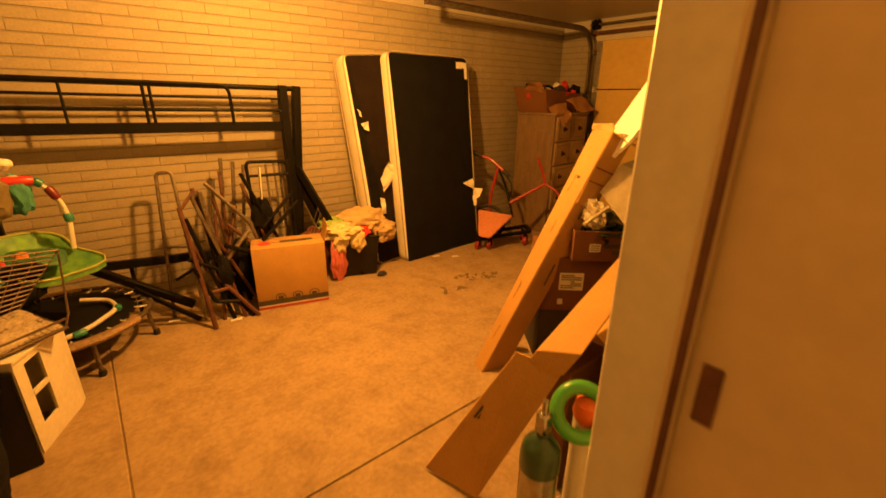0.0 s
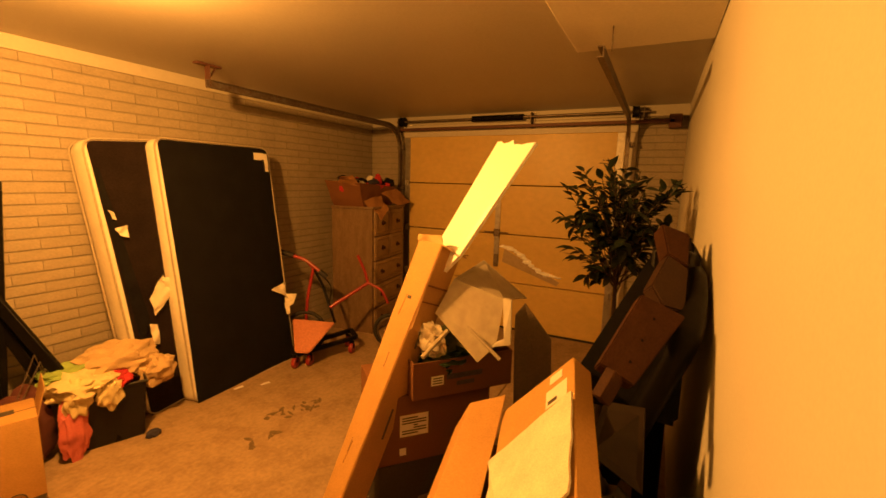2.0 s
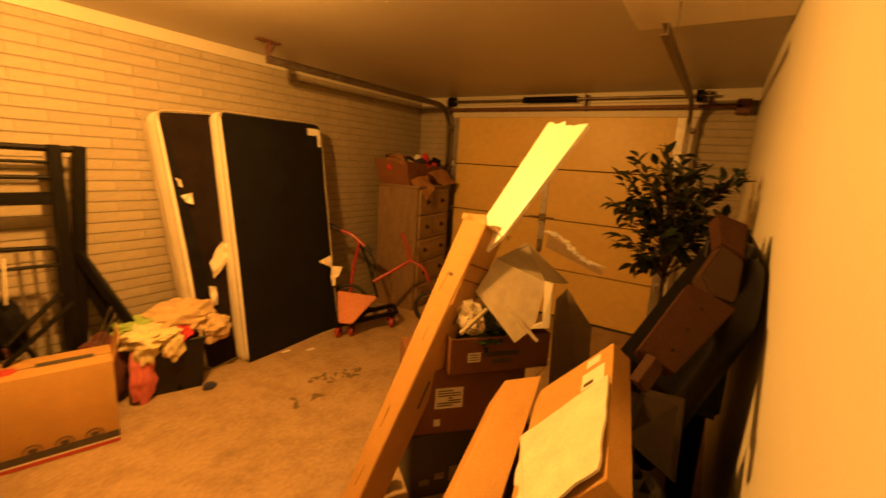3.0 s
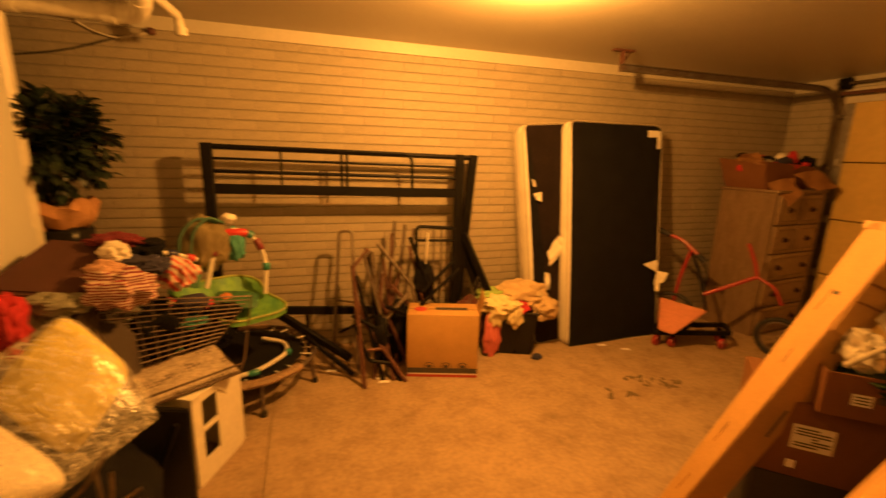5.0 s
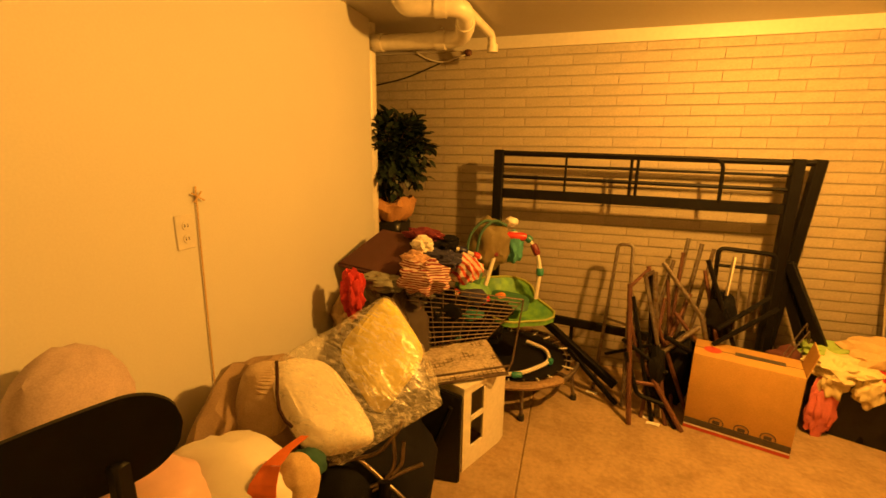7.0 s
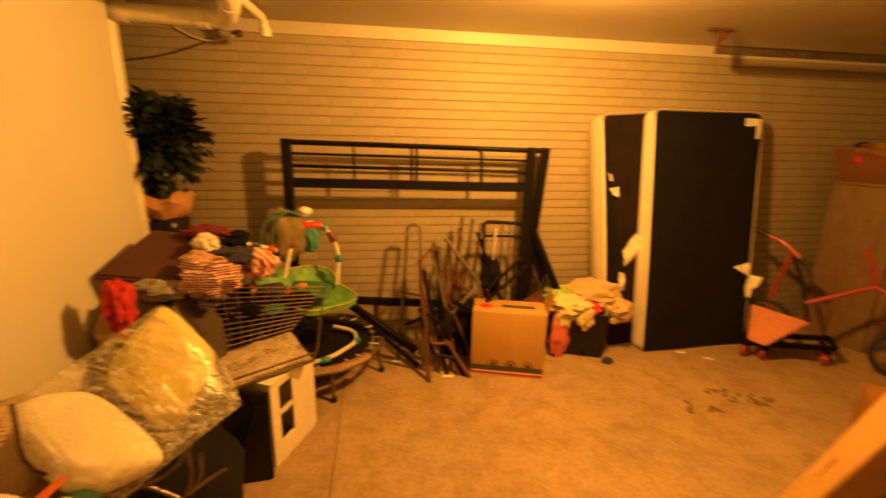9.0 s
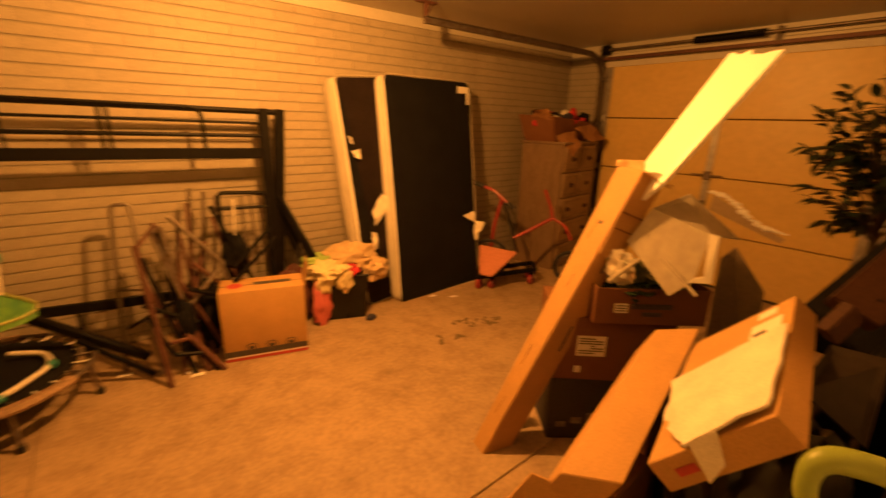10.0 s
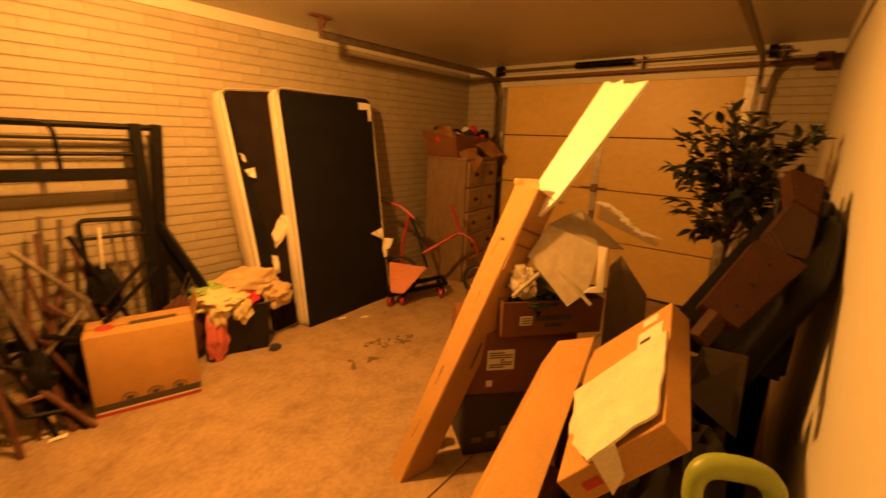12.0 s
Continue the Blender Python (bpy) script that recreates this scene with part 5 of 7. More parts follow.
    # long sloping carton with its end flap folded out
    t = thing("sloping_carton", (1.3, 0.78, 0), "long open cardboard carton sloping up over the heap", "cardboard box", "cartons")
    A, Bq, C, D = Vector((0.91, 0.62, 0.655)), Vector((1.00, 0.495, 0.665)), Vector((1.67, 0.605, 0.845)), Vector((1.60, 0.72, 0.815))
    bm = B()
    slab(bm, [A, Bq, C, D], (-0.03, 0.045, -0.10))
    bmesh.ops.recalc_face_normals(bm, faces=bm.faces)
    bmesh.ops.bevel(bm, geom=list(bm.edges), offset=0.003, segments=1, affect="EDGES")
    c = part("carton", bm, CARD, t, smooth=20)
    bm = B()
    slab(bm, [Vector((0.868, 0.675, 0.635)), Vector((0.985, 0.545, 0.58)), (0.725, 0.70, 0.012), (0.66, 0.945, 0.012)], (0.004, 0.004, 0.001))
    fl = part("end_flap", bm, CARD, t, smooth=0)
    ctr, ux, uy = Vector((0.800, 0.742, 0.36)), Vector((0.54, -0.84, 0.0)).normalized(), Vector((0.375, -0.35, 0.86)).normalized()
    nn = ux.cross(uy)
    if nn.x > 0:
        nn = -nn
    for i in range(4):
        for j in range(4):
            bm = B()
            p = ctr + ux * (i - 2) * 0.017 + uy * (j - 2) * 0.017 + nn * 0.001
            slab(bm, [p, p + ux * 0.012, p + ux * 0.012 + uy * 0.016, p + uy * 0.016], nn * 0.004)
            part("printed_bar", bm, INK, fl, smooth=0)
    # Boxes added as supports; their dark colour stands for the shaded void.
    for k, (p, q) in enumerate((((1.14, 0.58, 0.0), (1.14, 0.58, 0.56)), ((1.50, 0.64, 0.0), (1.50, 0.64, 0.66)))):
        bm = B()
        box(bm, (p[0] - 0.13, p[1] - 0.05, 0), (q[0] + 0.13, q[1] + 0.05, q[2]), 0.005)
        single("dark_carton", bm, CARD_DARK_SHADE, "added cardboard box under the sloping carton, dark as shade", "cardboard box", "cartons")
    # flat carton leaning on the black bundle, with a cloth over it
    t = thing("flat_carton", (1.25, 0.35, 0.7), "flat brown carton with white labels leaning on a black bundle", "cardboard box", "cartons")
    NL, NR, FR_, FL = Vector((0.980, 0.445, 0.775)), Vector((1.02, 0.255, 1.01)), Vector((1.60, 0.365, 1.07)), Vector((1.62, 0.60, 0.80))
    n = (NR - NL).cross(FL - NL).normalized()
    if n.z > 0:
        n = -n
    bm = B()
    slab(bm, [NL, NR, FR_, FL], n * 0.075)
    bmesh.ops.recalc_face_normals(bm, faces=bm.faces)
    bmesh.ops.bevel(bm, geom=list(bm.edges), offset=0.003, segments=1, affect="EDGES")
    c = part("carton", bm, CARD, t, smooth=20)

    def face(u, v):
        return NL.lerp(NR, v).lerp(FL.lerp(FR_, v), u)
    for u0, u1, v0, v1 in ((0.88, 0.96, 0.70, 0.86), (0.68, 0.83, 0.66, 0.92)):
        bm = B()
        slab(bm, [face(u0, v0) - n * 0.0012, face(u1, v0) - n * 0.0012, face(u1, v1) - n * 0.0012, face(u0, v1) - n * 0.0012], -n * 0.0008)
        lb = part("label", bm, PAPER, c, "white paper label", 0)
    bm = B()
    slab(bm, [face(0.70, 0.69) - n * 0.0024, face(0.73, 0.69) - n * 0.0024, face(0.73, 0.80) - n * 0.0024, face(0.70, 0.80) - n * 0.0024], -n * 0.001)
    part("printed_bar", bm, INK, lb, smooth=0)
    e = (NR - NL).normalized()
    bm = B()
    q = NL + e * 0.05 + n * 0.03 + (NL - FL).normalized() * 0.0012
    slab(bm, [q, q + e * 0.05, q + e * 0.05 + n * 0.02, q + n * 0.02], (NL - FL).normalized() * 0.001)
    part("printed_bar", bm, RED_INK, c, smooth=0)
    bm = B()
    up = -n * 0.012
    sheet(bm, [face(0.58, -0.03) + up, face(0.60, 1.03) + up, face(0.02, 0.98) + up, face(-0.015, 0.36) + up], 26, 20, 0.008, 5, 9, 0.006)
    sheet(bm, [face(0.58, -0.03) + up, face(0.0, 0.36) + up, face(0.10, 0.22) - n * 0.02, face(0.34, -0.06) + n * 0.03], 14, 14, 0.012, 6, 12, 0.006)
    sheet(bm, [face(0.0, 0.40) + up, face(0.0, 0.62) + up, face(-0.02, 0.52) + n * 0.05, face(-0.03, 0.36) + n * 0.07], 10, 10, 0.006, 7, 12, 0.006)
    single("towel", bm, WHITE_C, "cream cloth draped over the flat carton", "towel")
    # black bundle leaning on the white wall
    bm = B()
    m = Matrix.Translation((1.56, 0.50, 0.0)) @ Matrix.Rotation(radians(18.5), 4, "X")
    vs = box(bm, (0, -0.07, 0), (1.08, 0.0, 1.44), 0.03, None, 3)
    bmesh.ops.subdivide_edges(bm, edges=[e for e in bm.edges if e.calc_length() > 0.3], cuts=14, use_grid_fill=True)
    for v in bm.verts:
        k = noise.noise(v.co * 3) * 0.03 + noise.noise(v.co * 9) * 0.012
        v.co.y += k
        v.co.z -= max(0.0, 0.25 - v.co.x) * 0.6 * (v.co.z / 1.46)
        v.co = m @ v.co
        v.co.z = max(v.co.z, 0.0)
        v.co.y = max(v.co.y, 0.004)
    wm = thing("wrapped_mattress", (1.9, 0.3, 0), "folded mattress in black plastic leaning on the white wall", "wrapped mattress")
    part("cover", bm, mat("black_plastic_film", (0.004, 0.0036, 0.0034), 0.45, vary=0.4, grain=20, stain=6, bump=0.4, dist=0.01, spec=0.12), wm)
    for s in (0.45, 0.95):
        bm = B()
        bar(bm, (1.58, 0.50 - 0.317 * s + 0.045, 0.95 * s), (2.60, 0.50 - 0.317 * s + 0.045, 0.95 * s), 0.02, 0.05, 0.003)
        part("tape_strap", bm, BLACK_PLASTIC, wm)
    bm = B()
    blob(bm, (1.55, 0.36, 0.32), (0.34, 0.20, 0.36), 8, 0.3, 1.8, 0.12, 4, 0)
    single("garbage_bag", bm, BLACK_PLASTIC, "full black garbage bag on the floor", "garbage bag", "garbage bags")
    bm = B()
    blob(bm, (1.27, 0.27, 0.42), (0.24, 0.15, 0.50), 9, 0.3, 1.8, 0.12, 4, 0)
    single("garbage_bag", bm, BLACK_PLASTIC, "full black garbage bag under the flat carton", "garbage bag", "garbage bags")
    bm = B()
    slab(bm, [(1.475, 0.252, 1.005), (1.470, 0.146, 1.015), (1.332, 0.135, 0.850), (1.315, 0.270, 0.935)], (0.006, -0.002, -0.008))
    single("smoked_panel", bm, mat("smoked_acrylic", (0.022, 0.016, 0.012), 0.4, spec=0.15, vary=0.3, grain=30, bump=0.1), "dark smoked acrylic panel on the black bundle", "panel", smooth=0)
    # broken wooden furniture parts on top
    t = thing("wooden_bed_post", (1.6, 0.15, 1.1), "broken brown wooden furniture block with screw holes", "furniture part")
    A, Bq, C, D = Vector((1.556, 0.184, 1.317)), Vector((1.568, 0.066, 1.265)), Vector((1.365, 0.178, 1.118)), Vector((1.365, 0.266, 1.159))
    n = (Bq - A).cross(D - A).normalized()
    if n.x < 0:
        n = -n
    bm = B()
    slab(bm, [A, Bq, C, D], n * 0.05)
    bmesh.ops.recalc_face_normals(bm, faces=bm.faces)
    bmesh.ops.bevel(bm, geom=list(bm.edges), offset=0.004, segments=2, affect="EDGES")
    blk = part("block", bm, BROWN_WOOD, t)
    for u, v in ((0.5, 0.22), (0.55, 0.52), (0.6, 0.8)):
        p = A.lerp(Bq, u).lerp(D.lerp(C, u), v)
        bm = B()
        lathe(bm, p - n * 0.0006, [(0.004, -0.001), (0.004, 0.001)], 12, n.to_track_quat("Z", "Y").to_matrix().to_4x4())
        part("screw_hole", bm, BLACK_CLOTH, blk, smooth=0)
    for nm, ring, w in (("post", [(1.648, 0.160, 1.327), (1.782, 0.120, 1.406), (1.770, 0.059, 1.368), (1.646, 0.063, 1.255), (1.621, 0.122, 1.272)], 0.05), ("crest", [(1.805, 0.120, 1.406), (1.921, 0.147, 1.496), (1.912, 0.057, 1.465), (1.804, 0.057, 1.368)], 0.06)):
        ring = [Vector(q) for q in ring]
        nn = (ring[1] - ring[0]).cross(ring[-1] - ring[0]).normalized()
        if nn.z > 0:
            nn = -nn
        bm = B()
        slab(bm, ring, nn * w)
        bmesh.ops.recalc_face_normals(bm, faces=bm.faces)
        bmesh.ops.bevel(bm, geom=list(bm.edges), offset=0.005, segments=2, affect="EDGES")
        part(nm, bm, BROWN_WOOD if nm == "crest" else mat("worn_brown_wood", (0.034, 0.016, 0.008), 0.6, vary=0.4, spec=0.2, grain=40, stain=6, bump=0.2, stretch=(1, 4, 4)), t)
    bm = B()
    bar(bm, (1.370, 0.224, 1.140), (1.323, 0.252, 1.079), 0.030, 0.055, 0.003)
    part("tenon", bm, BROWN_WOOD, t)
    # padded black board lying along the heap
    t = thing("padded_board", (1.9, 0.2, 1.2), "long black padded board lying along the heap by the wall", "padded board")
    bm = B()
    q = [Vector(p) for p in ((1.615, 0.355, 1.04), (2.13, 0.13, 1.455), (2.13, 0.025, 1.435), (1.66, 0.05, 1.00))]
    slab(bm, q, (-0.02, 0.0, -0.12))
    bmesh.ops.recalc_face_normals(bm, faces=bm.faces)
    bmesh.ops.bevel(bm, geom=list(bm.edges), offset=0.012, segments=2, affect="EDGES")
    part("board", bm, BLACK_CLOTH, t)
    bm = B()
    blob(bm, (1.93, 0.05, 1.33), (0.05, 0.035, 0.07), 4, 0.2, 2, 0.05, 3)
    part("knob", bm, BLACK_PLASTIC, t)
    bm = B()
    bar(bm, (2.0, 0.12, 1.40), (2.16, 0.10, 0.0), 0.10, 0.06, 0.01)
    part("leg", bm, BLACK_METAL, t)
    # toys and tank by the doorway
    t = thing("toy_mower", (0.88, 0.13, 0), "lime green plastic toy mower with looped handle", "toy")
    LIME = mat("lime_plastic", (0.22, 0.30, 0.035), 0.4, vary=0.15, grain=20, bump=0.05)
    u, v = Vector((0.50, -0.86, 0.05)).normalized(), Vector((0.25, 0.05, 0.97)).normalized()
    c0 = Vector((0.885, 0.125, 1.02))
    loop = [c0 + u * (0.062 * math.copysign(abs(math.cos(a)) ** 0.7, math.cos(a))) + v * (0.050 * math.copysign(abs(math.sin(a)) ** 0.8, math.sin(a)) - 0.01 - 0.012 * math.cos(a)) for a in [k * math.tau / 36 for k in range(36)]]
    bm = B()
    tube(bm, loop, [0.015 + 0.005 * max(0, math.sin(k * math.tau / 36)) for k in range(36)], 14, closed=True)
    h = part("handle", bm, LIME, t)
    bm = B()
    tube(bm, [c0 + u * -0.05 + v * -0.05, (0.90, 0.14, 0.5), (0.92, 0.16, 0.06)], 0.016, 12)
    part("shaft", bm, LIME, t)
    bm = B()
    box(bm, (0.80, 0.06, 0.0), (1.0, 0.24, 0.12), 0.03, None, 3)
    part("base", bm, LIME, t)
    t = thing("oxygen_cylinder", (0.63, 0.37, 0), "small green-shouldered oxygen cylinder with brass valve", "gas cylinder")
    bm = B()
    lathe(bm, (0.63, 0.37, 0), [(0.045, 0), (0.055, 0.01), (0.055, 0.515)], 28)
    part("body", bm, CHROME, t, "brushed silver body")
    bm = B()
    lathe(bm, (0.63, 0.37, 0.515), [(0.0565, 0), (0.0565, 0.045), (0.052, 0.075), (0.036, 0.098), (0.018, 0.11), (0.018, 0.122)], 28)
    part("shoulder", bm, mat("dark_green_enamel", (0.018, 0.06, 0.035), 0.3, vary=0.2, grain=30, bump=0.04, coat=0.3), t, "dark green shoulder")
    bm = B()
    box(bm, (0.612, 0.352, 0.635), (0.648, 0.388, 0.70), 0.006)
    tube(bm, [(0.63, 0.37, 0.68), (0.63, 0.37, 0.74)], 0.009, 10)
    part("valve", bm, CHROME, t)
    t = thing("stacking_ring_toy", (0.74, 0.32, 0), "green toy ring with an orange ball on a post", "toy")
    c0 = Vector((0.72, 0.315, 0.69))
    u, v = Vector((0.62, -0.78, 0)), Vector((0.45, 0.35, 0.82)).normalized()
    bm = B()
    tube(bm, arc(c0, u, v, 0.066, 0, math.tau, 32)[:-1], 0.020, 12, closed=True)
    part("ring", bm, mat("green_plastic", (0.06, 0.36, 0.05), 0.3, vary=0.12, grain=20, bump=0.03, coat=0.3), t)
    bm = B()
    lathe(bm, c0 + Vector((0.035, 0.0, -0.045)), [(0.012, -0.01), (0.034, 0.0), (0.042, 0.03), (0.036, 0.06), (0.014, 0.075)], 22)
    part("ball", bm, mat("orange_plastic", (0.70, 0.14, 0.02), 0.3, vary=0.1, grain=20, bump=0.03, coat=0.3), t, "orange ball")
    bm = B()
    tube(bm, [(0.76, 0.33, 0.0), (0.75, 0.32, 0.66)], 0.03, 14)
    part("post", bm, WHITE_PLASTIC, t)


heap()


def leaf_mesh(bm, p, d, n, L, W):
    """One folded oval leaf from p along d."""
    d = d.normalized()
    s = d.cross(n).normalized()
    n = s.cross(d)
    prof = [(0.0, 0.05), (0.22, 0.75), (0.45, 1.0), (0.72, 0.7), (1.0, 0.0)]
    mid = [bm.verts.new(p + d * (L * a) - n * (0.25 * L * a * a)) for a, _ in prof]
    for sg in (1, -1):
        ed = [bm.verts.new(p + d * (L * a) + s * (sg * W * 0.5 * w) + n * (0.10 * W * w) - n * (0.25 * L * a * a)) for a, w in prof]
        for k in range(4):
            f = (mid[k], mid[k + 1], ed[k + 1], ed[k])
            bm.faces.new(f if sg > 0 else f[::-1])


def plant(name, base, top, spread, tips, leaf, seed, label, pot):
    rnd = random.Random(seed)
    t = thing(name, base, label, "plant", "artificial plants")
    b, tp = Vector(base), Vector(top)
    bm = B()
    tube(bm, [b, b.lerp(tp, 0.4) + Vector((0.02, 0.01, 0)), tp], [0.016, 0.012, 0.006], 8)
    part("trunk", bm, TWIG, t)
    crown, twigs = B(), B()
    for k in range(tips):
        s = b.lerp(tp, 0.62 + 0.38 * rnd.random())
        a = rnd.random() * math.tau
        r = math.sqrt(rnd.random())
        e = tp + Vector((math.cos(a) * r * spread[0], math.sin(a) * r * spread[1], rnd.uniform(-1, 1) * spread[2] * math.sqrt(max(0.05, 1 - r * r * 0.8))))
        e.y = min(max(e.y, 0.03), BRICK - 0.04)
        mid = s.lerp(e, 0.55) + Vector((0, 0, 0.05))
        tube(twigs, [s, mid, e], [0.004, 0.003, 0.0015], 5)
        for j in range(leaf[0]):
            f = 0.35 + 0.65 * j / leaf[0]
            p = s.lerp(mid, min(1, f * 2)) if f < 0.5 else mid.lerp(e, f * 2 - 1)
            d = (e - s).normalized() + Vector((rnd.uniform(-1, 1), rnd.uniform(-1, 1), rnd.uniform(-0.9, 0.4)))
            q = p + d.normalized() * leaf[1] * 1.1
            if q.y < 0.01 or q.y > BRICK - 0.01:
                d.y = -d.y
            leaf_mesh(crown, p, d, Vector((rnd.uniform(-0.5, 0.5), rnd.uniform(-0.5, 0.5), 1)), leaf[1] * rnd.uniform(0.75, 1.2), leaf[2] * rnd.uniform(0.8, 1.2))
    part("branch_work", twigs, TWIG, t)
    tagged(part("crown", crown, LEAF, t, "dark green oval leaves"), kind="stuff")
    return t


ficus = plant("ficus_plant", (2.85, 0.30, 0.30), (2.80, 0.36, 1.43), (0.40, 0.36, 0.37), 84, (10, 0.075, 0.042), 5, "artificial ficus with dark glossy leaves by the garage door", None)
bm = B()
lathe(bm, (2.85, 0.30, 0.0), [(0.11, 0), (0.14, 0.30), (0.15, 0.31), (0.13, 0.305)], 24)
part("pot", bm, BLACK_PLASTIC, ficus)
nook_plant = plant("bushy_plant", (-1.46, 3.18, 1.15), (-1.42, 3.16, 1.56), (0.30, 0.25, 0.34), 210, (11, 0.075, 0.046), 8, "dense dark green artificial bush in a wrapped pot", None)
bm = B()
lathe(bm, (-1.45, 3.16, 1.09), [(0.11, 0), (0.15, 0.03), (0.17, 0.08), (0.19, 0.13), (0.16, 0.15), (0.08, 0.12)], 40)
for vv in bm.verts:
    vv.co += Vector((noise.noise(vv.co * 14), noise.noise(vv.co * 14 + Vector((5, 0, 0))), noise.noise(vv.co * 14 + Vector((9, 0, 0))))) * 0.055
part("pot_wrap", bm, BURLAP, nook_plant, "crumpled orange-brown paper wrap")


# ---- the heap by the left wall ----
def trampoline():
    c = Vector((-0.50, 3.03, 0.22))
    R = 0.45
    X, Y = Vector((1, 0, 0)), Vector((0, 1, 0))
    t = thing("mini_trampoline", (c.x, c.y, 0), "round black mini trampoline with worn brown rim", "trampoline")
    bm = B()
    tube(bm, arc(c, X, Y, R, 0, math.tau, 48)[:-1], 0.014, 10, closed=True)
    part("frame_ring", bm, GREY_METAL, t)
    bm = B()
    lathe(bm, c + Vector((0, 0, -0.002)), [(R - 0.075, 0), (R - 0.07, 0.004)], 48)
    part("mat", bm, BLACK_CLOTH, t)
    bm = B()
    rings = [(R - 0.045, 0.008), (R - 0.03, 0.018), (R + 0.01, 0.018), (R + 0.022, 0.0), (R + 0.016, -0.016)]
    vs = [[bm.verts.new(c + Vector((r * math.cos(k * math.tau / 48), r * math.sin(k * math.tau / 48), z + 0.006 * noise.noise(Vector((k, r * 9, 0)))))) for k in range(10, 44)] for r, z in rings]
    for p, q in zip(vs, vs[1:]):
        for k in range(len(p) - 1):
            bm.faces.new((p[k], p[k + 1], q[k + 1], q[k]))
    part("pad", bm, mat("frayed_brown_vinyl", (0.30, 0.20, 0.12), 0.7, vary=0.4, grain=50, stain=10, bump=0.3), t, "frayed brown rim pad")
    for k in range(26):
        a = k * math.tau / 26
        d = Vector((math.cos(a), math.sin(a), 0))
        bm = B()
        tube(bm, [c + d * (R - 0.085), c + d * (R - 0.01)], 0.006, 6)
        part("spring", bm, WHITE_PLASTIC if k % 3 else GREY_METAL, t)
    for k in range(6):
        a = radians(-72 + 60 * k)
        d = Vector((math.cos(a), math.sin(a), 0))
        if (c + d * R).y > BRICK - 0.03:
            continue
        bm = B()
        tube(bm, bend([c + d * (R - 0.02), c + d * (R - 0.02) - Vector((0, 0, 0.10)), c + d * (R - 0.0) - Vector((0, 0, 0.215))], 0.03, 4), 0.012, 8)
        l = part("leg", bm, GREY_METAL, t)
        bm = B()
        lathe(bm, c + d * R - Vector((0, 0, 0.22)), [(0.018, 0), (0.02, 0.01), (0.018, 0.035)], 12)
        part("foot", bm, TYRE, l)


trampoline()


def bouncer():
    t = thing("baby_bouncer", (-0.55, 2.95, 0.23), "green and teal baby bouncer with toy arch on the trampoline", "baby bouncer")
    white = WHITE_PLASTIC
    TEAL = mat("teal_plastic", (0.03, 0.20, 0.17), 0.35, vary=0.15, grain=20, bump=0.04)
    MAROON = mat("maroon_plastic", (0.16, 0.02, 0.03), 0.4, vary=0.2, grain=20, bump=0.04)
    REDP = mat("red_plastic", (0.50, 0.035, 0.03), 0.35, vary=0.15, grain=20, bump=0.04)
    NAVYP = mat("navy_plastic", (0.02, 0.025, 0.09), 0.35, vary=0.15, grain=20, bump=0.04)
    for nm, pts, r in (("arch_leg", [(-0.61, 2.919, 0.973), (-0.666, 2.842, 0.705), (-0.734, 2.766, 0.454)], 0.014), ("arch_leg", [(-0.845, 2.64, 0.74), (-0.829, 2.633, 0.68), (-0.785, 2.614, 0.50)], 0.014),
                       ("toy_arch", [(-0.64, 2.93, 0.93), (-0.56, 2.96, 1.06), (-0.502, 2.972, 1.085), (-0.40, 2.99, 1.03), (-0.345, 2.98, 0.93), (-0.329, 2.964, 0.837), (-0.345, 2.95, 0.66)], 0.013),
                       ("base_tube", [(-0.80, 2.60, 0.245), (-0.40, 2.68, 0.25), (-0.22, 2.92, 0.25), (-0.26, 3.10, 0.25), (-0.40, 3.14, 0.27)], 0.014),
                       ("striped_arm", [(-0.96, 2.67, 1.01), (-0.926, 2.686, 1.024), (-0.803, 2.764, 0.99), (-0.691, 2.834, 0.929)], 0.015)):
        bm = B()
        tube(bm, bend(pts, 0.12, 6), r, 9)
        part(nm, bm, white, t)
    # sleeves and rings threaded on the tubes
    for p, q, r, mt in (((-0.56, 2.958, 1.062), (-0.43, 2.985, 1.055), 0.028, REDP), ((-0.385, 2.99, 1.012), (-0.352, 2.982, 0.945), 0.023, MAROON), ((-0.331, 2.966, 0.862), (-0.328, 2.962, 0.815), 0.024, TEAL),
                        ((-0.64, 2.93, 0.94), (-0.60, 2.945, 1.00), 0.024, NAVYP), ((-0.43, 2.985, 1.055), (-0.40, 2.99, 1.03), 0.024, TEAL), ((-0.675, 2.83, 0.68), (-0.658, 2.852, 0.735), 0.030, TEAL), ((-0.745, 2.755, 0.42), (-0.722, 2.78, 0.49), 0.034, TEAL),
                        ((-0.79, 2.616, 0.51), (-0.78, 2.612, 0.46), 0.030, TEAL), ((-0.95, 2.675, 1.016), (-0.90, 2.70, 1.018), 0.022, MAROON), ((-0.885, 2.712, 1.013), (-0.855, 2.73, 1.005), 0.022, REDP), ((-0.815, 2.757, 0.994), (-0.77, 2.785, 0.975), 0.022, NAVYP),
                        ((-0.735, 2.805, 0.955), (-0.70, 2.828, 0.936), 0.024, REDP), ((-0.62, 2.91, 0.93), (-0.61, 2.922, 0.975), 0.028, MAROON), ((-0.225, 2.90, 0.25), (-0.222, 2.95, 0.25), 0.020, TEAL), ((-0.38, 2.69, 0.25), (-0.44, 2.67, 0.25), 0.020, TEAL)):
        bm = B()
        p, q = Vector(p), Vector(q)
        tube(bm, [p, p.lerp(q, 0.15), p.lerp(q, 0.85), q], [r * 0.75, r, r, r * 0.75], 12)
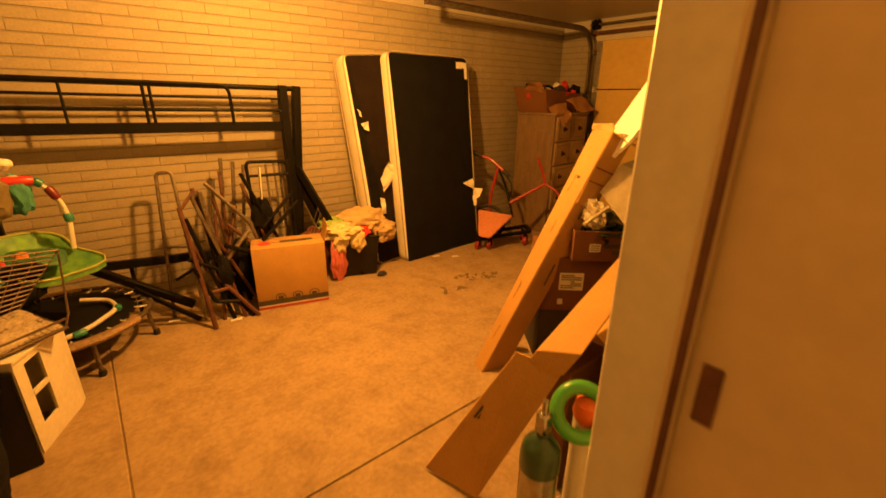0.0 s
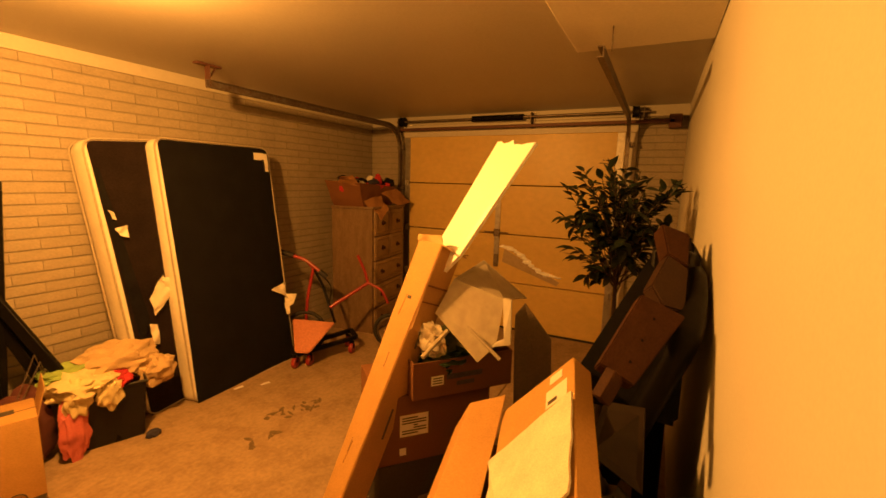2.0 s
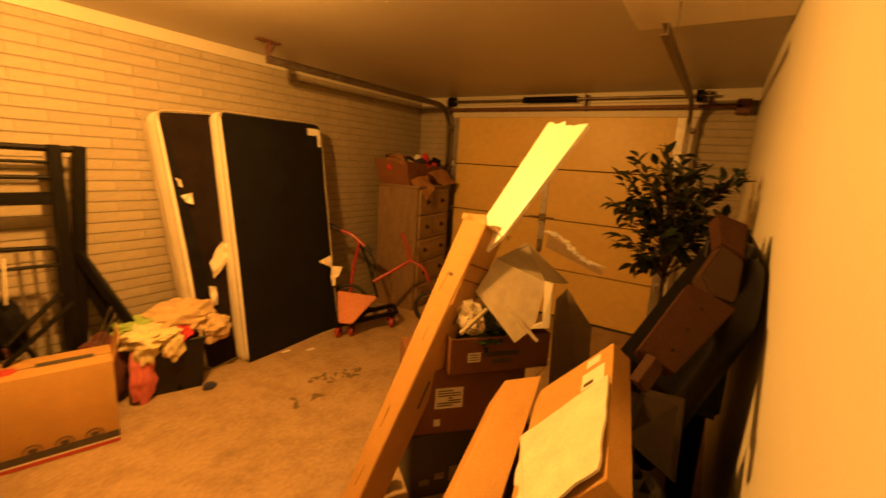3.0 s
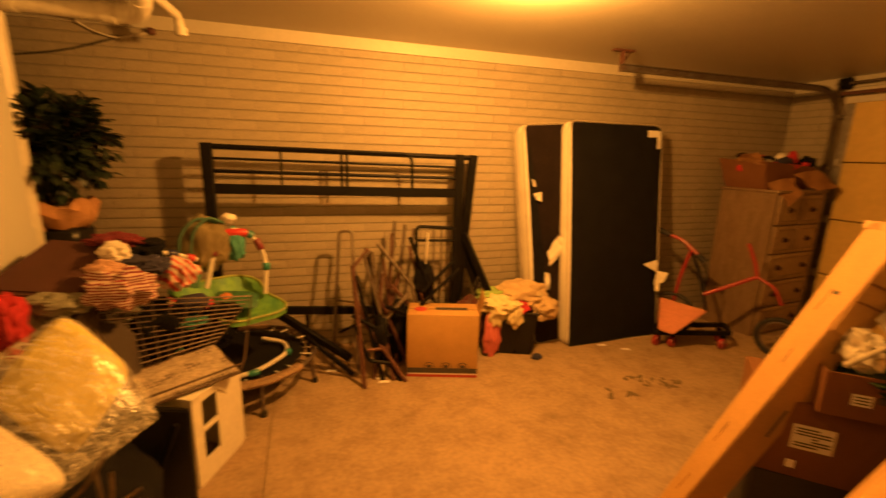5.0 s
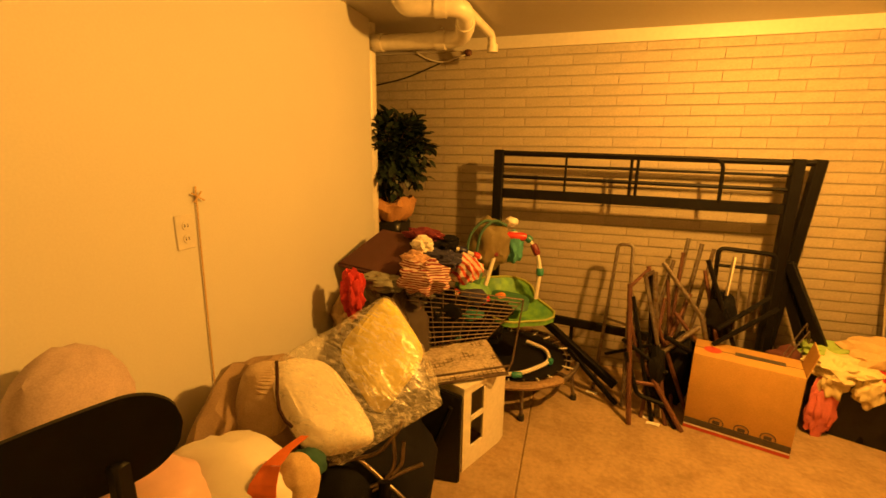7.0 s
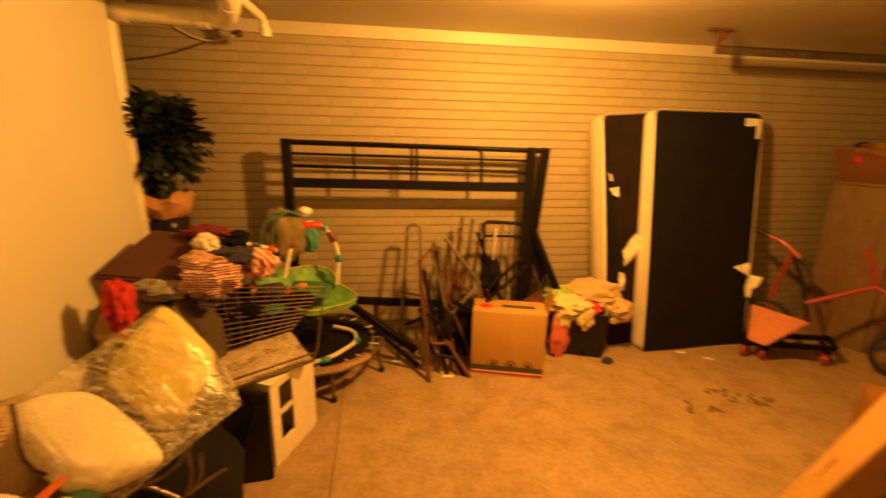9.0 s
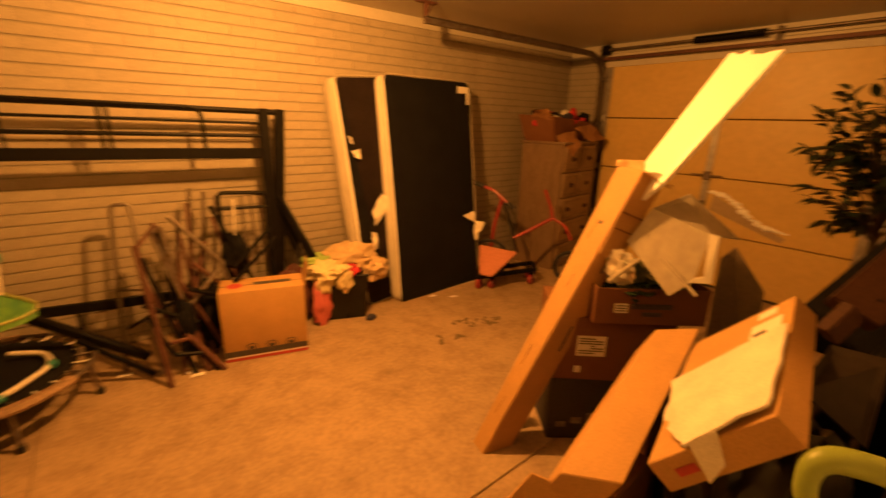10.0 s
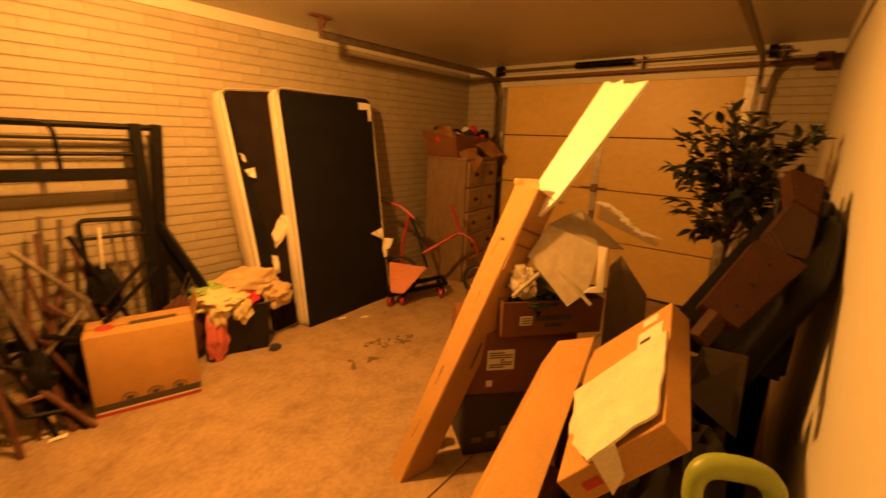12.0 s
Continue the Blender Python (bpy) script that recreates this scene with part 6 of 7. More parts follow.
        part("sleeve", bm, mt, t)
    bm = B()
    GREEN = mat("bright_green_seat", (0.15, 0.34, 0.05), 0.55, vary=0.3, grain=25, stain=12, bump=0.2, tint=(0.05, 0.20, 0.06))
    n = 28
    rim, mid = [], []
    for k in range(n):
        a = k * math.tau / n
        r = 1 + 0.20 * math.cos(4 * a + 0.6)
        rim.append(Vector((-0.50 + 0.24 * r * math.cos(a), 2.90 + 0.18 * r * math.sin(a), 0.66 - 0.06 * math.cos(a) + 0.08 * math.sin(a))))
    cen = Vector((-0.50, 2.90, 0.60))
    rings = [[bm.verts.new(cen.lerp(p, f) + Vector((0, 0, -0.05 * (1 - f * f)))) for p in rim] for f in (0.25, 0.55, 0.85, 1.0)]
    rings.append([bm.verts.new(p + Vector((0, 0, -0.03))) for p in rim])
    for p, q in zip(rings, rings[1:]):
        for k in range(n):
            bm.faces.new((p[k], p[(k + 1) % n], q[(k + 1) % n], q[k]))
    bm.faces.new(rings[0][::-1])
    part("seat", bm, GREEN, t, "bright green leaf-patterned seat")
    bm = B()
    blob(bm, (-0.56, 2.86, 0.68), (0.035, 0.03, 0.025), 3, 0.3, 2, 0.1, 3)
    part("toy", bm, ORANGE_C, t)
    PATTERN = mat("dark_green_leaf_print", (0.03, 0.13, 0.05), 0.6, vary=0.3, grain=40, bump=0.2)
    LIME_E = mat("yellow_green_edging", (0.34, 0.38, 0.08), 0.6, vary=0.2, grain=40, bump=0.2)
    bm = B()
    tube(bm, [p + Vector((0, 0, 0.004)) for p in rim], 0.007, 7, closed=True)
    part("edging", bm, LIME_E, t, "yellow-green piping")
    for c, u, v, mt in (((-0.50, 2.86, 0.66), (0.12, 0.02, -0.02), (0.0, 0.07, 0.03), PATTERN), ((-0.76, 2.82, 0.79), (0.075, 0.02, 0.0), (0.01, 0.03, 0.06), PATTERN), ((-0.72, 2.80, 0.74), (0.09, 0.03, -0.03), (0.0, 0.03, 0.03), GREEN)):
        bm = B()
        pillow(bm, c, u, v, 0.018, 3)
        part("leaf_pad", bm, mt, t)
    for k in range(5):
        bm = B()
        q = Vector((-0.82 + 0.028 * k, 2.795 + 0.008 * k, 0.775 + 0.012 * k))
        tube(bm, [q, q + Vector((0.03, 0.0, 0.035)), q + Vector((0.035, 0.01, 0.07))], 0.005, 5)
        part("leaf_vein", bm, GREEN, t)
    # folded canopy: thin olive cloth over teal hoops
    OLIVE = cloth("olive_mesh_cloth", (0.20, 0.16, 0.075))
    bm = B()
    blob(bm, (-0.665, 2.95, 1.00), (0.125, 0.08, 0.165), 31, 0.25, 1.6, 0.10, 4)
    part("canopy", bm, OLIVE, t, "olive mesh canopy")
    bm = B()
    blob(bm, (-0.505, 2.985, 0.985), (0.06, 0.05, 0.10), 33, 0.3, 2, 0.12, 4)
    part("canopy", bm, TEAL_C, t, "teal cloth")
    for k in range(2):
        a = [Vector((-0.79 + 0.06 * k, 2.86, 0.93)), Vector((-0.77 + 0.07 * k, 2.85, 1.08 + 0.02 * k)), Vector((-0.68 + 0.06 * k, 2.88, 1.175)), Vector((-0.58 + 0.03 * k, 2.92, 1.13))]
        bm = B()
        tube(bm, bend(a, 0.08, 5), 0.009, 7)
        part("canopy_hoop", bm, cloth("faded_teal_cloth", (0.06, 0.15, 0.10)), t)
    bm = B()
    blob(bm, (-0.53, 2.97, 1.15), (0.04, 0.04, 0.03), 5, 0.3, 2, 0.1, 3)
    part("plush_toy", bm, WHITE_C, t, "small cream plush toy")
    bm = B()
    blob(bm, (-0.69, 2.80, 0.66), (0.07, 0.06, 0.05), 8, 0.3, 2, 0.12, 3)
    part("plush_toy", bm, RED_C, t)


bouncer()


def dollhouse():
    t = thing("dollhouse", (-0.72, 2.3, 0), "white painted wooden dollhouse with a small window", "dollhouse")
    a, b = Vector((-0.594, 2.071, 0)), Vector((-0.457, 2.360, 0))
    x = (b - a).normalized()
    n = Vector((-x.y, x.x, 0))
    h0, h1 = 0.46, 0.38
    Ln = (b - a).length

    def P(u, v, w):
        return a + x * u + Vector((0, 0, v)) + n * w
    # side wall built round its window
    u0, u1, v0, v1 = 0.060, 0.165, 0.11, 0.42
    for r in ((0, u0, 0, h0), (u1, Ln, 0, h0 - 0.02), (u0, u1, 0, v0), (u0, u1, v1, h0)):
        bm = B()
        slab(bm, [P(r[0], r[2], 0), P(r[1], r[2], 0), P(r[1], r[3], 0), P(r[0], r[3], 0)], n * 0.012)
        bmesh.ops.recalc_face_normals(bm, faces=bm.faces)
        part("wall_panel", bm, WHITE_WOOD, t, smooth=0)
    for r in ((u0, u1, 0.262, 0.284),):
        bm = B()
        slab(bm, [P(r[0], r[2], -0.002), P(r[1], r[2], -0.002), P(r[1], r[3], -0.002), P(r[0], r[3], -0.002)], n * 0.012)
        bmesh.ops.recalc_face_normals(bm, faces=bm.faces)
        part("glazing_bar", bm, WHITE_WOOD, t, smooth=0)
    bm = B()
    slab(bm, [P(Ln, 0, 0.0), P(Ln + 0.06, 0, 0.015), P(Ln + 0.06, h1 + 0.02, 0.015), P(Ln, h0 - 0.02, 0)], n * 0.012)
    slab(bm, [P(0, 0, 0.4), P(Ln, 0, 0.4), P(Ln, h0 - 0.02, 0.4), P(0, h0, 0.4)], n * 0.012)
    slab(bm, [P(0.0, 0, 0.012), P(0.0, 0, 0.4), P(0.0, h0, 0.4), P(0.0, h0, 0.012)], x * 0.012)
    slab(bm, [P(Ln - 0.012, 0, 0.012), P(Ln - 0.012, 0, 0.4), P(Ln - 0.012, h0 - 0.02, 0.4), P(Ln - 0.012, h0 - 0.02, 0.012)], x * 0.012)
    bmesh.ops.recalc_face_normals(bm, faces=bm.faces)
    part("shell", bm, WHITE_WOOD, t, smooth=0)
    bm = B()
    slab(bm, [P(-0.01, h0, -0.01), P(Ln + 0.01, h0 - 0.02, -0.01), P(Ln + 0.01, h0 - 0.02, 0.42), P(-0.01, h0, 0.42)], (0, 0, 0.012))
    bmesh.ops.recalc_face_normals(bm, faces=bm.faces)
    part("roof", bm, WHITE_WOOD, t, smooth=0)
    # black folded table in front
    t = thing("folding_table", (-0.95, 1.99, 0), "folded black table leaning beside the dollhouse", "folding table")
    bm = B()
    slab(bm, [(-1.32, 1.93, 0.0), (-0.59, 1.99, 0.0), (-0.595, 2.035, 0.435), (-1.30, 2.0, 0.62)], (-0.002, 0.03, 0))
    bmesh.ops.recalc_face_normals(bm, faces=bm.faces)
    bmesh.ops.bevel(bm, geom=list(bm.edges), offset=0.006, segments=2, affect="EDGES")
    part("top", bm, BLACK_PLASTIC, t)
    bm = B()
    tube(bm, [(-0.78, 1.955, 0.02), (-0.64, 2.0, 0.40)], 0.012, 8)
    part("leg", bm, BLACK_METAL, t)
    # heap of soft dark bedding below the bag
    bm = B()
    blob(bm, (-0.95, 1.55, 0.27), (0.34, 0.40, 0.33), 14, 0.2, 1.8, 0.06, 4, 0)
    single("bedding", bm, BLACK_CLOTH, "dark bedding heaped on the floor", "bedding")


dollhouse()


WIRE = mat("rusty_black_wire", (0.11, 0.075, 0.05), 0.45, 0.4, vary=0.5, grain=60, bump=0.2)


def wire_crate():
    t = thing("wire_crate", (-0.72, 2.4, 0.47), "black wire pet crate lying open on the dollhouse", "wire crate")
    low = [Vector(p) for p in ((-0.746, 2.027, 0.486), (-0.418, 2.273, 0.480), (-0.594, 2.597, 0.492), (-0.922, 2.351, 0.490))]
    top = [Vector(p) for p in ((-1.010, 2.170, 0.845), (-0.398, 2.708, 0.729), (-1.068, 2.445, 0.836))]

    def wires(a, b, c, d, nu, nv, name, r, rv, mt):
        """A welded panel: thin wires one way, stouter ones across."""
        for k in range(nu + 1):
            bm = B()
            tube(bm, [a.lerp(b, k / nu), d.lerp(c, k / nu)], rv, 5)
            part("wire", bm, mt, name)
        for k in range(nv + 1):
            bm = B()
            tube(bm, [a.lerp(d, k / nv), b.lerp(c, k / nv)], r, 5)
            part("wire", bm, mt, name)
    for nm, q, nu, nv, r, rv in (("base_panel", low, 16, 12, 0.0028, 0.0028), ("back_panel", (low[3], low[2], top[1], top[2]), 9, 12, 0.0040, 0.0028), ("side_panel", (low[0], low[3], top[2], top[0]), 9, 7, 0.0036, 0.0030)):
        bm = B()
        tube(bm, q, 0.0055, 7, closed=True)
        wires(*q, nu, nv, part(nm, bm, WIRE, t), r, rv, WIRE)
    for dz in (0.0, 0.045):
        bm = B()
        bar(bm, low[0] + Vector((-0.01, -0.012, dz)), low[1] + Vector((0.01, -0.012, dz)), 0.008, 0.010)
        part("front_rail", bm, WIRE, t)
    bm = B()
    tube(bm, [low[1], low[1] + Vector((0.02, 0.03, 0.05)), top[1]], 0.005, 6)
    part("hinge_rod", bm, WIRE, t)
    bm = B()
    sheet(bm, [p + Vector((0, 0, 0.004)) for p in low], 20, 20, 0.008, 2, 12, 0.002)
    single("newspaper", bm, mat("printed_newsprint", (0.50, 0.42, 0.32), 0.8, vary=0.6, grain=90, stain=25, bump=0.2), "crumpled printed paper lining the wire crate", "newspaper")
    rnd = random.Random(5)
    for k in range(9):
        bm = B()
        u, v = rnd.random(), rnd.random()
        p = top[2].lerp(top[1], 0.15 + 0.6 * u) + Vector((0.0, 0.06 + 0.10 * v, -0.16 + 0.10 * rnd.random()))
        blob(bm, p, (0.05 + 0.04 * rnd.random(), 0.05 + 0.05 * rnd.random(), 0.03 + 0.02 * rnd.random()), 40 + k, 0.4, 2, 0.15, 3)
        single("toy", bm, (NAVY_C, GREY_C, BLACK_CLOTH, RED_C, TEAL_C, BLACK_CLOTH, TAN_C, NAVY_C, GREY_C)[k], "small soft toy lying in the wire crate", "toy", "odds and ends")


wire_crate()
# Black cloth blobs added as a dark backing for the crate.
for p, r, s in (((-0.90, 2.60, 0.62), (0.16, 0.12, 0.15), 51), ((-0.66, 2.74, 0.52), (0.15, 0.10, 0.12), 52)):
    bm = B()
    blob(bm, p, r, s, 0.4, 2.2, 0.15, 4)
    single("jacket", bm, BLACK_CLOTH, "black cloth added as dark backing behind the wire crate", "clothing", "odds and ends")


def clothes_heap():
    bm = B()
    blob(bm, (-1.14, 2.42, 0.36), (0.28, 0.36, 0.46), 3, 0.22, 1.6, 0.06, 4, 0)
    single("blanket", bm, cloth("dark_brown_cloth", (0.06, 0.045, 0.035)), "large dark brown blanket heaped in the corner", "blanket")
    PEACH, MAROON_C = cloth("peach_cloth", (0.56, 0.34, 0.24)), cloth("maroon_print_cloth", (0.16, 0.018, 0.03))
    CORAL = striped("coral_white_stripe", (0.62, 0.52, 0.44), (0.50, 0.07, 0.05), 11, "DIAGONAL")
    for name, mt, c, r, s, lab in (("jacket", RED_C, (-1.229, 2.162, 0.861), (0.055, 0.05, 0.115), 4, "crumpled bright red jacket on the clothes heap"), ("sweater", GREY_C, (-1.107, 2.287, 0.887), (0.12, 0.06, 0.045), 5, "grey-green sweater on the clothes heap"),
                                   ("sweater", GREY_C, (-1.196, 2.341, 0.770), (0.06, 0.06, 0.12), 15, "grey-green sleeve hanging off the clothes heap"),
                                   ("shirt", STRIPE, (-0.885, 2.32, 0.93), (0.125, 0.09, 0.085), 6, "red and white striped shirt on the clothes heap"), ("shirt", PEACH, (-0.955, 2.385, 1.00), (0.075, 0.05, 0.045), 7, "peach shirt on the clothes heap"),
                                   ("shirt", NAVY_C, (-0.86, 2.50, 0.985), (0.11, 0.09, 0.05), 8, "navy shirt on the clothes heap"), ("shirt", CORAL, (-0.735, 2.60, 0.915), (0.085, 0.07, 0.075), 9, "coral striped shirt on the clothes heap"),
                                   ("sweater", TAN_C, (-1.33, 2.37, 0.64), (0.11, 0.14, 0.16), 10, "tan sweater hanging off the clothes heap"), ("cap", WHITE_C, (-0.955, 2.49, 1.065), (0.055, 0.05, 0.045), 11, "cream cap on the clothes heap"),
                                   ("shirt", MAROON_C, (-0.99, 2.60, 1.10), (0.10, 0.06, 0.035), 12, "dark maroon shirt on the clothes heap"), ("shirt", BLACK_CLOTH, (-0.90, 2.64, 1.04), (0.10, 0.07, 0.05), 13, "black shirt on the clothes heap")):
        bm = B()
        blob(bm, c, r, s, 0.45, 2.3, 0.17, 4)
        single(name, bm, mt, lab, "cap" if name == "cap" else "clothing", "heaped clothes")
    L_, B_, R_, T_ = Vector((-1.425, 2.335, 0.955)), Vector((-1.072, 2.365, 0.893)), Vector((-0.995, 2.625, 1.088)), Vector((-1.300, 2.695, 1.105))
    bm = B()
    n = (B_ - L_).cross(T_ - L_).normalized()
    if n.z < 0:
        n = -n
    slab(bm, [L_, B_, R_, T_], -n * 0.035)
    bmesh.ops.recalc_face_normals(bm, faces=bm.faces)
    bmesh.ops.bevel(bm, geom=list(bm.edges), offset=0.012, segments=3, affect="EDGES")
    single("cushion", bm, cloth("brown_cushion_cloth", (0.075, 0.028, 0.022)), "flat square brown seat cushion on the clothes heap", "cushion")
    # stand under the bushy plant
    t = thing("plant_stand", (-1.47, 3.18, 0), "black stand carrying the potted bush", "plant stand")
    bm = B()
    box(bm, (-1.57, 3.04, 0.93), (-1.33, 3.28, 1.10), 0.03)
    part("planter", bm, BLACK_PLASTIC, t)
    for x in (-1.55, -1.35):
        for y in (3.07, 3.25):
            bm = B()
            bar(bm, (x, y, 0), (x, y, 0.935), 0.03)
            part("leg", bm, BLACK_METAL, t)


clothes_heap()


def bags():
    CLEAR = film("clear_film", (0.80, 0.76, 0.68))
    t = thing("bagged_pillows", (-0.85, 1.45, 0.6), "cream and mustard pillows in a clear crinkled plastic bag", "bag of pillows")
    soft = []
    for nm, c, u, v, th, mt, lab in (("pillow", (-0.927, 1.362, 0.755), (0.150, -0.078, -0.082), (0.086, 0.074, -0.004), 0.075, CREAM_CLOTH, "cream pillow"),
                                     ("pillow", (-0.806, 1.615, 0.838), (0.060, 0.098, 0.092), (-0.098, 0.024, 0.110), 0.09, cloth("mustard_cloth", (0.62, 0.53, 0.14)), "mustard pillow"),
                                     ("pillow", (-1.135, 1.350, 0.700), (-0.035, -0.015, -0.165), (0.085, 0.035, -0.010), 0.085, cloth("sand_cloth", (0.50, 0.39, 0.26)), "sand pillow")):
        bm = B()
        vs = pillow(bm, c, u, v, th, len(soft))
        if lab != "sand pillow":
            soft.append([Vector(c) + (w.co - Vector(c)) * 1.05 for w in vs[::5]])
        part(nm, bm, mt, t, lab)
    bm = B()
    loose = [(-0.541, 1.552, 0.717), (-0.575, 1.500, 0.705), (-0.600, 1.640, 0.770), (-0.690, 1.660, 0.90), (-1.050, 1.335, 0.910), (-0.80, 1.290, 0.600)]
    for q in soft[0] + soft[1] + [Vector(q) for q in loose]:
        bm.verts.new(q)
    g = bmesh.ops.convex_hull(bm, input=list(bm.verts), use_existing_faces=False)
    bmesh.ops.delete(bm, geom=list({v for v in g["geom_interior"] + g["geom_unused"] if isinstance(v, bmesh.types.BMVert) and v.is_valid}), context="VERTS")
    for _ in range(3):
        bmesh.ops.subdivide_edges(bm, edges=[e for e in bm.edges if e.calc_length() > 0.028], cuts=1, use_grid_fill=False)
        bmesh.ops.triangulate(bm, faces=[f for f in bm.faces if len(f.verts) > 3])
    bm.normal_update()
    for v in bm.verts:
        q = v.co
        streak = Vector((q.x * 7 + q.z * 9, q.y * 26, q.z * 8 - q.x * 10))
        v.co = q - v.normal * (0.016 * abs(noise.noise(streak * 0.6)) + 0.003 * abs(noise.noise(q * 24)))
    part("bag_film", bm, CLEAR, t, "clear plastic film", 60).visible_shadow = False
    bm = B()
    tube(bm, [(-1.047, 1.325, 0.908), (-1.022, 1.292, 0.868), (-1.008, 1.268, 0.830), (-0.985, 1.245, 0.795), (-0.955, 1.232, 0.770), (-0.928, 1.228, 0.757)], 0.0055, 6)
    part("zip", bm, BROWN_WOOD, t, "brown zip")
    for nm, mt, c, r, s, lab, cat in (("garbage_bag", cloth("taupe_cloth", (0.30, 0.21, 0.13)), (-1.22, 1.42, 0.40), (0.20, 0.30, 0.40), 4, "slumped taupe duffel against the white wall", "duffel bag"),
                                      ("trash_bag", mat("white_bag_film", (0.72, 0.68, 0.60), 0.4, vary=0.1, grain=12, stain=5, bump=0.3, dist=0.01), (-0.96, 1.005, 0.685), (0.20, 0.15, 0.165), 6, "stuffed white drawstring trash bag", "trash bag"),
                                      ("trash_bag", mat("pink_bag_film", (0.62, 0.40, 0.34), 0.4, vary=0.15, grain=12, stain=5, bump=0.3, dist=0.01), (-1.03, 0.86, 0.745), (0.14, 0.12, 0.15), 7, "pale pink plastic bag full of cloth", "trash bag"),
                                      ("trash_bag", cloth("rose_plush", (0.50, 0.40, 0.38)), (-1.285, 0.88, 0.925), (0.105, 0.14, 0.19), 8, "rose plush blanket in a pale bag by the wall", "trash bag"),
                                      ("bedding", TAN_C, (-1.06, 0.90, 0.28), (0.30, 0.30, 0.34), 9, "tan bedding heaped under the bags", "bedding"),
                                      ("blanket", cloth("dark_teal_cloth", (0.02, 0.08, 0.065)), (-0.862, 1.20, 0.665), (0.05, 0.05, 0.04), 10, "folded dark teal blanket", "blanket")):
        bm = B()
        blob(bm, c, r, s, 0.10 if "trash" in nm else 0.22, 1.8, 0.05 if "trash" in nm else 0.08, 4, 0)
        if nm == "trash_bag" and cat == "trash bag":
            bg = thing("trash_bag", (c[0], c[1], c[2] - r[2]), lab, cat, "bags by the wall")
            part("bag", bm, mt, bg)
            continue
        single({"garbage_bag": "duffel_bag"}.get(nm, nm), bm, mt, lab, cat, "bags by the wall")
    bm = B()
    ribbon(bm, [(-0.756, 1.055, 0.888), (-0.785, 1.020, 0.866), (-0.800, 0.981, 0.848), (-0.806, 0.955, 0.815), (-0.806, 0.941, 0.770)], [0.010, 0.013, 0.022, 0.032, 0.036], (0.964, 0.267, 0.0))
    single("drawstring", bm, mat("orange_ribbon", (0.70, 0.16, 0.035), 0.5, vary=0.15, bump=0.05), "orange plastic drawstring of the white bag", "drawstring")
    bm = B()
    blob(bm, (-0.790, 1.050, 0.745), (0.060, 0.055, 0.080), 16, 0.12, 2, 0.05, 4)
    single("plush_toy", bm, TAN_C, "tan plush toy peeking from the white bag", "plush toy")
    # upturned chair base
    t = thing("office_chair", (-0.66, 1.30, 0.2), "upturned office chair with a chrome base of bent legs", "office chair")
    hub = Vector((-0.694, 1.376, 0.501))
    STEEL = mat("brown_chrome", (0.28, 0.23, 0.18), 0.38, 1.0, vary=0.4, grain=40, bump=0.05)
    for pts in ([(-0.694, 1.376, 0.501), (-0.640, 1.400, 0.535), (-0.575, 1.424, 0.562)], [(-0.694, 1.376, 0.501), (-0.76, 1.35, 0.475), (-0.830, 1.325, 0.447)], [(-0.690, 1.380, 0.492), (-0.75, 1.352, 0.458), (-0.795, 1.335, 0.430)],
                [(-0.694, 1.376, 0.501), (-0.650, 1.378, 0.470), (-0.620, 1.382, 0.440)], [(-0.694, 1.376, 0.501), (-0.740, 1.372, 0.540), (-0.783, 1.368, 0.573)], [(-0.671, 1.388, 0.526), (-0.640, 1.402, 0.563), (-0.642, 1.420, 0.636)],
                [(-0.694, 1.376, 0.501), (-0.662, 1.395, 0.560), (-0.680, 1.420, 0.640)], [(-0.876, 1.337, 0.549), (-0.716, 1.391, 0.594), (-0.667, 1.420, 0.663), (-0.652, 1.433, 0.701)]):
        bm = B()
        tube(bm, bend(pts, 0.06, 5), 0.0068, 9)
        part("leg", bm, STEEL, t)
    bm = B()
    tube(bm, [(hub.x, hub.y, 0.0), hub + Vector((0, 0, 0.01))], 0.022, 12)
    part("column", bm, BLACK_METAL, t)
    # dark chair by the doorway
    t = thing("dining_chair", (-0.98, 0.50, 0), "black painted wooden chair with a rounded top rail", "chair")
    a, b = Vector((-1.02, 0.40, 1.045)), Vector((-0.772, 0.750, 1.128))
    x = (b - a).normalized()
    n = Vector((-x.y, x.x, 0))
    bm = B()
    N_ = 64
    ring = []
    for k in range(N_ + 1):
        u = k / N_
        hgt = 0.074 * math.sqrt(max(0.0, 1 - max(0.0, (u - 0.80) / 0.20) ** 2)) * math.sqrt(max(0.0, 1 - max(0.0, (0.28 - u) / 0.28) ** 2)) + 0.004
        p = a.lerp(b, u) + n * (0.03 * math.sin(u * math.pi))
        ring.append([bm.verts.new(p + Vector((0, 0, hgt)) + n * 0.010), bm.verts.new(p + Vector((0, 0, hgt)) - n * 0.0012), bm.verts.new(p - Vector((0, 0, hgt)) - n * 0.0012), bm.verts.new(p - Vector((0, 0, hgt)) + n * 0.010)])
    for p, q in zip(ring, ring[1:]):
        for k in range(4):
            bm.faces.new((p[k], p[(k + 1) % 4], q[(k + 1) % 4], q[k]))
    bm.faces.new(ring[0][::-1])
    bm.faces.new(ring[-1])
    bmesh.ops.recalc_face_normals(bm, faces=bm.faces)
    BLACK_WOOD = mat("black_painted_wood", (0.007, 0.0065, 0.006), 0.5, spec=0.2, vary=0.3, grain=40, bump=0.06)
    part("top_rail", bm, BLACK_WOOD, t)
    for u in (0.2, 0.78):
        p = a.lerp(b, u)
        bm = B()
        bar(bm, (p.x + n.x * 0.02, p.y + n.y * 0.02, 0), p - Vector((0, 0, 0.03)) + n * 0.02, 0.03, 0.026, 0.005)
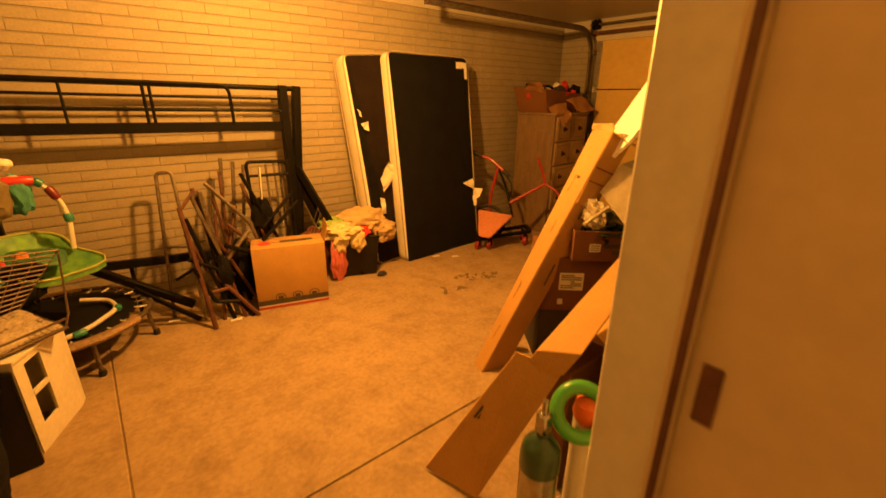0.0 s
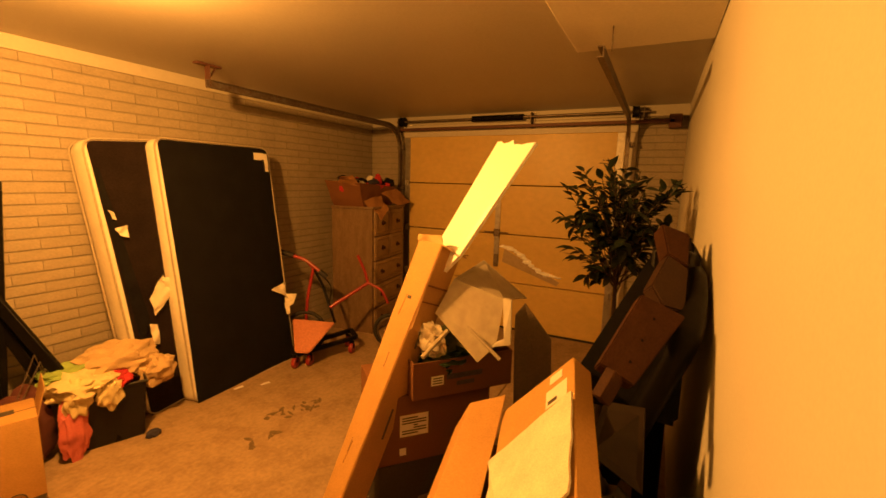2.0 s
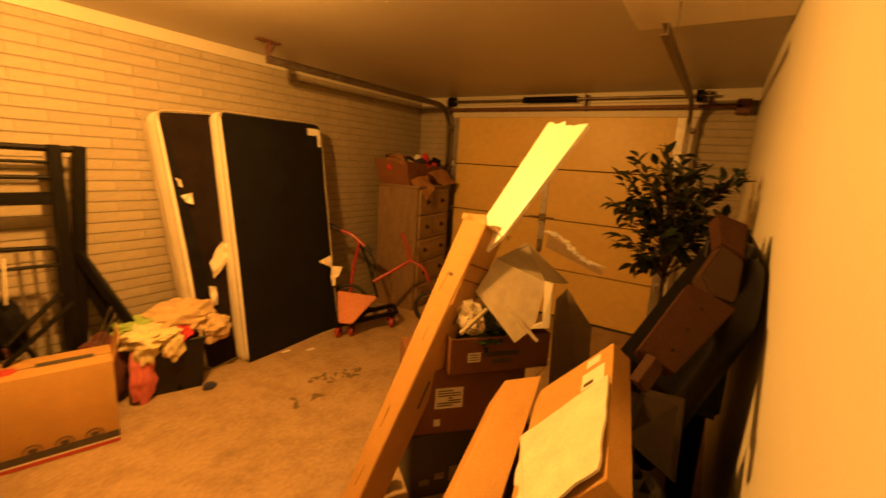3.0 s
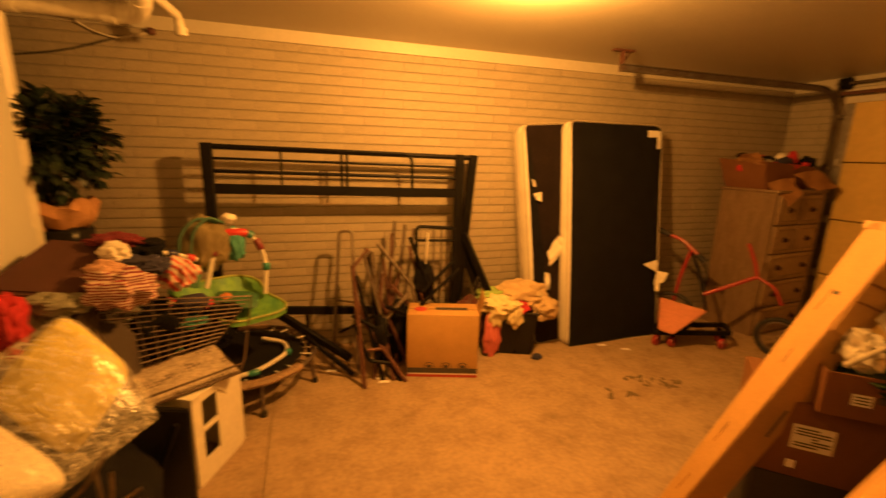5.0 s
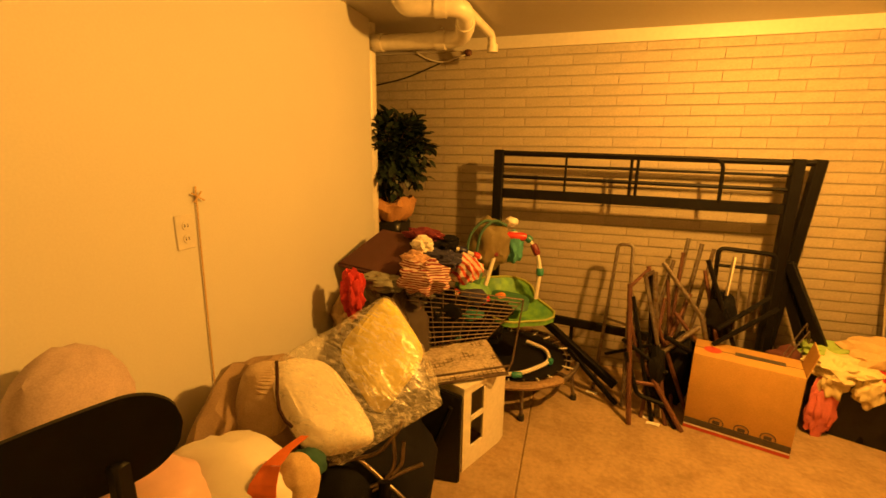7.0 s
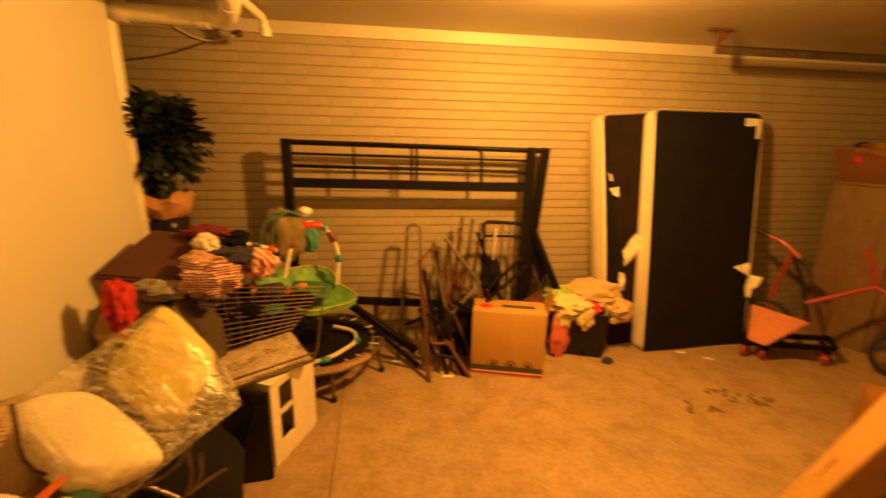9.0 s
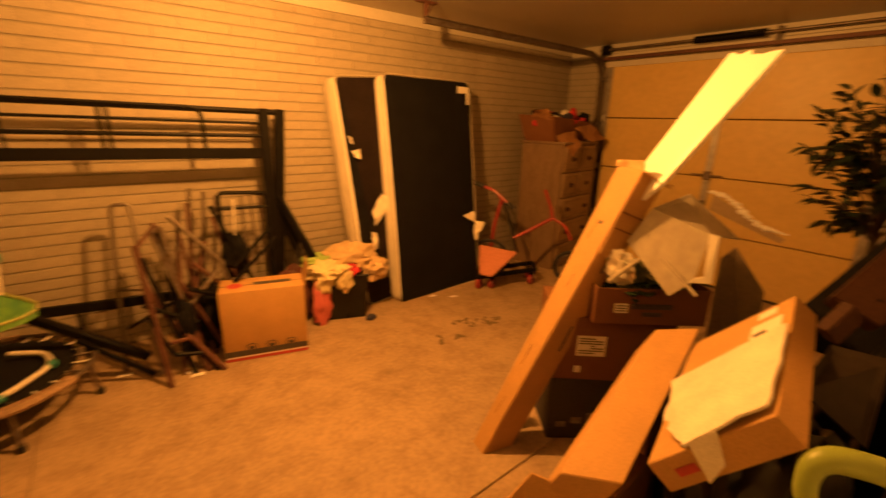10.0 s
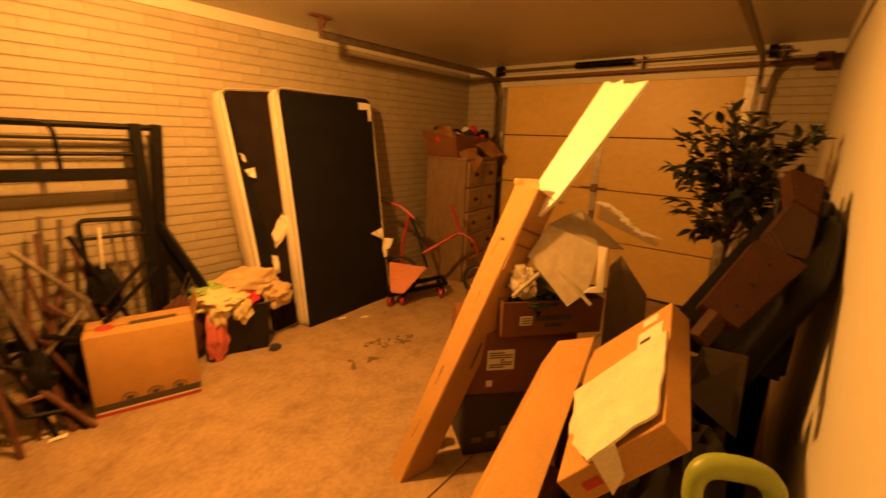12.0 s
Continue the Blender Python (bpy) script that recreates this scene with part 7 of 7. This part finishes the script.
        part("back_post", bm, BLACK_WOOD, t)
    bm = B()
    c = (a + b) / 2 + n * 0.20
    m = Matrix.Translation((c.x, c.y, 0.62)) @ Matrix.Rotation(math.atan2(x.y, x.x), 4, "Z")
    box(bm, (-0.17, -0.17, 0), (0.17, 0.17, 0.03), 0.01, m, 2)
    part("seat", bm, BLACK_WOOD, t)
    for u in (-0.14, 0.14):
        bm = B()
        p = m @ Vector((u, 0.14, 0))
        bar(bm, (p.x, p.y, 0), (p.x, p.y, 0.62), 0.03, 0.03, 0.005)
        part("front_leg", bm, BLACK_WOOD, t)


bags()


def litter():
    rnd = random.Random(11)
    dirt = mat("dark_oily_dirt", (0.15, 0.105, 0.06), 0.8, vary=0.4, grain=60, bump=0.4)
    for k in range(26):
        a = rnd.random() * math.tau
        p = (2.13 + 0.26 * math.cos(a) * rnd.random() ** 0.5 * 1.3, 2.27 + 0.16 * math.sin(a) * rnd.random() ** 0.5, 0.0005)
        bm = B()
        blob(bm, p, (0.010 + 0.03 * rnd.random(), 0.006 + 0.012 * rnd.random(), 0.002), k, 0.7, 2.5, 0.3, 2, 0.0004, Matrix.Rotation(rnd.random() * 3, 4, "Z"))
        single("dirt_smear", bm, dirt, "dark oily smear on the concrete floor", "dirt", "floor smears")
    for k, p in enumerate(((2.26, 2.93), (2.41, 2.81), (0.36, 2.80), (0.33, 2.86), (0.02, 3.05), (1.72, 1.42))):
        bm = B()
        sheet(bm, [(p[0], p[1], 0.006), (p[0] + 0.07, p[1] - 0.02, 0.006), (p[0] + 0.08, p[1] + 0.012, 0.008), (p[0] + 0.01, p[1] + 0.025, 0.006)], 6, 4, 0.006, k, 25, 0.0015)
        single("paper_scrap", bm, PAPER, "small white paper scrap on the floor", "paper", "litter")
    bm = B()
    blob(bm, (1.62, 1.36, 0.09), (0.04, 0.05, 0.09), 3, 0.3, 2, 0.1, 3, 0)
    single("garbage_bag", bm, BLACK_PLASTIC, "small black bag beside the long carton", "garbage bag", "garbage bags")
    bm = B()
    blob(bm, (1.63, 1.35, 0.20), (0.03, 0.03, 0.03), 5, 0.4, 2.5, 0.15, 3)
    single("paper_wad", bm, PAPER, "crumpled white paper wad behind the long carton", "paper")


litter()

bricks()
